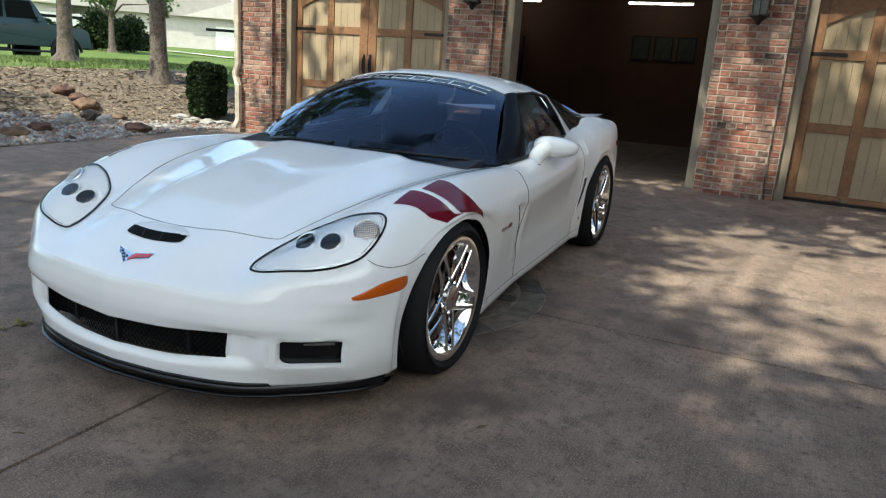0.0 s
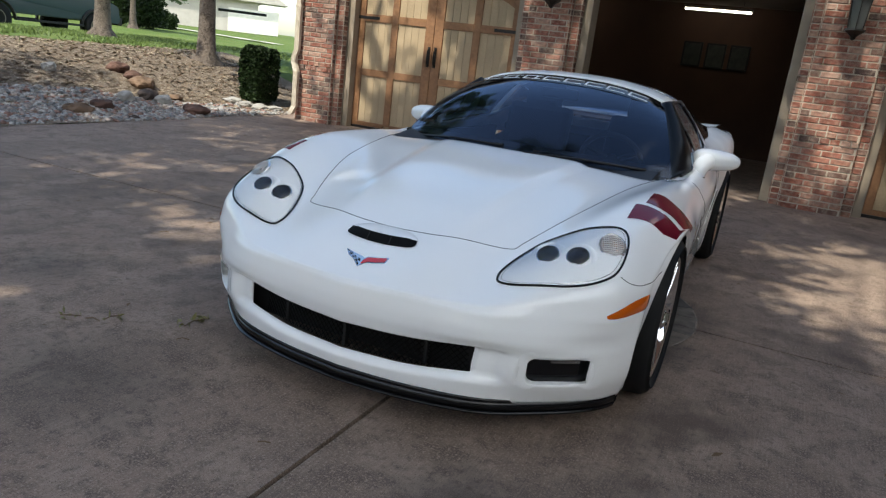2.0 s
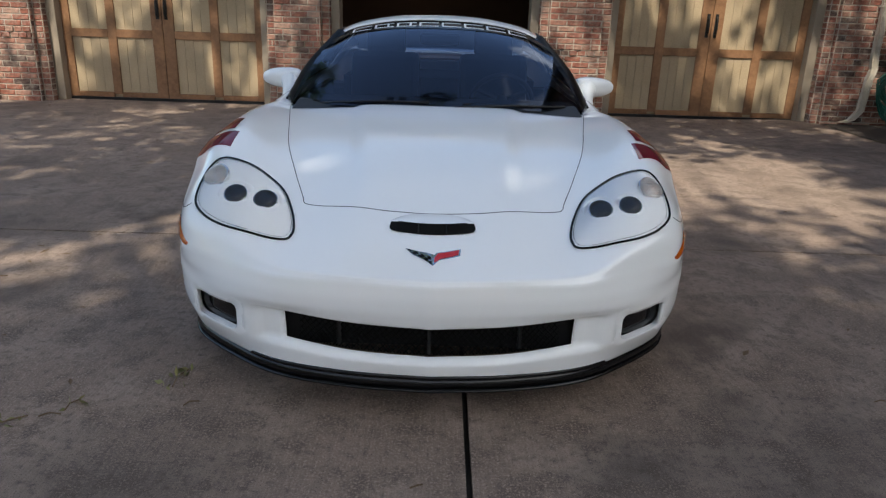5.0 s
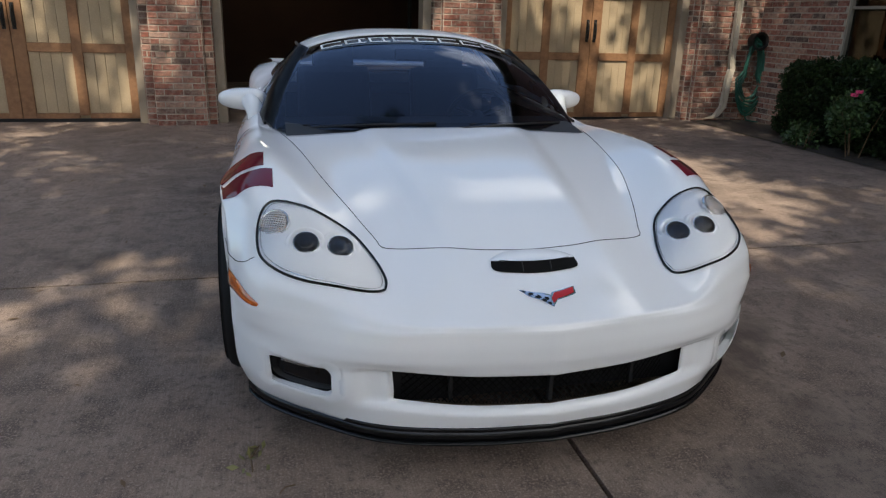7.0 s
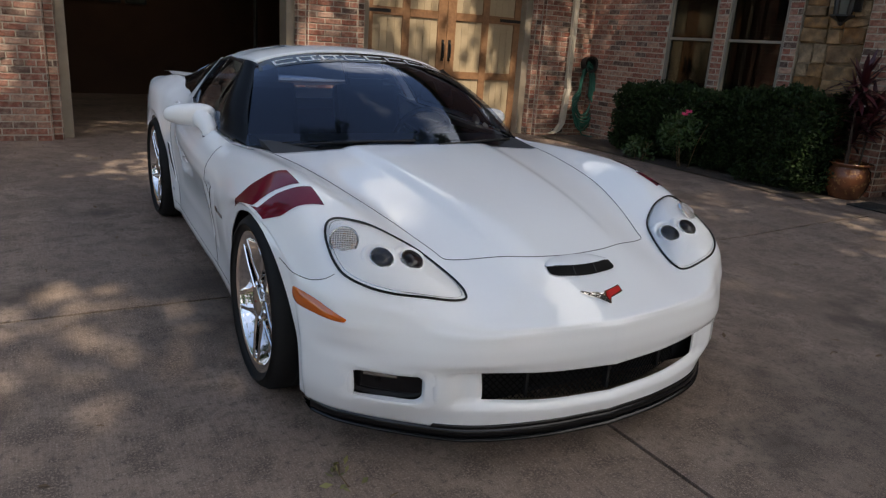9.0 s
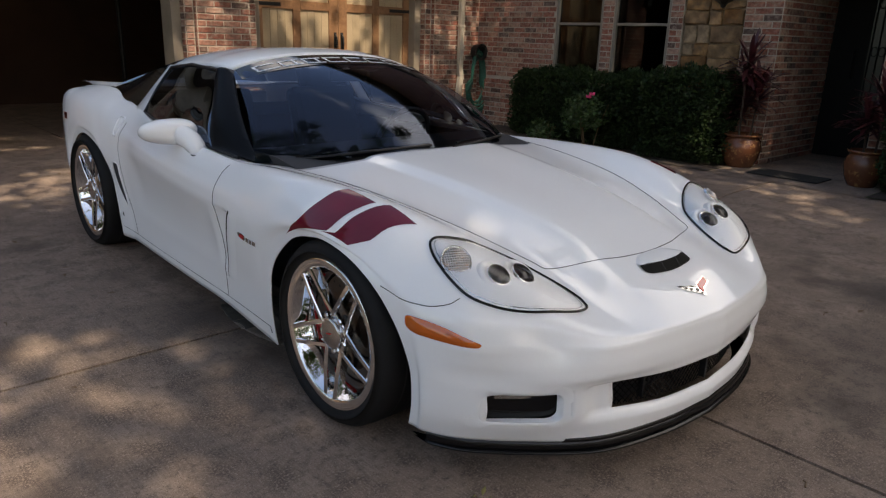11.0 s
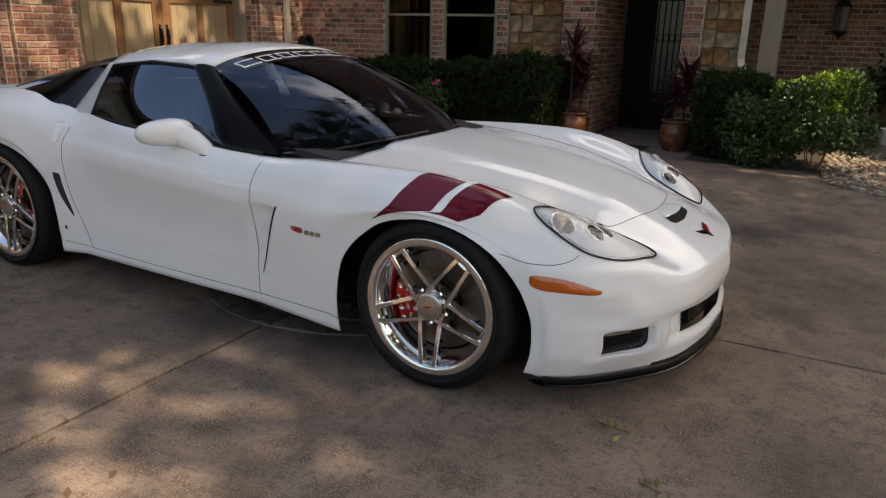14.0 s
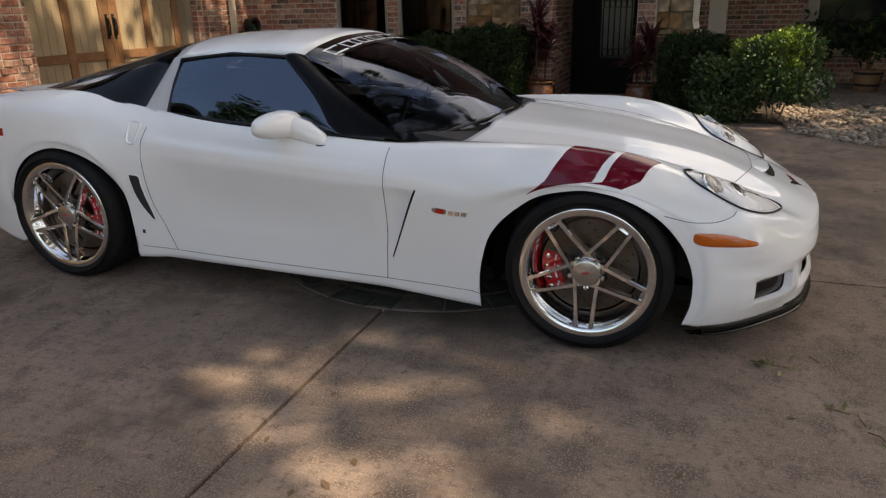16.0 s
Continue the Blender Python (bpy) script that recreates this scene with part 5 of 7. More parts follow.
ROOF_F = both([(0, 1.360, 1.192), (.25, 1.367, 1.182), (.45, 1.385, 1.148), (.56, 1.405, 1.111)])
ROOF_M = both([(0, 1.70, 1.213), (.25, 1.70, 1.204), (.47, 1.70, 1.165), (.585, 1.70, 1.118)])
ROOF_B = both([(0, 2.12, 1.188), (.25, 2.12, 1.180), (.45, 2.12, 1.145), (.565, 2.10, 1.100)])
bm = ruled(ROOF_F, ROOF_M, 31, 8, (0, 0, .012))
bm2 = ruled(ROOF_M, ROOF_B, 31, 8, (0, 0, .008))
tmp = bpy.data.meshes.new("tmp")
bm2.to_mesh(tmp)
bm2.free()
bm.from_mesh(tmp)
bpy.data.meshes.remove(tmp)
bmesh.ops.remove_doubles(bm, verts=bm.verts[:], dist=2e-4)
bmesh.ops.solidify(bm, geom=bm.faces[:], thickness=0.02)
bmesh.ops.recalc_face_normals(bm, faces=bm.faces[:])
part("roof_panel", bm, M_PAINT, car, "white roof panel", smooth=True)
HATCH_B = both([(0, 3.14, .930), (.3, 3.11, .930), (.52, 3.03, .936), (.64, 2.80, .948)])
hatch = part("hatch_glass", ruled(ROOF_B, HATCH_B, 31, 12, (0, .0, .004), 1.0, 0.0), M_TINT, car, "dark hatch glass", smooth=True)
for s in (-1, 1):
    mir = lambda pts, s=s: [(s * x, y, z) for x, y, z in pts]
    part("screen_pillar", ruled(mir([(.745, .81, .768), (.683, 1.055, .912), (.550, 1.388, 1.111)]), mir([(.815, 1.13, .799), (.738, 1.245, .945), (.600, 1.47, 1.112)]), 24, 7, (s * .014, 0, .012), 1, 0.012), M_PILLAR, car, "black windscreen pillar", smooth=True)
    dg = part("door_glass", ruled(mir([(.800, 1.10, .799), (.80, 1.3, .812), (.785, 1.75, .838), (.752, 2.03, .858)]), mir([(.795, 1.11, .808), (.71, 1.245, .955), (.585, 1.46, 1.104), (.592, 1.75, 1.118), (.577, 2.05, 1.089)]), 40, 10, (s * .018, 0, 0), 1, 0.0), M_TINT, car, "tinted door window", smooth=True)
    dg.visible_shadow = False
    part("belt_moulding", tube(mir([(.79, .90, .783), (.806, 1.1, .797), (.806, 1.3, .812), (.79, 1.75, .838), (.755, 2.03, .858)]), 0.007, 6), M_BLACK, car)
    part("window_moulding", tube(mir([(.72, 1.14, .93), (.588, 1.45, 1.106), (.597, 1.75, 1.122), (.580, 2.055, 1.092), (.667, 2.045, .99), (.755, 2.035, .858)]), 0.008, 6), M_BLACK, car)
    part("rear_pillar", ruled(mir([(.57, 2.055, 1.103), (.664, 2.045, .99), (.757, 2.035, .855)]), mir([(.558, 2.118, 1.099), (.651, 2.145, .99), (.754, 2.180, .862)]), 16, 6, (s * .012, 0, .003), 1, 0.02), M_PAINT, car, "white pillar behind the door", smooth=True)
    part("quarter_glass", ruled(mir([(.556, 2.118, 1.097), (.649, 2.145, .988), (.752, 2.180, .860)]), mir([(.60, 2.57, .985), (.64, 2.62, .970), (.690, 2.66, .948)]), 12, 6, (s * .015, 0, .01), 1, 0.004), M_GLOSSBLACK, car, "dark rear quarter glass", smooth=True)
    # door mirror
    mm = part("door_mirror", bmesh.new(), M_PAINT, car, "white teardrop door mirror", smooth=True)
    bm = bmesh.new()
    bmesh.ops.create_uvsphere(bm, u_segments=28, v_segments=18, radius=1.0)
    for v in bm.verts:
        x, y, z = (math.copysign(abs(q) ** .8, q) for q in v.co)
        taper = 1 - 0.14 * x
        v.co = Vector((x * 0.128, (y * 0.075 if y < 0 else y * 0.045) * taper, z * 0.057 * taper))
        if v.co.y > 0.025:
            v.co.y = 0.025
    bmesh.ops.transform(bm, matrix=Matrix.Translation((0.900, 1.355, .846)) @ Matrix.Rotation(radians(14), 4, "Z"), verts=bm.verts[:])
    add_tube(bm, [(.89, 1.345, .846), (.858, 1.298, .836), (.842, 1.238, .812), (.835, 1.190, .780), (.833, 1.160, .742)], [.050, .050, .046, .041, .042], 14)
    for v in bm.verts:
        v.co.x *= s
    bmesh.ops.recalc_face_normals(bm, faces=bm.faces[:])
    bm.to_mesh(mm.data)
    bm.free()
    mm.data.shade_smooth()
    part("mirror_gasket", tube([(s * (.834 + .043 * math.cos(a)), 1.163 + .045 * math.sin(a), .772 - .010 * math.cos(a)) for a in np.linspace(0, 2 * math.pi, 25)[:-1]], .003, 6, True), M_BLACK, mm)

# cowl and wipers
part("cowl", ruled(both([(0, .50, .795), (.30, .53, .793), (.55, .645, .775), (.74, .80, .758)]), both([(0, .62, .80), (.3, .64, .80), (.55, .75, .785), (.72, .88, .770)]), 31, 4), M_BLACK, car, "black cowl panel")
for x0, x1, f1 in ((.08, .64, .035), (-.66, -.04, .030)):
    w = part("wiper", tube([on_screen(x0, .0, .006), on_screen((x0 + x1) / 2, .022, .012), on_screen(x1, f1, .008)], 0.006, 6), M_BLACK, car, "black wiper arm")
    part("blade", tube([on_screen(x0 + .04, .030, .005), on_screen(x1, f1 + .010, .005)], 0.004, 5), M_RUBBER, w)
# tub, dash, wheel, seats
part("floor_tub", box(-.72, .72, .55, 2.9, .19, .24), M_DASH, car)
for s in (-1, 1):
    part("door_card", box(s * .76 - .02, s * .76 + .02, .85, 2.2, .24, .77, .01), M_DASH, car)
bm = bmesh.new()
add_prism(bm, [(.58, .5), (.58, .775), (.75, .80), (.98, .80), (1.06, .76), (1.08, .60), (1.0, .5)], -.70, .70)
bmesh.ops.transform(bm, matrix=Matrix(((0, 1, 0, 0), (1, 0, 0, 0), (0, 0, 1, 0), (0, 0, 0, 1))), verts=bm.verts[:])
bmesh.ops.recalc_face_normals(bm, faces=bm.faces[:])
part("dashboard", bm, M_DASH, car)
wheel_m = pose(.36, 1.22, .75, -68)
bm = tube([wheel_m @ Vector((.175 * math.cos(a), .175 * math.sin(a), 0)) for a in np.linspace(0, 2 * math.pi, 33)[:-1]], .015, 8, True)
for a in (90, 210, 330):
    add_tube(bm, [wheel_m @ Vector((0, 0, .03)), wheel_m @ Vector((.17 * math.cos(radians(a)), .17 * math.sin(radians(a)), 0))], .014, 6)
add_tube(bm, [wheel_m @ Vector((0, 0, .035)), (.36, 1.02, .68)], .04, 10)
part("steering_wheel", bm, M_SEAT, car, "black steering wheel", smooth=True)
for s in (-1, 1):
    bm = bmesh.new()
    add_box(bm, s * .36 - .24, s * .36 + .24, 1.35, 1.85, .26, .42, .05)
    add_box(bm, -.23, .23, -.06, .06, 0, .62, .05, pose(s * .36, 1.88, .38, -18))
    add_box(bm, -.13, .13, -.05, .05, .60, .80, .04, pose(s * .36, 1.88, .38, -18))
    part("seat", bm, M_SEAT, car, "black leather bucket seat", smooth=False)
part("bulkhead", box(-.66, .66, 2.15, 2.9, .24, .80), M_DASH, car)
part("inner_mirror", box(-.11, .11, 1.22, 1.25, 1.06, 1.12, .012), M_BLACK, car)
# rear lip spoiler and tail
deck = lambda x, y, lift: (x, y, on_top(x, y).z + lift)
part("rear_spoiler", ruled(both([deck(0, 3.22, .001), deck(.4, 3.20, .001), deck(.63, 3.10, .001), deck(.725, 2.95, .001)]), both([deck(0, 3.40, .034), deck(.4, 3.38, .034), deck(.66, 3.28, .036), deck(.755, 3.13, .034)]), 25, 5, (0, 0, .012), 1, .015), M_PAINT, car, "white lip spoiler", smooth=True)
part("tail_panel", box(-.70, .70, 3.36, 3.42, .22, .84, .02), M_PAINT, car)
for s in (-1, 1):
    part("rear_marker", quad_patch([(2.965, .738), (3.065, .732), (3.065, .770), (2.965, .776)], lambda a, b, l=0.0: on_side(s, a, b, 0.002), 4, 3), M_REDLENS, body, "red rear marker")


# --- wheels ---
def wheel(name, radius, rim, width):
    """Axis along +z, face towards +z; the axle's middle at the origin, the tyre's outer side at z = 0.03."""
    w = empty(name, pose(0, 0, 0))
    e = 0.03
    prof = [(rim - .012, e - .012), (rim + .006, e + .002), (rim + .03, e + .016), (radius - .045, e + .014), (radius - .018, e + .002), (radius - .004, e - .020), (radius, e - .06),
            (radius, e - width + .06), (radius - .006, e - width + .03), (radius - .03, e - width + .006), (rim, e - width + .01), (rim - .015, e - width + .03), (rim - .015, e - .03)]
    part("tyre", lathe(prof, 72, None, True), M_RUBBER, w, "black low-profile tyre", smooth=True)
    bm = bmesh.new()
    for k in range(4):
        zz = e - .075 - k * (width - .12) / 3.2
        add_lathe(bm, [(radius + .0008, zz), (radius + .0008, zz - .008)], 72, None, False, False)
    part("tread_groove", bm, M_GAP, w)
    r = rim
    lip = [(r + .004, e - .010), (r + .005, e - .001), (r - .002, e + .003), (r - .024, e - .002), (r - .029, e - .006), (r - .032, e - .016), (r - .038, e - .024), (r - .058, e - .070), (r - .061, e - .078), (r - .066, e - .125)]
    part("rim", lathe(lip, 80, None, False, False), M_CHROME, w, "polished chrome rim", smooth=True)
    for k in range(5):
        a0 = 2 * math.pi * k / 5 + math.pi / 2
        out = Vector((math.cos(a0), math.sin(a0), 0))
        side = Vector((-out.y, out.x, 0))
        bm = bmesh.new()
        for sgn in (-1, 1):
            path = [out * rr + side * sgn * off + Vector((0, 0, z)) for rr, off, z in ((.020, .046, e - .030), (.070, .041, e - .020), (.15, .034, e - .010), (r - .020, .0265, e - .004))]
            prev = None
            for q, p in enumerate(path):
                d = (path[min(q + 1, 3)] - path[max(q - 1, 0)]).normalized()
                sd = Vector((0, 0, 1)).cross(d).normalized()
                hw = (.0095, .0085, .0078, .0092)[q]
                ring = [bm.verts.new(p + sd * hw * a + Vector((0, 0, b))) for a, b in ((-1.15, -.034), (-1.05, -.004), (-.80, 0), (.80, 0), (1.05, -.004), (1.15, -.034))]
                if prev:
                    for t in range(6):
                        bm.faces.new((prev[t], prev[(t + 1) % 6], ring[(t + 1) % 6], ring[t]))
                prev = ring
        bmesh.ops.recalc_face_normals(bm, faces=bm.faces[:])
        part("spoke", bm, M_CHROME, w, "twin polished spoke")
        part("foot", box(-.012, .012, -.020, .020, -.006, .006, .002), M_CHROME, w).matrix_world = Matrix.Translation(out * (r - .034) + Vector((0, 0, e - .022))) @ Matrix.Rotation(a0, 4, "Z") @ Matrix.Rotation(radians(30), 4, "Y")
        part("well", lathe([(.0185, e - .046), (.0185, e - .052), (.0001, e - .052)], 20, Matrix.Translation(out * .066)), M_BLACK, w)
        part("lug_nut", lathe([(.0115, e - .052), (.0115, e - .024), (.007, e - .018), (.0001, e - .017)], 6, Matrix.Translation(out * .066)), M_CHROME, w)
    part("hub", lathe([(.085, e - .062), (.085, e - .050), (.060, e - .044), (.052, e - .030), (.0001, e - .030)], 40), M_DISC, w, smooth=True)
    part("cap", lathe([(.0545, e - .034), (.0545, e - .014), (.0525, e - .0105), (.046, e - .0085), (.0001, e - .0060)], 40), M_CAP, w, "satin centre cap with a red mark", smooth=True)
    part("cap_mark", quad_patch([(-.016, -.008), (.014, -.002), (.016, .004), (-.008, .0)], lambda a, b, l=0.0: Vector((a, b, e - .0054)), 2, 2), M_BADGERED, w)
    part("brake_disc", lathe([(.09, e - .105), (r - .070, e - .105), (r - .070, e - .125), (.09, e - .125)], 48, None, True), M_DISC, w, "drilled steel brake disc")
    part("disc_hat", lathe([(.09, e - .12), (.088, e - .075), (.0001, e - .073)], 32), M_DISC, w)
    bm = bmesh.new()
    for k in range(10):
        for rr in (.125, .15, .175):
            a = 2 * math.pi * (k + rr * 9) / 10
            add_lathe(bm, [(.0045, e - .1045), (.0001, e - .104)], 8, Matrix.Translation((rr * math.cos(a), rr * math.sin(a), 0)), False, False)
    part("disc_hole", bm, M_GAP, w)["kind"] = "stuff"
    part("backing", lathe([(r - .05, e - .17), (.0001, e - .17)], 48, None, False, False), M_BLACK, w)
    return w


def caliper(parent, m):
    bm = bmesh.new()
    outline = []
    for k in range(9):
        a = radians(-29 + 58 * k / 8)
        outline.append((.186 * math.cos(a), .186 * math.sin(a)))
    for k in range(9):
        a = radians(29 - 58 * k / 8)
        outline.append((.112 * math.cos(a), .112 * math.sin(a)))
    add_prism(bm, outline, -.035, .035)
    bmesh.ops.bevel(bm, geom=bm.edges[:], offset=.006, segments=2, affect="EDGES")
    bmesh.ops.transform(bm, matrix=m @ Matrix.Rotation(radians(-90), 4, "X"), verts=bm.verts[:])
    c = part("caliper", bm, M_CALIPER, parent, "red brake caliper")
    for k in range(4):
        a = radians(-24 + 16 * k)
        part("caliper_mark", box(-.0025, .0025, -.012, .012, 0, .0012), M_WHITEVINYL, c).matrix_world = m @ Matrix.Rotation(a, 4, "Z") @ Matrix.Translation((.134, 0, .0352))
        part("caliper_bolt", lathe([(.008, 0), (.010, .006), (.0001, .008)], 10, m @ Matrix.Translation((.163 * math.cos(a), .163 * math.sin(a), .035))), M_CHROME, c)


master_f = wheel("wheel", .326, .260, .275)
master_r = wheel("wheel", .339, .275, .32)
for master, y, r, xf in ((master_f, 0.012, .326, .912), (master_r, 2.662, .339, .868)):
    for n, s in enumerate((-1, 1)):
        m = Matrix.Translation((s * xf, y, r + .001)) @ Matrix.Rotation(radians(90 * s), 4, "Y") @ Matrix.Rotation(radians(-90 * s), 4, "Z")
        w = master if n == 0 else copy_thing(master, m)
        w.matrix_world = m
        w.parent = car
        # calipers trail the front axle and lead the rear one
        turn = 90 if y < 1 else -90
        caliper(car, Matrix.Translation((s * (xf - .085), y, r)) @ Matrix.Rotation(radians(90 * s), 4, "Y") @ Matrix.Rotation(radians(turn - 11 * s), 4, "Z"))

# ---- plants: leaves scattered in clumps ----
def leaf_cloud(points, size, rng, up=0.3, length=1.6):
    """One mesh of small folded leaves at the given places (place, outward direction)."""
    verts, faces = [], []
    for p, out in points:
        d = Vector((rng.gauss(0, 1), rng.gauss(0, 1), rng.gauss(0, 1) + up)).normalized()
        d = (d + out * 0.8).normalized()
        side = d.cross(Vector((rng.gauss(0, 1), rng.gauss(0, 1), rng.gauss(0, 1)))).normalized()
        s = size * rng.uniform(0.7, 1.3)
        nrm = d.cross(side)
        k = len(verts)
        verts += [p, p + d * s * length * 0.5 + side * s * 0.5 + nrm * s * 0.1, p + d * s * length, p + d * s * length * 0.5 - side * s * 0.5 + nrm * s * 0.1]
        faces.append((k, k + 1, k + 2, k + 3))
    me = bpy.data.meshes.new("leaves")
    me.from_pydata([tuple(v) for v in verts], [], faces)
    return me


def mesh_part(name, me, mat, parent, label=""):
    me.materials.append(mat)
    ob = new(name, me)
    ob.parent = parent
    if label:
        ob["label"] = label
    return ob


def hedge(name, x0, x1, y0, y1, z0, z1, n, size, mat, label, rng, rough=0.12, round_=0.12, category="hedge"):
    """A clipped hedge: leaves over an uneven box, with a dark box inside that stands in for shade."""
    h = empty(name, pose(0, 0, 0), label, category)
    pts = []
    cx, cy, cz = (x0 + x1) / 2, (y0 + y1) / 2, (z0 + z1) / 2
    hx, hy, hz = (x1 - x0) / 2, (y1 - y0) / 2, (z1 - z0) / 2
    areas = [hx * hy * 1.3, hy * hz * 2, hx * hz * 2]
    for _ in range(n):
        u, v = rng.uniform(-1, 1), rng.uniform(-1, 1)
        r = rng.uniform(0, sum(areas))
        if r < areas[0]:
            q = Vector((u, v, 1))
        elif r < areas[0] + areas[1]:
            q = Vector((rng.choice((-1, -1, -1, 1)), u, v))
        else:
            q = Vector((u, rng.choice((-1, 1)), v))
        out = Vector((q.x if abs(q.x) == 1 else 0, q.y if abs(q.y) == 1 else 0, q.z if abs(q.z) == 1 else 0))
        l = max(1.0, (abs(q.x) ** 6 + abs(q.y) ** 6 + abs(q.z) ** 6) ** (1 / 6))
        q = q / l
        p = Vector((cx + q.x * hx, cy + q.y * hy, cz + q.z * hz))
        p += out * (rough * noise.noise(p * 4.5) + 0.5 * rough * noise.noise(p * 13) - abs(rng.gauss(0, 0.035)))
        pts.append((p, out))
    mesh_part("foliage", leaf_cloud(pts, size, rng), mat, h)
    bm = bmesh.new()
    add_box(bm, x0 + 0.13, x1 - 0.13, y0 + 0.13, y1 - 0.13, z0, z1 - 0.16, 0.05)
    part("inner_shade", bm, M_HEDGE_SHADE, h, "dark box in place of the shade among the inner leaves")
    return h


def bush(name, c, r, n, size, mat, label, rng, clumps=14, category="bush"):
    """A loose bush of leaf clumps on a few stems."""
    b = empty(name, pose(*c), label, category)
    pts = []
    for k in range(clumps):
        a, e = rng.uniform(0, 2 * math.pi), rng.uniform(-0.9, 1.0)
        cc = Vector((r[0] * 0.62 * math.cos(a) * math.cos(e), r[1] * 0.62 * math.sin(a) * math.cos(e), r[2] * (0.52 + 0.42 * math.sin(e))))
        cr = rng.uniform(0.30, 0.48) * min(r[0], r[1])
        for _ in range(n // clumps):
            d = Vector((rng.gauss(0, 1), rng.gauss(0, 1), rng.gauss(0, 1))).normalized()
            p = cc + d * cr * rng.uniform(0.55, 1.05)
            if p.z > 0.02:
                pts.append((p, d))
    mesh_part("foliage", leaf_cloud(pts, size, rng), mat, b)
    bm = bmesh.new()
    for k in range(6):
        a = rng.uniform(0, 6.28)
        add_tube(bm, [(0.05 * math.cos(a), 0.05 * math.sin(a), -0.01), (r[0] * .3 * math.cos(a), r[1] * .3 * math.sin(a), r[2] * .45), (r[0] * .55 * math.cos(a), r[1] * .55 * math.sin(a), r[2] * .85)], [.006, .004, .002], 5)
    part("stem_cluster", bm, M_TWIGS, b)
    return b


rng = random.Random(7)
hedge("clipped_hedge", 4.82, 5.36, 2.50, 4.66, 0.05, 0.90, 24000, 0.023, M_LEAF_DARK, "dark green clipped boxwood hedge under the windows", rng)
hedge("clipped_hedge", 4.62, 5.28, 1.66, 2.52, 0.05, 0.98, 14000, 0.022, M_LEAF_DARK, "taller clipped boxwood block beside the pot", rng)
hedge("yard_shrub", -6.82, -6.40, 6.02, 6.54, 0.10, 0.96, 12000, 0.026, M_LEAF_DARK, "square dark green shrub at the garage corner", rng, 0.05, category="bush")
hedge("clipped_bush", 4.62, 5.34, -0.60, 0.12, 0.05, 0.88, 15000, 0.022, M_LEAF_DARK, "rounded dark green boxwood beside the entry", rng, 0.12, category="bush")
bush("lime_bush", (4.62, -1.05, 0.05), (0.48, 0.55, 0.86), 9000, 0.030, M_LEAF_MID, "loose green shrub with broad shiny leaves", rng, 20)
bush("lime_bush", (4.72, -1.00, 0.34), (0.40, 0.48, 0.56), 6500, 0.024, M_LEAF_LIME_SUNLIT, "lime green top of the loose shrub, sunlight put into its colour", rng, 10)
bush("fern_bush", (4.60, -0.55, 0.05), (0.36, 0.40, 0.66), 5200, 0.024, M_LEAF_MID, "low dark shrub between the boxwood and the lime bush", rng, 14)
bush("rose_bush", (4.66, 3.15, 0.05), (0.30, 0.42, 0.62), 1600, 0.026, M_LEAF_MID, "small rose bush in front of the hedge", rng, 10)
bush("yellow_shrub", (4.56, 3.72, 0.05), (0.20, 0.24, 0.26), 700, 0.026, M_LEAF_MID, "low yellow-green plant at the bed edge", rng, 8)
for (x, y, z) in ((4.42, 3.02, 0.66), (4.44, 2.99, 0.69)):
    bm = bmesh.new()
    for k in range(7):
        a = k * 0.9
        add_tube(bm, [(x, y, z), (x + .022 * math.cos(a), y + .022 * math.sin(a), z + .012), (x + .03 * math.cos(a), y + .03 * math.sin(a), z + .03)], [.004, .014, .004], 5)
    tagged(part("rose", bm, material("pink_petal", (0.62, 0.05, 0.16), 0.5), None), "small pink rose bloom", "flower")


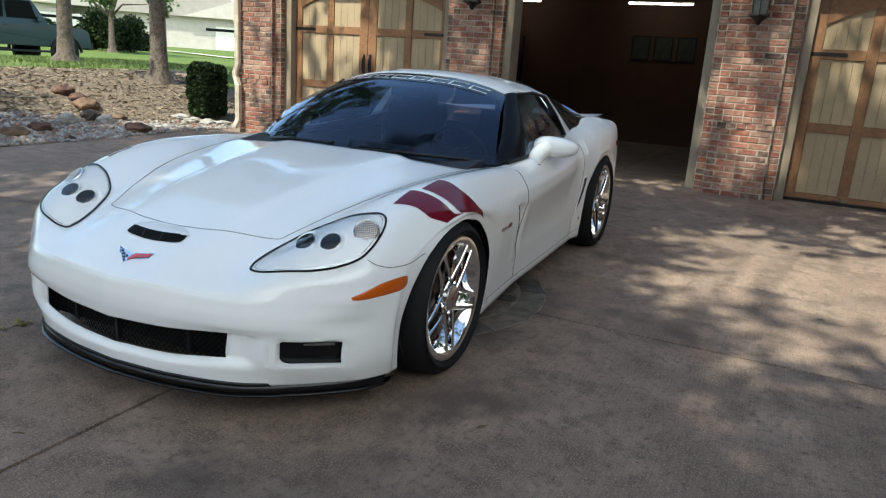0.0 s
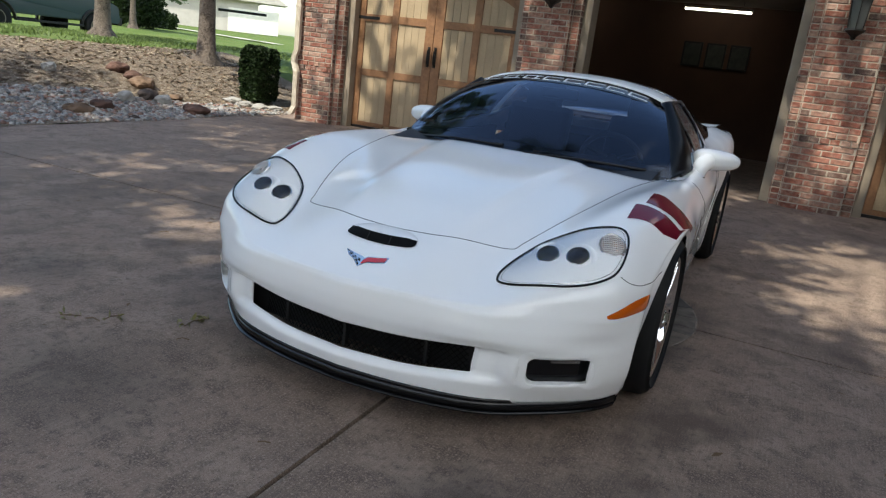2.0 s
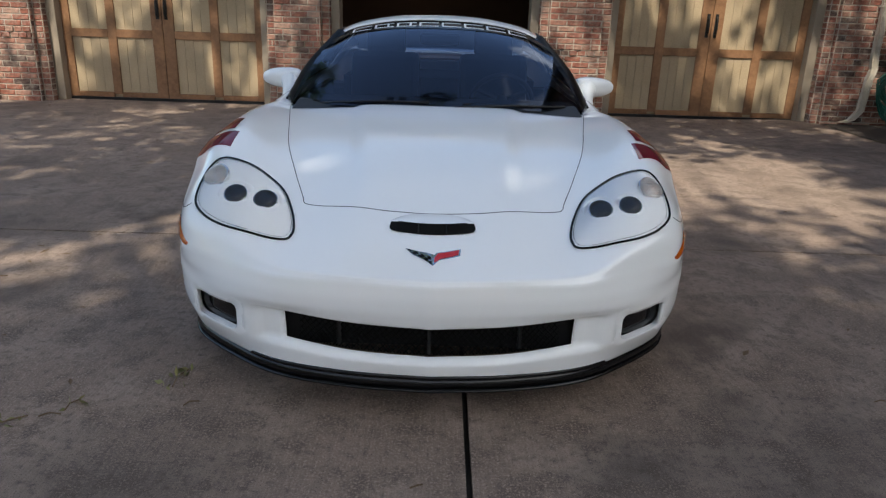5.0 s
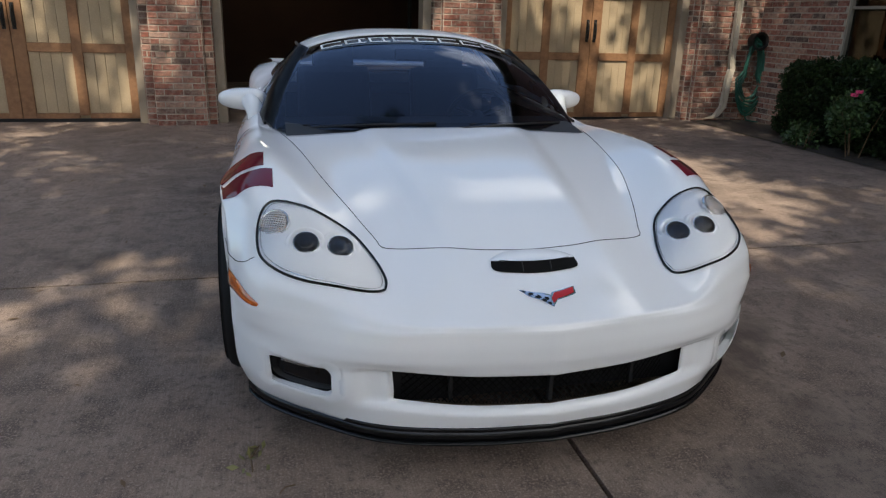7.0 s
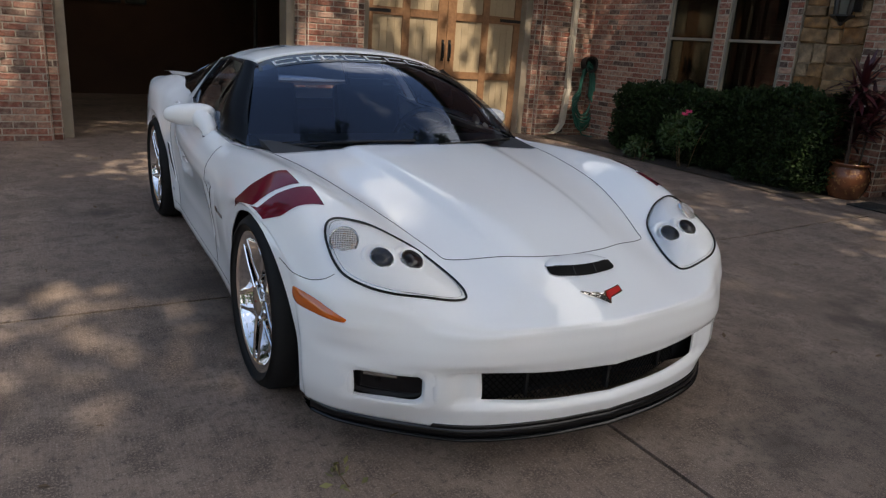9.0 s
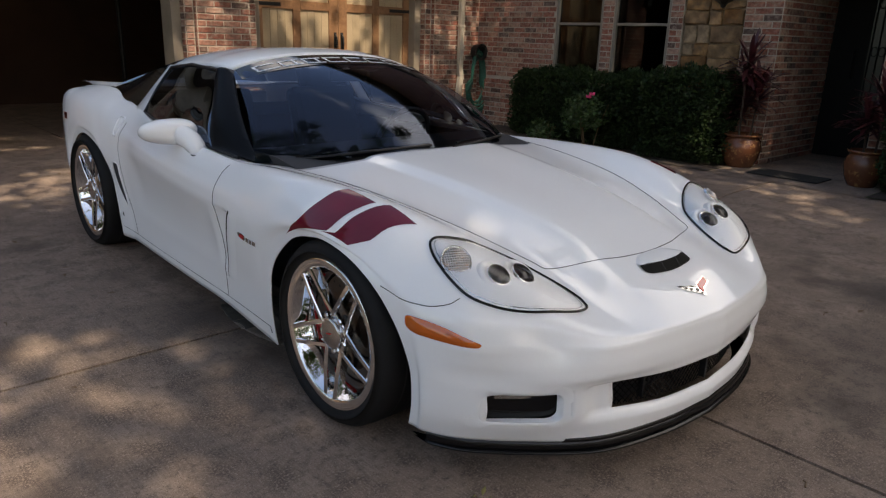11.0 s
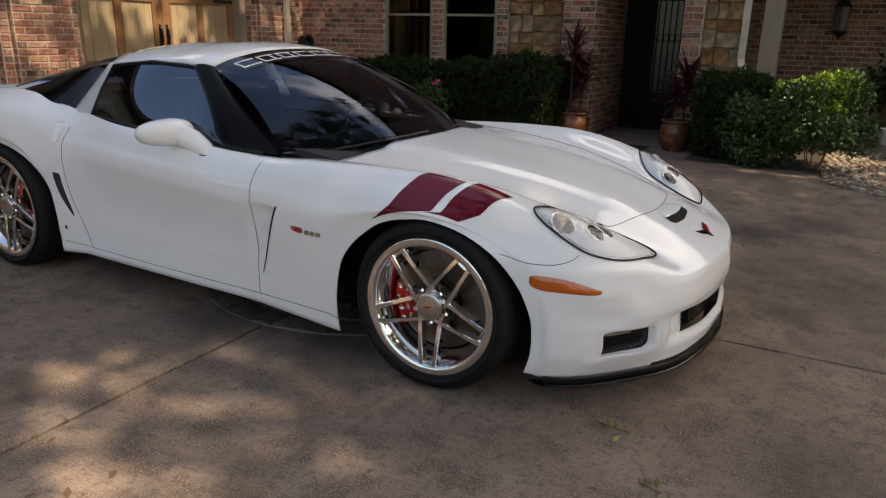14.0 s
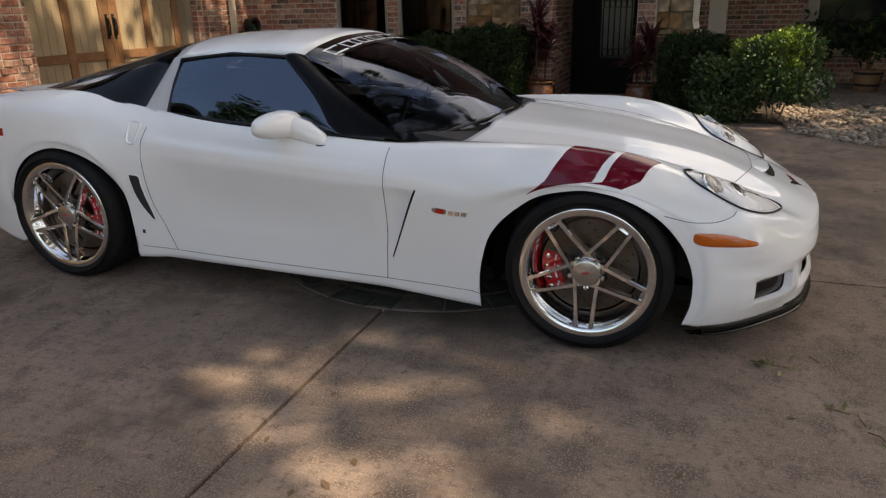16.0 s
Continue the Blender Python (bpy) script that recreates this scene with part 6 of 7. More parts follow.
def potted_cordyline(name, x, y, z, r, h, top, label, seed, stems=3):
    g = random.Random(seed)
    p = empty(name, pose(x, y, z), label, "plant pot", "pots at the front door")
    prof = [(r * .62, 0), (r * .70, .015), (r * .88, h * .25), (r, h * .55), (r * .93, h * .80), (r * .80, h * .88), (r * .80, h * .91), (r * .95, h * .95), (r * .97, h), (r * .86, h), (r * .78, h * .9), (0.0001, h * .88)]
    part("pot", lathe(prof, 40), M_TERRACOTTA, p, "glazed terracotta urn", smooth=True)
    part("soil", lathe([(r * .8, h * .885), (0.0001, h * .9)], 24, None, False, False), M_SOIL, p)
    for k in range(stems):
        a = k * 2.1 + seed
        sx, sy = r * .35 * math.cos(a), r * .35 * math.sin(a)
        hh = top * (1.0, .82, .66)[k % 3]
        part("stem", tube([(sx, sy, h * .88), (sx * 1.3, sy * 1.3, h + (hh - h) * .5), (sx * 1.2, sy * 1.2, hh * .86)], .010, 6), M_CANE, p, "dark woody cane")
        for q in range(58):
            az, el = g.uniform(0, 6.28), g.uniform(-.2, 1.25)
            L = g.uniform(.20, .34)
            base = Vector((sx * 1.2, sy * 1.2, hh * .80 + g.uniform(-.22, .05)))
            d = Vector((math.cos(az) * math.cos(el), math.sin(az) * math.cos(el), math.sin(el)))
            side = d.cross(Vector((0, 0, 1))).normalized() if abs(d.z) < .98 else Vector((1, 0, 0))
            bm = bmesh.new()
            prev = None
            for f, w in ((0, .006), (.25, .019), (.55, .022), (.8, .014), (1, .002)):
                c = base + d * L * f - Vector((0, 0, .20 * L * f * f * (1.4 - el)))
                ring = [bm.verts.new(c - side * w), bm.verts.new(c - Vector((0, 0, .006))), bm.verts.new(c + side * w)]
                if prev:
                    bm.faces.new((prev[0], prev[1], ring[1], ring[0]))
                    bm.faces.new((prev[1], prev[2], ring[2], ring[1]))
                prev = ring
            part("leaf", bm, M_LEAF_RED, p)
    return p


potted_cordyline("potted_cordyline", 5.07, 1.52, 0.062, 0.20, 0.34, 1.32, "glazed terracotta pot with a burgundy cordyline", 3)
potted_cordyline("potted_cordyline", 5.03, 0.33, 0.062, 0.172, 0.33, 1.00, "terracotta pot with a short burgundy cordyline", 5, 2)
mat_ob = part("door_mat", box(4.72, 5.08, 0.60, 1.27, 0.066, 0.080, 0.004), M_RUBBERMAT)
tagged(mat_ob, "black rectangular door mat on the walk", "door mat")


# ---- windows of the house ----
def sash_window(name, y0, y1):
    w = empty(name, pose(EAST + 0.035, 0, 0), "dark double-hung window with a pale frame", "window", kind="structure")
    z0, zm, z1 = 0.72, 1.47, 2.5
    for nm, a, b, c, d in (("window_frame", y0, y0 + .032, z0, z1), ("window_frame", y1 - .032, y1, z0, z1)):
        part(nm, box(-.03, .05, a, b, c, d, .004), M_WHITEFRAME, w)
    for a, b in ((z0, z0 + .04), (zm - .015, zm + .015), (z1 - .05, z1)):
        part("sash_rail", box(-.02, .04, y0 + .032, y1 - .032, a, b, .004), M_WHITEFRAME, w)
    for a, b in ((z0 + .04, zm - .015), (zm + .015, z1 - .05)):
        g = part("pane", box(.008, .014, y0 + .032, y1 - .032, a, b), M_DARKPANE, w)
        g.visible_shadow = False
    n = 26
    for k in range(n):
        z = zm + .04 + (z1 - zm - .1) * k / n
        part("blind_slat", box(.05, .075, y0 + .05, y1 - .05, z, z + .006), M_TRIM, w)
    part("window_sill", box(-.06, .06, y0 - .01, y1 + .01, z0 - .05, z0 - .002, .006), M_MORTAR, w)
    return w


sash_window("window_1", 3.603, 4.327)
sash_window("window_2", 2.683, 3.437)


# ---- lanterns, downspouts, hose ----
def lantern(name, m, label):
    """A wall lantern; its back plate lies on the local plane y = 0, the lamp stands out along -y."""
    l = empty(name, m @ Matrix.Scale(1.25, 4), label, "wall lantern", "lanterns")
    part("back_plate", box(-.055, .055, -.022, 0, -.02, .30, .01), M_IRON, l)
    part("arm", tube([(0, -.015, .24), (0, -.08, .30), (0, -.14, .29), (0, -.15, .25)], .011, 8), M_IRON, l)
    part("roof", lathe([(.0001, .285), (.02, .27), (.035, .24), (.088, .20), (.098, .185), (.094, .178), (.0001, .18)], 6, pose(0, -.15, 0, 0, 0, 30)), M_IRON, l, "flared iron cap")
    part("glass", lathe([(.058, -.05), (.076, .178)], 6, pose(0, -.15, 0, 0, 0, 30), False, False), material("seeded_glass", (0.075, 0.08, 0.08), .18, spec=.6), l, "cloudy seeded glass")
    for k in range(6):
        a = radians(60 * k + 30)
        part("bar", tube([(.060 * math.cos(a), -.15 + .060 * math.sin(a), -.05), (.079 * math.cos(a), -.15 + .079 * math.sin(a), .18)], .006, 5), M_IRON, l)
    part("base", lathe([(.085, -.05), (.088, -.062), (.05, -.085), (.025, -.105), (.018, -.125), (.0001, -.135)], 6, pose(0, -.15, 0, 0, 0, 30)), M_IRON, l)
    return l


lantern("wall_lantern", pose(1.46, FRONT - .014, 1.96), "black iron wall lantern on the brick pier")
lantern("wall_lantern", pose(-1.69, FRONT - .014, 2.02), "black iron wall lantern between the garage doors")
lantern("wall_lantern", pose(ENTRY - .045, 1.98, 1.80, 0, 0, -90), "black iron wall lantern on the stonework")
lantern("wall_lantern", pose(ENTRY - .045, 0.05, 1.88, 0, 0, -90), "black iron wall lantern on the stone pier")
lantern("wall_lantern", pose(7.985, -1.05, 1.45, 0, 0, -90), "black iron wall lantern on the porch wall")


def downspout(name, pts, label, w=.038, d=.028):
    """A folded sheet-metal pipe of rectangular section."""
    o = empty(name, pose(0, 0, 0), label, "downspout")
    bm = bmesh.new()
    prev = None
    for x, y, z, ax, ay in pts:
        a, b = Vector((ax, ay, 0)).normalized(), Vector((-ay, ax, 0)).normalized()
        ring = [bm.verts.new(Vector((x, y, z)) + a * w * s + b * d * t) for s, t in ((-1, -1), (-.55, -.8), (-.45, -1), (.45, -1), (.55, -.8), (1, -1), (1, 1), (-1, 1))]
        if prev:
            for k in range(8):
                bm.faces.new((prev[k], prev[(k + 1) % 8], ring[(k + 1) % 8], ring[k]))
        else:
            bm.faces.new(ring[::-1])
        prev = ring
    bm.faces.new(prev)
    bmesh.ops.recalc_face_normals(bm, faces=bm.faces[:])
    part("pipe", bm, M_CREAM, o)
    return o


def straps(o, x, y, zs):
    for z in zs:
        part("strap", box(x - .05, x + .05, y - .034, y + .034, z, z + .025, .002), M_CREAM, o)


d1 = downspout("downspout", [(-5.43, 5.69, 3.0, 1, 0), (-5.43, 5.69, 1.02, 1, 0), (-5.47, 5.69, .92, 1, 0), (-5.47, 5.69, .84, 1, 0), (-5.40, 5.66, .72, 1, 0), (-5.40, 5.66, .22, 1, 0), (-5.43, 5.60, .10, 1, 0)], "cream painted downspout on the brick corner")
straps(d1, -5.43, 5.695, (1.6, 2.2))
d2 = downspout("downspout", [(4.95, 5.69, 3.0, 1, 0), (4.95, 5.69, .85, 1, 0), (4.97, 5.69, .72, 1, 0), (4.93, 5.67, .60, 1, 0), (4.90, 5.66, .24, 1, 0), (4.80, 5.64, .13, 1, 0), (4.68, 5.62, .10, 1, 0)], "cream painted downspout kicked out at the foot")
straps(d2, 4.95, 5.695, (1.4, 2.1))
d3 = downspout("downspout", [(ENTRY - .04, -.20, 3.0, 0, 1), (ENTRY - .04, -.20, 1.05, 0, 1), (ENTRY - .07, -.22, .98, 0, 1), (ENTRY - .07, -.25, .90, 0, 1), (ENTRY - .05, -.25, .1, 0, 1)], "sunlit cream downspout at the porch corner", .034, .03)

hose = empty("garden_hose", pose(5.22, 5.66, 0), "green garden hose coiled on a wall hook", "hose")
g = random.Random(11)
for k in range(11):
    w, top, bot, dy = .135 + .026 * (k % 4), 1.12 - .012 * k, .16 + .05 * (k % 5) + g.uniform(-.02, .02), -.035 - .016 * (k % 4)
    pts = []
    for q in range(24):
        a = 2 * math.pi * q / 24
        s = math.sin(a)
        pts.append((w * (1.15 if s < 0 else .62) * math.cos(a) + g.uniform(-.004, .004), dy + .012 * math.cos(3 * a + k), (top + bot) / 2 + (top - bot) / 2 * s))
    part("hose_loop", tube(pts, .012, 7, True), M_HOSE, hose)
part("hose_tail", tube([(-.05, -.05, .34), (-.07, -.08, .20), (-.03, -.12, .09), (.05, -.16, .075), (.10, -.2, .072)], .0095, 7), M_HOSE, hose)
hook = part("hose_hanger", lathe([(.10, 0), (.10, .10), (.115, .12), (.115, .13), (.085, .12), (.08, 0)], 20, Matrix.Translation((0, 0, 1.07)) @ Matrix.Rotation(radians(90), 4, "X")), M_IRON, hose, "black iron hose hanger")


# ---- front door, porch ----
door = empty("front_door", pose(6.75, 0, 0), "black arched iron front door with scrollwork glass", "door", kind="structure")
part("door_leaf", box(0, .06, .34, 1.44, .07, 2.5, .004), M_DOORBLACK, door)
gl = part("door_glass", box(-.004, .002, .62, 1.04, .55, 2.3), material("obscure_glass", (0.03, 0.036, 0.03), .25, spec=.5), door)
for k in range(6):
    y = .64 + .075 * k
    part("iron_bar", tube([(-.02, y, .55), (-.02, y, 2.3)], .006, 6), M_DOORBLACK, door)
for k in range(5):
    for z in (.62, 1.25, 1.75):
        y = .675 + .075 * k
        part("iron_scroll", tube([(-.022, y + .033 * math.cos(a), z + .05 * math.sin(a)) for a in np.linspace(0, 6.28, 13)[:-1]], .005, 5, True), M_DOORBLACK, door)
part("door_frame", box(-.03, .09, 1.443, 1.50, .0, 2.6, .004), M_DOORBLACK, door)
part("door_handle", tube([(-.03, 1.16, .95), (-.07, 1.16, .98), (-.07, 1.16, 1.22), (-.03, 1.16, 1.25)], .01, 6), M_DOORBLACK, door)
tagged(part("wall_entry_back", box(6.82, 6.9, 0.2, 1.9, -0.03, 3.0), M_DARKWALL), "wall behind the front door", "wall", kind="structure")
for y in (-.43, -2.9):
    post = empty("porch_post", pose(5.75, y, 0), "square taupe painted porch post", "post", "porch posts")
    part("shaft", box(-.09, .09, -.10, .10, .05, 2.75, .008), M_TRIM, post)
    part("plinth", box(-.11, .11, -.12, .12, .03, .22, .01), M_TRIM, post)
wframe = empty("window_3", pose(7.96, 0, 0), "porch window with a taupe frame", "window", kind="structure")
for a, b, c, d in ((-2.95, -2.85, .5, 2.3), (-1.75, -1.60, .13, 2.5), (-2.85, -1.75, .5, .6), (-2.85, -1.75, 2.2, 2.3)):
    part("window_frame", box(-.06, .03, a, b, c, d, .006), M_TRIM, wframe)
part("pane", box(.0, .02, -2.85, -1.75, .6, 2.2), M_GLASSPANE, wframe)


def barrel(name, x, y, z, r, h, label, seed):
    g = random.Random(seed)
    b = empty(name, pose(x, y, z), label, "planter")
    for k in range(16):
        a0, a1 = 2 * math.pi * k / 16, 2 * math.pi * (k + 1) / 16 - .02
        bm = bmesh.new()
        ring = []
        for zz, rr in ((0, r * .82), (h * .5, r * .95), (h, r)):
            ring.append([bm.verts.new((q * math.cos(a), q * math.sin(a), zz)) for a, q in ((a0, rr), (a1, rr), (a1, rr - .02), (a0, rr - .02))])
        for p, q in zip(ring, ring[1:]):
            for t in range(4):
                bm.faces.new((p[t], p[(t + 1) % 4], q[(t + 1) % 4], q[t]))
        bm.faces.new(ring[-1])
        bmesh.ops.recalc_face_normals(bm, faces=bm.faces[:])
        part("stave", bm, M_WOOD, b)
    for zz, rr in ((h * .22, r * .885), (h * .78, r * .985)):
        part("hoop", lathe([(rr + .002, zz), (rr + .006, zz), (rr + .008, zz + .03), (rr + .004, zz + .03)], 32, None, True), M_IRON, b)
    part("soil", lathe([(r * .94, h * .93), (.0001, h * .94)], 20, None, False, False), M_SOIL, b)
    pts = []
    bm = bmesh.new()
    for k in range(6):
        a = g.uniform(0, 6.28)
        tip = Vector((.20 * math.cos(a), .20 * math.sin(a), h + g.uniform(.35, .62)))
        add_tube(bm, [(0, 0, h * .9), (tip.x * .4, tip.y * .4, h + .25), tip], [.016, .011, .005], 5)
        for _ in range(60):
            f = g.uniform(.5, 1.05)
            pts.append((tip * f + Vector((g.gauss(0, .08), g.gauss(0, .08), g.gauss(0, .07) + h * (1 - f) * .7)), Vector((g.gauss(0, 1), g.gauss(0, 1), -.3)).normalized()))
    part("stem_cluster", bm, M_TWIGS, b)
    mesh_part("foliage", leaf_cloud(pts, .052, g, -.3, 2.2), M_LEAF_DARK, b)
    return b


barrel("barrel_planter", 7.1, -2.32, .13, .17, .26, "half-barrel planter with a broad-leaved plant on the porch", 21)
barrel("barrel_planter", 6.75, -2.75, .13, .20, .30, "half-barrel planter with a tall green plant on the porch", 22)
barrel("barrel_planter", 7.35, -1.70, .13, .15, .22, "half-barrel planter with drooping leaves on the porch", 24)
wp = empty("white_pot", pose(6.55, -1.72, .13), "small white plastic pot on the porch", "plant pot")
part("pot", lathe([(.075, 0), (.105, .17), (.112, .175), (.112, .20), (.10, .20), (.09, .16), (.0001, .15)], 28), M_WHITEVINYL, wp, smooth=True)
mesh_part("foliage", leaf_cloud([(Vector((rng.gauss(0, .05), rng.gauss(0, .05), .18)), Vector((0, 0, 1))) for _ in range(60)], .05, rng), M_LEAF_MID, wp)


# ---- stones: pebbles and boulders ----
ico = bmesh.new()
bmesh.ops.create_icosphere(ico, subdivisions=1, radius=1.0)
ico.verts.ensure_lookup_table()
ICO_V = [v.co.copy() for v in ico.verts]
ICO_F = [tuple(v.index for v in f.verts) for f in ico.faces]
ico.free()


def pebbles(name, n, place, size, mat, label, seed):
    g = random.Random(seed)
    verts, faces = [], []
    for _ in range(n):
        x, y = place(g)
        s = size * g.uniform(.55, 1.4)
        m = Euler((g.uniform(-.4, .4), g.uniform(-.4, .4), g.uniform(0, 6.3))).to_matrix()
        sc = Vector((s * g.uniform(.8, 1.4), s * g.uniform(.7, 1.1), s * g.uniform(.45, .75)))
        c = Vector((x, y, ground_z(x, y) + sc.z * .45))
        k = len(verts)
        for v in ICO_V:
            j = 1 + .12 * g.uniform(-1, 1)
            verts.append(tuple(c + m @ Vector((v.x * sc.x * j, v.y * sc.y * j, v.z * sc.z * j))))
        faces += [tuple(k + i for i in f) for f in ICO_F]
    me = bpy.data.meshes.new(name)
    me.from_pydata(verts, [], faces)
    me.materials.append(mat)
    me.shade_smooth()
    return tagged(new(name, me), label, "gravel", kind="stuff")


def west_bed(g):
    y = g.uniform(-2.5, 5.2)
    w = 1.35 if y < 3.6 else 1.35 - .6 * (y - 3.6)
    u = g.random() ** .8 * max(.25, w)
    return DRIVE_EDGE - .03 - u + .06 * math.sin(y * 2.1), y


pebbles("river_pebbles", 8200, west_bed, .034, M_PEBBLE, "loose grey and white river pebbles along the drive", 5)
pebbles("river_pebbles", 500, lambda g: (g.uniform(-6.5, -5.82), g.uniform(4.6, 6.2)), .025, M_PEBBLE, "finer scattered pebbles near the garage corner", 6)
pebbles("buff_pebbles", 3200, lambda g: ((lambda y: (g.uniform(max(3.35, 3.95 + .75 * (y + 1.25)), 6.1), y))(g.uniform(-4.2, -1.15))), .034, M_PEBBLE_WARM, "loose buff and tan pebbles beside the porch", 8)


def boulder(name, x, y, s, mat, label, seed, zs=.6, category="boulder"):
    g = random.Random(seed)
    bm = bmesh.new()
    bmesh.ops.create_icosphere(bm, subdivisions=3, radius=1.0)
    off = Vector((g.uniform(0, 50), g.uniform(0, 50), g.uniform(0, 50)))
    for v in bm.verts:
        d = v.co.normalized()
        r = 1 + .35 * noise.noise(d * 1.3 + off) + .14 * noise.noise(d * 4 + off)
        v.co = Vector((d.x * r * s * 1.25, d.y * r * s, d.z * r * s * zs))
    ob = part(name, bm, mat)
    ob.matrix_world = pose(x, y, ground_z(x, y) + s * zs * .45, 0, 0, g.uniform(0, 360))
    return tagged(ob, label, category, "boulders in the pebble bed")


for n, (x, y, s, mat, lab) in enumerate(((-6.39, 2.90, .16, M_BOULDER, "dark brown boulder in the pebbles"), (-6.52, 3.33, .16, M_BOULDER, "rusty orange boulder in the pebbles"),
                                         (-6.05, 4.42, .20, M_BOULDER, "large dark reddish boulder at the drive's edge"), (-6.58, 4.33, .13, M_PALEROCK, "pale upright limestone rock in the pebbles"),
                                         (-6.80, 4.27, .17, M_BOULDER, "dark brown flat boulder"), (-7.18, 4.50, .21, M_BOULDER, "broad rust-brown boulder on the mulch"),
                                         (-7.45, 4.58, .17, M_BOULDER, "rust-brown boulder on the mulch"), (-7.75, 4.58, .18, M_BOULDER, "tan boulder at the top of the slope"),
                                         (-5.92, 3.30, .07, M_BOULDER, "small red stone at the drive's edge"), (-6.76, 3.88, .13, M_PALEROCK, "low pale rock in the pebbles"),
                                         (-7.75, 3.50, .11, M_PALEROCK, "small pale stone on the mulch"), (-6.72, 4.68, .11, M_BOULDER, "small brown boulder on the slope"))):
    boulder("boulder", x, y, s * .8, mat, lab, 30 + n, .62 if mat is M_BOULDER else .85)
for n, (x, y) in enumerate(((-6.46, 5.80), (-6.30, 5.95), (-6.16, 6.12), (-6.62, 5.70))):
    boulder("edging_stone", x, y, .12, M_PALEROCK, "flat grey edging stone by the shrub", 60 + n, .4, "edging stone")

# twigs and leaf litter on the concrete
g = random.Random(3)
for x, y, s in ((-.86, -.68, 1.0), (-1.14, -.87, .55), (-1.27, -.96, .6), (-.77, -.84, .4), (-.02, -1.23, .3), (1.57, -.71, .4), (-2.0, .2, .4), (-1.6, 1.6, .3), (-1.18, -.93, .5), (2.4, 1.8, .3)):
    t = empty("oak_twig", pose(x, y, .003, 0, 0, g.uniform(0, 360)), "fallen oak twig with dry leaves on the concrete", "twig", "twigs on the drive")
    part("stick", tube([(-.06 * s, 0, .004), (0, .01 * s, .010), (.07 * s, -.008 * s, .005)], .0025, 5), M_TWIGS, t)
    if s > .5:
        pts = [(Vector((g.uniform(-.07, .07) * s, g.uniform(-.04, .04) * s, .006)), Vector((0, 0, .3))) for _ in range(int(16 * s))]
        mesh_part("leaves", leaf_cloud(pts, .014, g, .1, 2.4), M_TWIGLEAF, t)
verts, faces = [], []
for _ in range(420):
    x, y = g.uniform(-5.5, 4.2), g.uniform(-1.8, 5.6)
    if g.random() < .35:
        y = 5.2 + g.uniform(-.5, .45)
    if -1.0 < x < 1.0 and -1 < y < 3.6:
        continue
    z = ground_z(x, y) + .003
    a, s = g.uniform(0, 6.28), g.uniform(.006, .020)
    d, e = Vector((math.cos(a), math.sin(a), .15)) * s * 1.5, Vector((-math.sin(a), math.cos(a), 0)) * s * .6
    c = Vector((x, y, z))
    k = len(verts)
    verts += [tuple(c - d), tuple(c + e + Vector((0, 0, .003))), tuple(c + d), tuple(c - e + Vector((0, 0, .002)))]
    faces.append((k, k + 1, k + 2, k + 3))
me = bpy.data.meshes.new("leaf_litter")
me.from_pydata(verts, [], faces)
me.materials.append(M_TWIGS)
tagged(new("leaf_litter", me), "dry crumbs of leaf litter on the concrete", "litter", kind="stuff")


# dry leaves on the mulch, and tufts of grass that creep into it
verts, faces = [], []
for _ in range(16000):
    x, y = -5.9 - 3.6 * g.random(), g.uniform(-2.0, 7.8)
    z = ground_z(x, y) + g.uniform(.008, .02)
    a, s = g.uniform(0, 6.28), g.uniform(.012, .036)
    d, e = Vector((math.cos(a), math.sin(a), g.uniform(-.3, .3))) * s * 1.4, Vector((-math.sin(a), math.cos(a), g.uniform(-.3, .3))) * s * .7
    c = Vector((x, y, z))
    k = len(verts)
    verts += [tuple(c - d), tuple(c + e), tuple(c + d), tuple(c - e)]
    faces.append((k, k + 1, k + 2, k + 3))
me = bpy.data.meshes.new("dry_leaves")
me.from_pydata(verts, [], faces)
me.materials.append(M_FLECK)
tagged(new("dry_leaves", me), "dry brown leaves strewn over the mulch", "leaves", kind="stuff")
verts, faces = [], []
for _ in range(30000):
    x, y = -7.6 - 8.5 * g.random() ** .8, g.uniform(-2, 13)
    patch = noise.noise(Vector((x * .7, y * .7, 3.0))) + .16 * (-8.9 - x)
    if patch < g.uniform(0, .6):
        continue
    z = ground_z(x, y) - .03
    a, s = g.uniform(0, 6.28), g.uniform(.045, .075)
    c = Vector((x, y, z))
    w = Vector((math.cos(a), math.sin(a), 0)) * .012
    tip = c + Vector((g.gauss(0, .03), g.gauss(0, .03), s))
    k = len(verts)
    verts += [tuple(c - w), tuple(c + w), tuple(tip)]
    faces.append((k, k + 1, k + 2))
me = bpy.data.meshes.new("grass_tufts")
me.from_pydata(verts, [], faces)
me.materials.append(M_GRASSBLADE)
tagged(new("grass_tufts", me), "tufts of lawn grass at the edge of the mulch", "grass", kind="stuff")


# ---- garage contents ----
for k, x in enumerate((-.84, -.43, -.02)):
    pf = empty("picture_frame", pose(x, 11.39, 1.74), "dark framed picture on the garage wall", "picture", "row of pictures")
    for a, b, c, d in ((-.17, .17, .19, .22), (-.17, .17, -.22, -.19), (-.17, -.14, -.19, .19), (.14, .17, -.19, .19)):
        part("frame", box(a, b, -.025, 0, c, d, .003), M_IRON, pf)
    part("print", box(-.14, .14, -.012, -.002, -.19, .19), material("faded_print", (.05, .052, .042), .5, vary=((9, .4, .7, (.02, .022, .02)),)), pf)
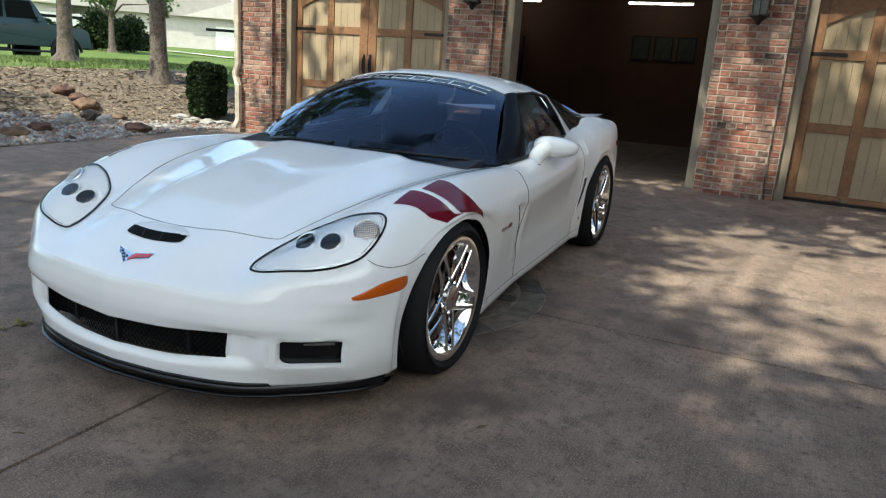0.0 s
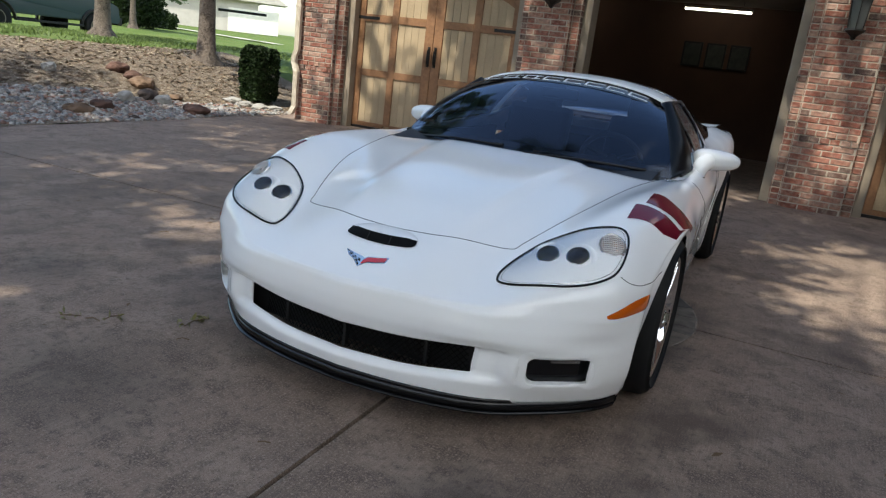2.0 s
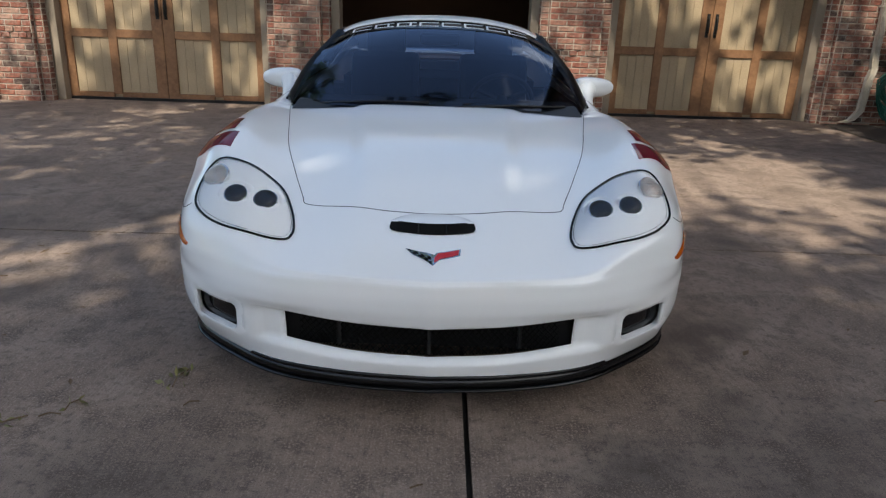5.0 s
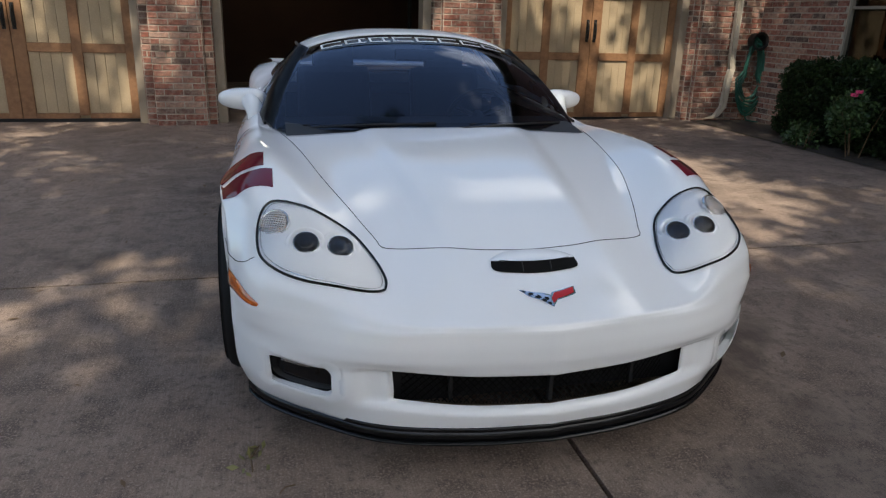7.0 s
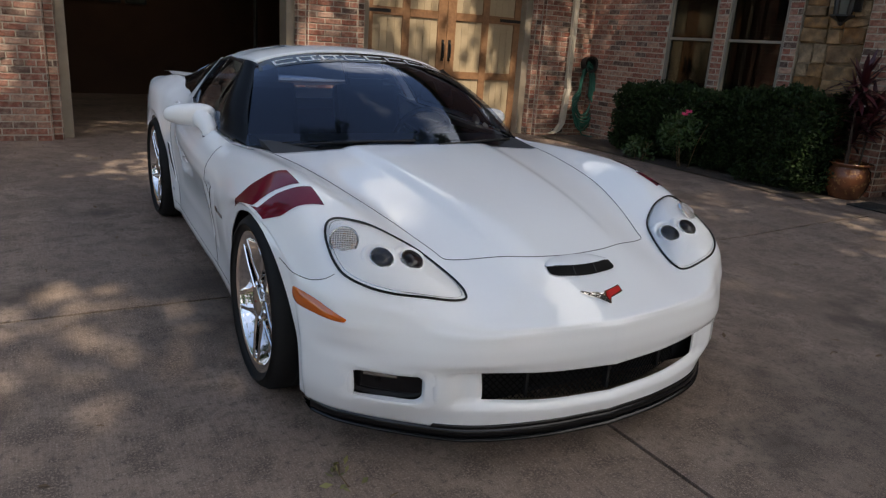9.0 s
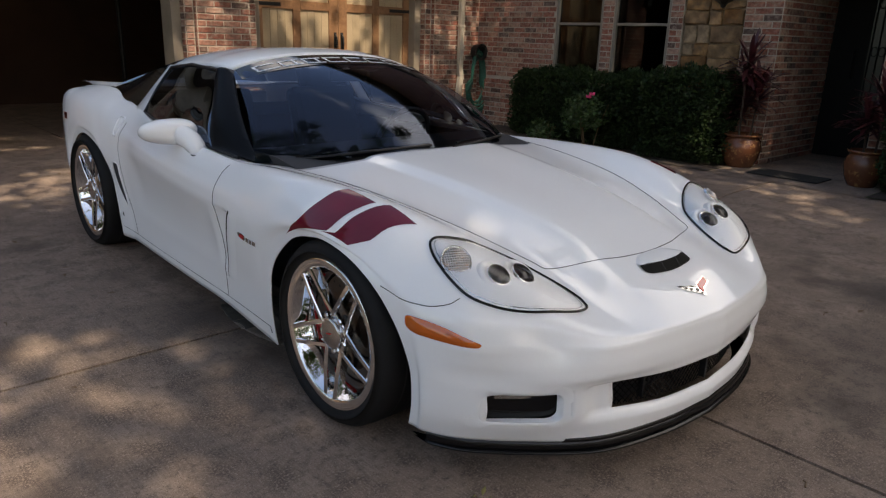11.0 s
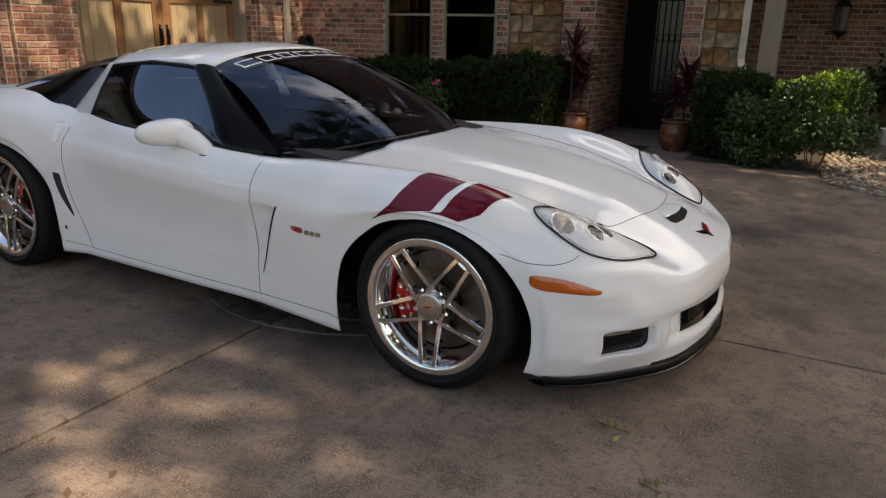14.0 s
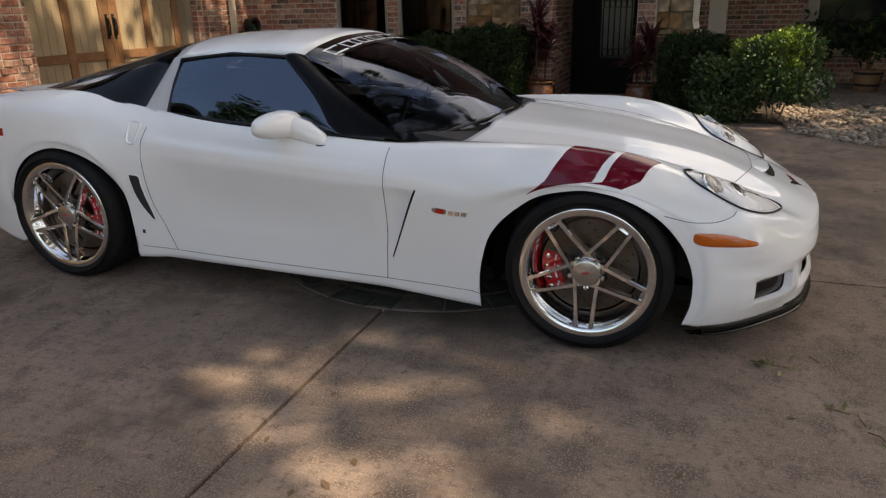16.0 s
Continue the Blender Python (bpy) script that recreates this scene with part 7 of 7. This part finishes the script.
for x in (-.45, -3.15):
    tl = empty("tube_light", pose(x, 10.6, 2.44), "lit white tube light hung from the garage ceiling", "tube light", "tube lights")
    part("housing", box(-.56, .56, -.06, .06, .03, .07, .006), M_CEILING, tl)
    part("tube", tube([(-.54, 0, .012), (.54, 0, .012)], .018, 10), M_TUBE, tl)
    for a in (-.4, .4):
        part("chain", tube([(a, 0, .07), (a, 0, .18)], .004, 5), M_IRON, tl)
shelf = empty("storage_shelf", pose(-3.9, 11.05, .06), "dim metal storage shelf against the garage wall", "shelf")
for z in (.3, .9, 1.5):
    part("board", box(-.8, .8, -.25, .25, z, z + .03, .004), M_IRON, shelf)
for x in (-.78, .78):
    for y in (-.23, .23):
        part("post", box(x - .02, x + .02, y - .02, y + .02, 0, 1.8), M_IRON, shelf)
lampstand = empty("patio_heater", pose(1.3, 8.6, .06), "dark slim stand at the back of the garage", "stand")
part("pole", tube([(0, 0, 0.05), (0, 0, 2.0)], .03, 10), M_IRON, lampstand)
part("foot", lathe([(.22, 0), (.22, .04), (.05, .10), (.0001, .12)], 24), M_IRON, lampstand)


# ---- trees ----
def tree(name, x, y, r, h, crowns, leaves, size, label, seed, lean=(0, 0)):
    """A tapered trunk with flared roots, limbs to each crown clump, and many small leaves; crowns: (x, y, z, radius)."""
    g = random.Random(seed)
    z0 = ground_z(x, y)
    t = empty(name, pose(x, y, z0 - .05), label, "tree")
    bm = bmesh.new()
    steps = 14
    rings = []
    for k in range(9):
        f = k / 8
        flare = 1 + .85 * math.exp(-f * h / .28)
        ring = []
        for q in range(steps):
            a = 2 * math.pi * q / steps
            rr = r * (1 - .35 * f) * (1 + (flare - 1) * (1 + .5 * math.sin(a * 4 + seed)))
            rr *= 1 + .06 * math.sin(a * 5 + f * 3)
            ring.append(bm.verts.new((lean[0] * f * h + rr * math.cos(a), lean[1] * f * h + rr * math.sin(a), f ** 1.5 * h)))
        if rings:
            for q in range(steps):
                bm.faces.new((rings[-1][q], rings[-1][(q + 1) % steps], ring[(q + 1) % steps], ring[q]))
        rings.append(ring)
    part("trunk", bm, M_BARK, t, "rough grey-brown trunk", smooth=True)
    bm = bmesh.new()
    pts = []
    total = sum(c[3] ** 2 for c in crowns)
    for cx, cy, cz, cr in crowns:
        a = Vector((lean[0] * h, lean[1] * h, h * .93))
        b = Vector((cx, cy, cz))
        mid = (a + b) / 2 + Vector((g.gauss(0, .3), g.gauss(0, .3), .25))
        add_tube(bm, [a, mid, b], [r * .42, r * .25, r * .08], 6)
        subs = []
        for _ in range(max(6, int(9 * cr))):
            d = Vector((g.gauss(0, 1), g.gauss(0, 1), g.gauss(0, .7))).normalized()
            c2 = b + d * cr * g.uniform(.35, .95)
            subs.append((c2, g.uniform(.22, .42) * cr ** .5))
            add_tube(bm, [b, (b + c2) / 2 + Vector((0, 0, .08)), c2], [r * .08, r * .05, r * .015], 4)
        n = int(leaves * cr ** 2 / total)
        for _ in range(n):
            c2, sr = g.choice(subs)
            d = Vector((g.gauss(0, 1), g.gauss(0, 1), g.gauss(0, .8))).normalized()
            pts.append((c2 + d * sr * g.uniform(.3, 1.1), d))
    part("limb_frame", bm, M_BARK, t)
    mesh_part("crown", leaf_cloud(pts, size, g), M_LEAF_TREE, t)
    return t


def ring_crown(n, radius, z, cr, seed):
    g = random.Random(seed)
    out = [(g.uniform(-1, 1), g.uniform(-1, 1), z + 1.2, cr)]
    for k in range(n):
        a = 2 * math.pi * k / n + g.uniform(-.3, .3)
        rad = radius * g.uniform(.7, 1.1)
        out.append((rad * math.cos(a), rad * math.sin(a), z + g.uniform(-1, 1.2), cr * g.uniform(.75, 1.15)))
    return out


tree("oak_tree", -13.3, 8.7, .18, 5.0, ring_crown(7, 2.8, 6.6, 1.6, 1), 9000, .11, "oak with a rough grey trunk on the lawn", 41, (.02, .0))
tree("oak_tree", -8.4, 6.95, .155, 4.6, ring_crown(7, 2.6, 6.4, 1.6, 2), 9000, .11, "oak with a flared trunk rising from the mulch", 42, (.01, -.01))
tree("oak_tree", -25.3, 19.7, .15, 1.6, ring_crown(6, 1.7, 2.6, 1.1, 3), 6000, .11, "young oak on the far lawn", 43)
# shade trees over the drive: leaf clumps hang where the drive lies in shade, thinner where the sun comes through
def openness(x, y):
    """How much of the sun reaches the ground there, 0 to 1."""
    v = .03
    v += .54 * math.exp(-((x - 1.75) / 1.0) ** 4 - ((y - 2.55) / 1.75) ** 4)
    v += .20 * math.exp(-((x + 1.55) / .45) ** 2 - ((y - .40) / .70) ** 2)
    v += .17 * math.exp(-((x + 3.5) / 1.3) ** 2 - ((y - 3.6) / 1.9) ** 2)
    v += .07 * math.exp(-((x - 3.2) / .8) ** 2 - ((y - 1.8) / 1.5) ** 2)
    v += .42 * math.exp(-((y - 6.9) / 1.3) ** 2) * (.2 if -1.3 < x < 1.2 else 1 if x < 0 else .75)
    v += .75 * math.exp(-((x + 7.4) / 1.5) ** 2 - ((y - 5.4) / 2.2) ** 2)
    v += .95 * math.exp(-((x - 4.9) / .7) ** 2 - ((y + 1.2) / .8) ** 2) * (1 if x > 4.2 else .3)
    v += .9 * math.exp(-((x - 5.3) / .35) ** 2 - ((y + .9) / .9) ** 2)
    v *= .3 if 0 < x < 4.2 and y < .75 else 1
    v *= 1 - math.exp(-(x / 1.05) ** 6 - ((y - 1.1) / 2.7) ** 4)
    if x < -10:
        v = .75
    return v


g = random.Random(17)
spots = {0: [], 1: [], 2: []}
HOME = ((-2.0, -12.0), (6.5, -11.0), (-9.5, -10.0))
TOTAL = 1120
# single sun flecks on the drive: x, y, radius
FLECKS = ((-1.38, 1.14, .09), (-1.14, .18, .16), (-1.07, 3.91, .10), (-1.74, .62, .05), (-1.64, .25, .10), (-2.95, 2.15, .10))
tried = 0
while tried < TOTAL:
    x, y = g.uniform(-9.5, 7.5), g.uniform(-6.5, 8.5)
    if g.random() < .10:                                 # the densest part of the crowns
        x, y = g.uniform(-1.5, 1.5), g.uniform(-1.4, 3.6)
    elif g.random() < .05:
        x, y = g.uniform(.2, 3.0), g.uniform(-3.2, -.3)
    size = g.uniform(.30, .68)
    if g.random() < openness(x, y) * 1.9 or any((x - fx) ** 2 + (y - fy) ** 2 < (.8 * size + fr) ** 2 for fx, fy, fr in FLECKS):
        continue
    h = g.uniform(9.0, 13.5)
    tried += 1
    if y < -4.7 or x < -7.8:                             # left open, so that sunlit ground throws light on the car
        continue
    px, py = x + SUN_DIR.x * h / SUN_DIR.z, y + SUN_DIR.y * h / SUN_DIR.z
    k = min(range(3), key=lambda q: (HOME[q][0] - px) ** 2 + (HOME[q][1] - py) ** 2)
    spots[k].append((px - HOME[k][0], py - HOME[k][1], h, size))


def shade_tree(name, x, y, r, h, clumps, label, seed):
    g = random.Random(seed)
    t = empty(name, pose(x, y, -.05), label, "tree", "shade trees")
    part("trunk", tube([(0, 0, 0), (.05, 0, .4), (.1, .05, 2.5), (.1, .2, h)], [r * 1.6, r * 1.1, r, r * .8], 14), M_BARK, t, "rough oak trunk", smooth=True)
    bm = bmesh.new()
    pts = []
    mains = [Vector((3.2 * math.cos(a), 3.2 * math.sin(a) + 1.5, h + 2.5)) for a in np.linspace(0, 6.28, 8)[:-1]]
    for mpt in mains:
        add_tube(bm, [(.1, .2, h - .3), tuple(mpt * .5 + Vector((0, 0, h * .45))), tuple(mpt)], [r * .16, r * .11, r * .05], 6)
    for cx, cy, cz, cr in clumps:
        c = Vector((cx, cy, cz))
        a = min(mains, key=lambda q: (q - c).length)
        add_tube(bm, [a, (a + c) / 2 + Vector((0, 0, .15)), c], [.007, .005, .003], 3)
        for _ in range(int(230 * cr * cr) + 50):
            d = Vector((g.gauss(0, 1), g.gauss(0, 1), g.gauss(0, .6))).normalized()
            pts.append((c + d * cr * g.uniform(.2, 1.1), d))
    part("limb_frame", bm, M_BARK, t)
    mesh_part("crown", leaf_cloud(pts, .125, g), M_LEAF_TREE, t)


for k, (hx, hy) in enumerate(HOME):
    shade_tree("shade_oak", hx, hy, .34, 7.0, spots[k], "tall spreading oak that shades the drive", 50 + k)


# unseen leaf clumps added in the south, dark in the car's reflections
g = random.Random(23)
pts = []
for k in range(155):
    a = radians(g.uniform(125, 255))
    d = g.uniform(24, 34)
    c = Vector((d * math.sin(a), d * math.cos(a), g.uniform(.8, 6.5) if k < 110 else g.uniform(5.5, 11.5)))
    for _ in range(130):
        e = Vector((g.gauss(0, 1), g.gauss(0, 1), g.gauss(0, .8))).normalized()
        pts.append((c + e * g.uniform(.8, 2.2), e))
me = leaf_cloud(pts, .42, g)
me.materials.append(M_LEAF_TREE)
tagged(new("far_woods", me), "unseen line of leaf clumps, added for the car to mirror", "woods", kind="stuff")


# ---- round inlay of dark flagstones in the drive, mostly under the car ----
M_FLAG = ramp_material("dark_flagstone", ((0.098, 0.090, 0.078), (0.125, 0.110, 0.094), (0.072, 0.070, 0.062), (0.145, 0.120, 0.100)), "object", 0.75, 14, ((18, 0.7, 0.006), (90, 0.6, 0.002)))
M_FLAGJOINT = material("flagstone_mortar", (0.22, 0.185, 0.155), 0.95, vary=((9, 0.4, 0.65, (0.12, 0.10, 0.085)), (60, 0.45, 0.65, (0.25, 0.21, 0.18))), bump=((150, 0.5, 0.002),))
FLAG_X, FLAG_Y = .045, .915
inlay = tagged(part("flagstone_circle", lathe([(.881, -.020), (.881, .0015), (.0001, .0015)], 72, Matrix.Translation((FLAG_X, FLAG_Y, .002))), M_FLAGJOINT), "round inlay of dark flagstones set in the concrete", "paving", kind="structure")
g = random.Random(31)


def flag(outline):
    """One split slab: its outline drawn in from the joint, with worn edges."""
    c = sum(outline, Vector((0, 0))) / len(outline)
    bm = bmesh.new()
    rings = []
    for draw, z in ((.004, .002), (.0055, .0050), (.011, .0065)):
        rings.append([bm.verts.new((FLAG_X + q.x, FLAG_Y + q.y, z)) for q in (p + (c - p).normalized() * draw for p in outline)])
    for low, high in zip(rings, rings[1:]):
        for k in range(len(low)):
            n = (k + 1) % len(low)
            bm.faces.new((low[k], low[n], high[n], high[k]))
    bm.faces.new(rings[-1])
    bmesh.ops.recalc_face_normals(bm, faces=bm.faces[:])
    part("flagstone", bm, M_FLAG, inlay)


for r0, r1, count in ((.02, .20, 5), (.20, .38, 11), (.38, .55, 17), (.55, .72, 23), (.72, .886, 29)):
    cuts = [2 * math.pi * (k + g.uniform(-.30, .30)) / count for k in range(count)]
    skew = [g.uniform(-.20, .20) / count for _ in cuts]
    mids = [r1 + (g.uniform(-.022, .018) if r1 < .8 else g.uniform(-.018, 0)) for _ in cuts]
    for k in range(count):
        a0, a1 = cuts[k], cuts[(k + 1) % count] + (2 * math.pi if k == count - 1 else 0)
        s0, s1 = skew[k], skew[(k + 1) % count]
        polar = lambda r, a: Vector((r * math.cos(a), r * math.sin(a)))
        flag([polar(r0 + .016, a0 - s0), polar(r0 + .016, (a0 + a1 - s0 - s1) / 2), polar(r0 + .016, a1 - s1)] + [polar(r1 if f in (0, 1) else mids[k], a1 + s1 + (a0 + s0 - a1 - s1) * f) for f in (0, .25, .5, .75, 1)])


# ---- far side: vehicle, houses, shrubs ----
suv = empty("off_road_wagon", pose(-18.2, 10.2, ground_z(-18.2, 10.2) - .12, 0, 0, 92), "slate blue boxy four-door off-road wagon parked beyond the trees", "car")
prof = [(-2.30, .55), (-2.32, 1.02), (-2.28, 1.08), (-2.15, 1.78), (-2.05, 1.83), (.35, 1.83), (.50, 1.78), (.95, 1.15), (2.05, 1.10), (2.25, 1.02), (2.30, .70), (2.28, .55)]
bm = bmesh.new()
add_prism(bm, prof, -.92, .92)
for v in bm.verts:
    if v.co.z > 1.2:
        v.co.y *= .90
bmesh.ops.bevel(bm, geom=bm.edges[:], offset=.03, segments=2, affect="EDGES")
suv_body = part("body", bm, M_SUVPAINT, suv, "slate blue paint")
for s in (-1, 1):
    for x0, x1, k in ((-2.02, -1.25, .04), (-1.18, -.38, .0), (-.30, .62, .22)):
        bm = bmesh.new()
        add_prism(bm, [(x0, 1.18), (x1, 1.18), (x1 - k, 1.72), (x0 + .03, 1.72)], s * .862, s * .905)
        part("window", bm, M_MESH, suv)
    for x in (-1.48, 1.45):
        m = Matrix.Translation((x, s * .86, .40)) @ Matrix.Rotation(radians(-90 * s), 4, "X")
        w = part("wheel", lathe([(.22, .10), (.34, .11), (.40, .07), (.405, -.12), (.25, -.14)], 32, m), M_RUBBER, suv, smooth=True)
        part("rim", lathe([(.22, .09), (.20, .112), (.16, .10), (.15, .06), (.05, .075), (.0001, .08)], 24, m), M_BLACK, w, smooth=True)
        part("rim_ring", lathe([(.215, .10), (.215, .115), (.195, .115), (.195, .10)], 24, m, True), M_WHITEFRAME, w)
        part("arch_flare", tube([(x + .48 * math.cos(a), s * .93, .42 + .44 * math.sin(a)) for a in np.linspace(0, math.pi, 13)], .045, 6), M_BLACK, suv)
    part("mirror", box(.62 - .06, .62 + .06, s * 1.0 - .08, s * 1.0 + .08, 1.20, 1.34, .02), M_SUVPAINT, suv)
    part("tail_lamp", box(-2.34, -2.28, s * .82 - .07, s * .82 + .07, .95, 1.2, .01), M_REDLENS, suv)
    part("door_handle", box(-.40, -.28, s * .925 - .02, s * .925 + .02, 1.05, 1.08, .006), M_BLACK, suv)
    part("side_step", box(-1.0, 1.0, s * .93 - .06, s * .93 + .06, .38, .44, .01), M_BLACK, suv)
part("bumper", box(-2.42, -2.28, -.85, .85, .55, .75, .02), M_BLACK, suv)
part("bumper", box(2.26, 2.42, -.85, .85, .50, .72, .02), M_BLACK, suv)
part("spare_wheel", lathe([(.22, -.10), (.38, -.08), (.38, .08), (.22, .10)], 28, Matrix.Translation((-2.42, 0, 1.0)) @ Matrix.Rotation(radians(90), 4, "Y")), M_RUBBER, suv)

M_HOUSEWALL = material("pale_house_wall", (.46, .43, .40), .85, vary=((1.5, .4, .7, (.40, .37, .34)),))
M_HOUSEDOOR = material("white_garage_door", (.74, .72, .68), .6, vary=((3, .4, .7, (.68, .66, .62)),))
M_HOUSEROOF = material("grey_far_roof", (.34, .31, .29), .9, vary=((2, .4, .7, (.28, .26, .24)),))


def far_house(name, x, y, rz, w, d, h, label):
    hs = empty(name, pose(x, y, ground_z(x, y) - .1, 0, 0, rz), label, "house")
    part("wall", box(-w / 2, w / 2, 0, d, 0, h), M_HOUSEWALL, hs)
    bm = bmesh.new()
    add_prism(bm, [(-w / 2 - .5, h), (w / 2 + .5, h), (w / 2 - 2.2, h + 2.6), (-w / 2 + 2.2, h + 2.6)], -.5, d + .5)
    part("roof", bm, M_HOUSEROOF, hs)
    bm = bmesh.new()
    add_prism(bm, [(w * .05 + 2.0, h + .01), (w * .05 + 2.0 + 2.0 + 6.4, h + .01), (w * .05 + 2.0 + 2.0 + 3.2, h + 1.9)], -.62, 3)
    part("gable", bm, M_HOUSEWALL, hs)
    gd = part("garage_door", box(w * .05 + 2.0 + 2.0 + .9, w * .05 + 2.0 + 2.0 + 5.6, -.05, .02, .05, 2.2, .01), M_HOUSEDOOR, hs)
    for k in range(4):
        part("door_light", box(w * .05 + 2.0 + 2.0 + 1.3 + 1.05 * k, w * .05 + 2.0 + 2.0 + 1.05 * k, -.06, -.045, 1.75, 2.0), M_GLASSPANE, gd)
    for k in (-.38, -.22):
        win = part("window", box(w * k - .5, w * k + .5, -.04, .03, .9, 2.2, .01), M_WHITEFRAME, hs)
        part("pane", box(w * k - .43, w * k + .43, -.05, -.035, .97, 2.13), M_GLASSPANE, win)
    return hs


far_house("far_house", -53.0, 46.5, 45, 17, 9, 2.9, "pale single-storey house with a white garage door across the lawn")
far_house("far_house", -60.0, 33.0, 58, 17, 9, 2.9, "grey brick house behind the parked wagon")
for n, (x, y, w, h) in enumerate(((-27.5, 21.8, 1.6, 1.5), (-28.6, 20.6, 1.0, 1.0), (-31.0, 23.4, .9, .9), (-29.2, 19.2, .9, .9), (-30.5, 26.0, .8, .7))):
    z = ground_z(x, y)
    bush("far_shrub", (x, y, z), (w, w, h), 6000, .10, M_LEAF_DARK, "clipped dark shrub in front of the far houses", random.Random(80 + n), 14)
path_m = material("pale_path", (.48, .45, .40), .9, vary=((4, .4, .7, (.40, .37, .33)),))
bm = bmesh.new()
prev = None
for k in range(20):
    f = k / 19
    x, y = -22 - 14 * f, 25.5 + 5.0 * f
    ring = [bm.verts.new((x, y - .5, ground_z(x, y - .5) + .03)), bm.verts.new((x, y + .5, ground_z(x, y + .5) + .03))]
    if prev:
        bm.faces.new((prev[0], prev[1], ring[1], ring[0]))
    prev = ring
tagged(part("far_path", bm, path_m), "pale concrete path across the far lawn", "path", kind="structure")
# ---- bricks and stones of the walls ----
for pier, (pname, px0, px1) in zip(piers, PIERS):
    a, b = PIER_STEP[pname]
    brick_face(pier, (px0 + a, FRONT), 0, px1 - px0 - a - b, 0.02, 2.4)
    if b:
        brick_face(pier, (px1 - b, FRONT), 90, STEP - .008, 0.02, 2.4)
        brick_face(pier, (px1 - b + .008, FRONT + STEP), 0, b - .008, 0.02, 2.4)
        brick_face(pier, (px1, FRONT + STEP), 90, 0.10, 0.02, 2.4)
    if a:
        brick_face(pier, (px0 + a, FRONT + STEP - .008), -90, STEP - .008, 0.02, 2.4)
        brick_face(pier, (px0, FRONT + STEP), 0, a - .008, 0.02, 2.4)
        brick_face(pier, (px0, FRONT + STEP + 0.10), -90, 0.10, 0.02, 2.4)
# faces that look west run towards -y
brick_face(east_bits[1], (EAST, 5.745), -90, 5.745 - 4.33, 0.75, 2.5, 160)
brick_face(east_bits[2], (EAST, 3.60), -90, 0.16, 0.75, 2.5, dentil=False)
brick_face(east_bits[3], (EAST, 2.68), -90, 0.16, 0.75, 2.5, dentil=False)
brick_face(wall_east, (EAST, 5.745), -90, 5.745 - 2.52, 0.05, 0.72, 0, dentil=False)
brick_face(jamb_wall, (ENTRY - 0.03, 1.827), -90, 1.827 - 1.44, 0.05, 2.5)
brick_face(jamb_wall, (ENTRY - 0.03, 1.44), 0, 1.4, 0.05, 2.5, 0, dentil=False)
brick_face(jamb_right, (ENTRY - 0.03, 0.445), -90, 0.21, 0.05, 2.5, dentil=False)
brick_face(porch_wall, (8.0, 1.9), -90, 5.2, 0.13, 2.4, 0, dentil=False)


def stone_face(parent, x, y_hi, y_lo, z0, z1, seed):
    """Rough stones of uneven size, split at random out of a wall that looks west."""
    g = random.Random(seed)
    todo, done = [(y_lo, y_hi, z0, z1)], []
    while todo:
        a, b, c, d = todo.pop()
        w, h = b - a, d - c
        if w < .40 and h < .26 and (g.random() < .55 or w * h < .035):
            done.append((a, b, c, d))
        elif h > w * .75:
            f = c + h * g.uniform(.32, .68)
            todo += [(a, b, c, f), (a, b, f, d)]
        else:
            f = a + w * g.uniform(.32, .68)
            todo += [(a, f, c, d), (f, b, c, d)]
    for a, b, c, d in done:
        w, h = b - a, d - c
        bm = bmesh.new()
        bmesh.ops.create_cube(bm, size=1)
        for v in bm.verts:
            v.co = Vector((v.co.x * .06, v.co.y * (w - .004), v.co.z * (h - .004)))
            v.co += Vector((0, g.uniform(-.014, .006) * (1 if v.co.y > 0 else -1), g.uniform(-.014, .006) * (1 if v.co.z > 0 else -1)))
        bmesh.ops.bevel(bm, geom=bm.edges[:], offset=min(.009, .15 * min(w, h)), segments=1, affect="EDGES")
        for v in bm.verts:
            v.co += Vector((g.uniform(-.014, .010), g.uniform(-.005, .005), g.uniform(-.005, .005)))
        ob = part("stone", bm, M_STONE, parent)
        ob.matrix_world = Matrix.Translation((x + g.uniform(-.008, .008), (a + b) / 2, (c + d) / 2))


stone_face(stone_wall, ENTRY, 2.515, 1.83, 0.05, 2.6, 1)
stone_face(stone_right, ENTRY, 0.225, -0.19, 0.05, 2.6, 2)

# ---- the house and the yard are drawn on a grid of their own: set it on the car's ----
PLOT = pose(0.056, 0.016, 0, 0, 0, -0.359) @ Matrix.Scale(1.0305, 4)
for ob in list(scene.objects):
    if ob.parent is None and ob.type in ("MESH", "EMPTY") and ob.name.split(".")[0] not in ("sports_car", "driveway", "oak_twig", "leaf_litter"):
        ob.matrix_world = PLOT @ ob.matrix_world
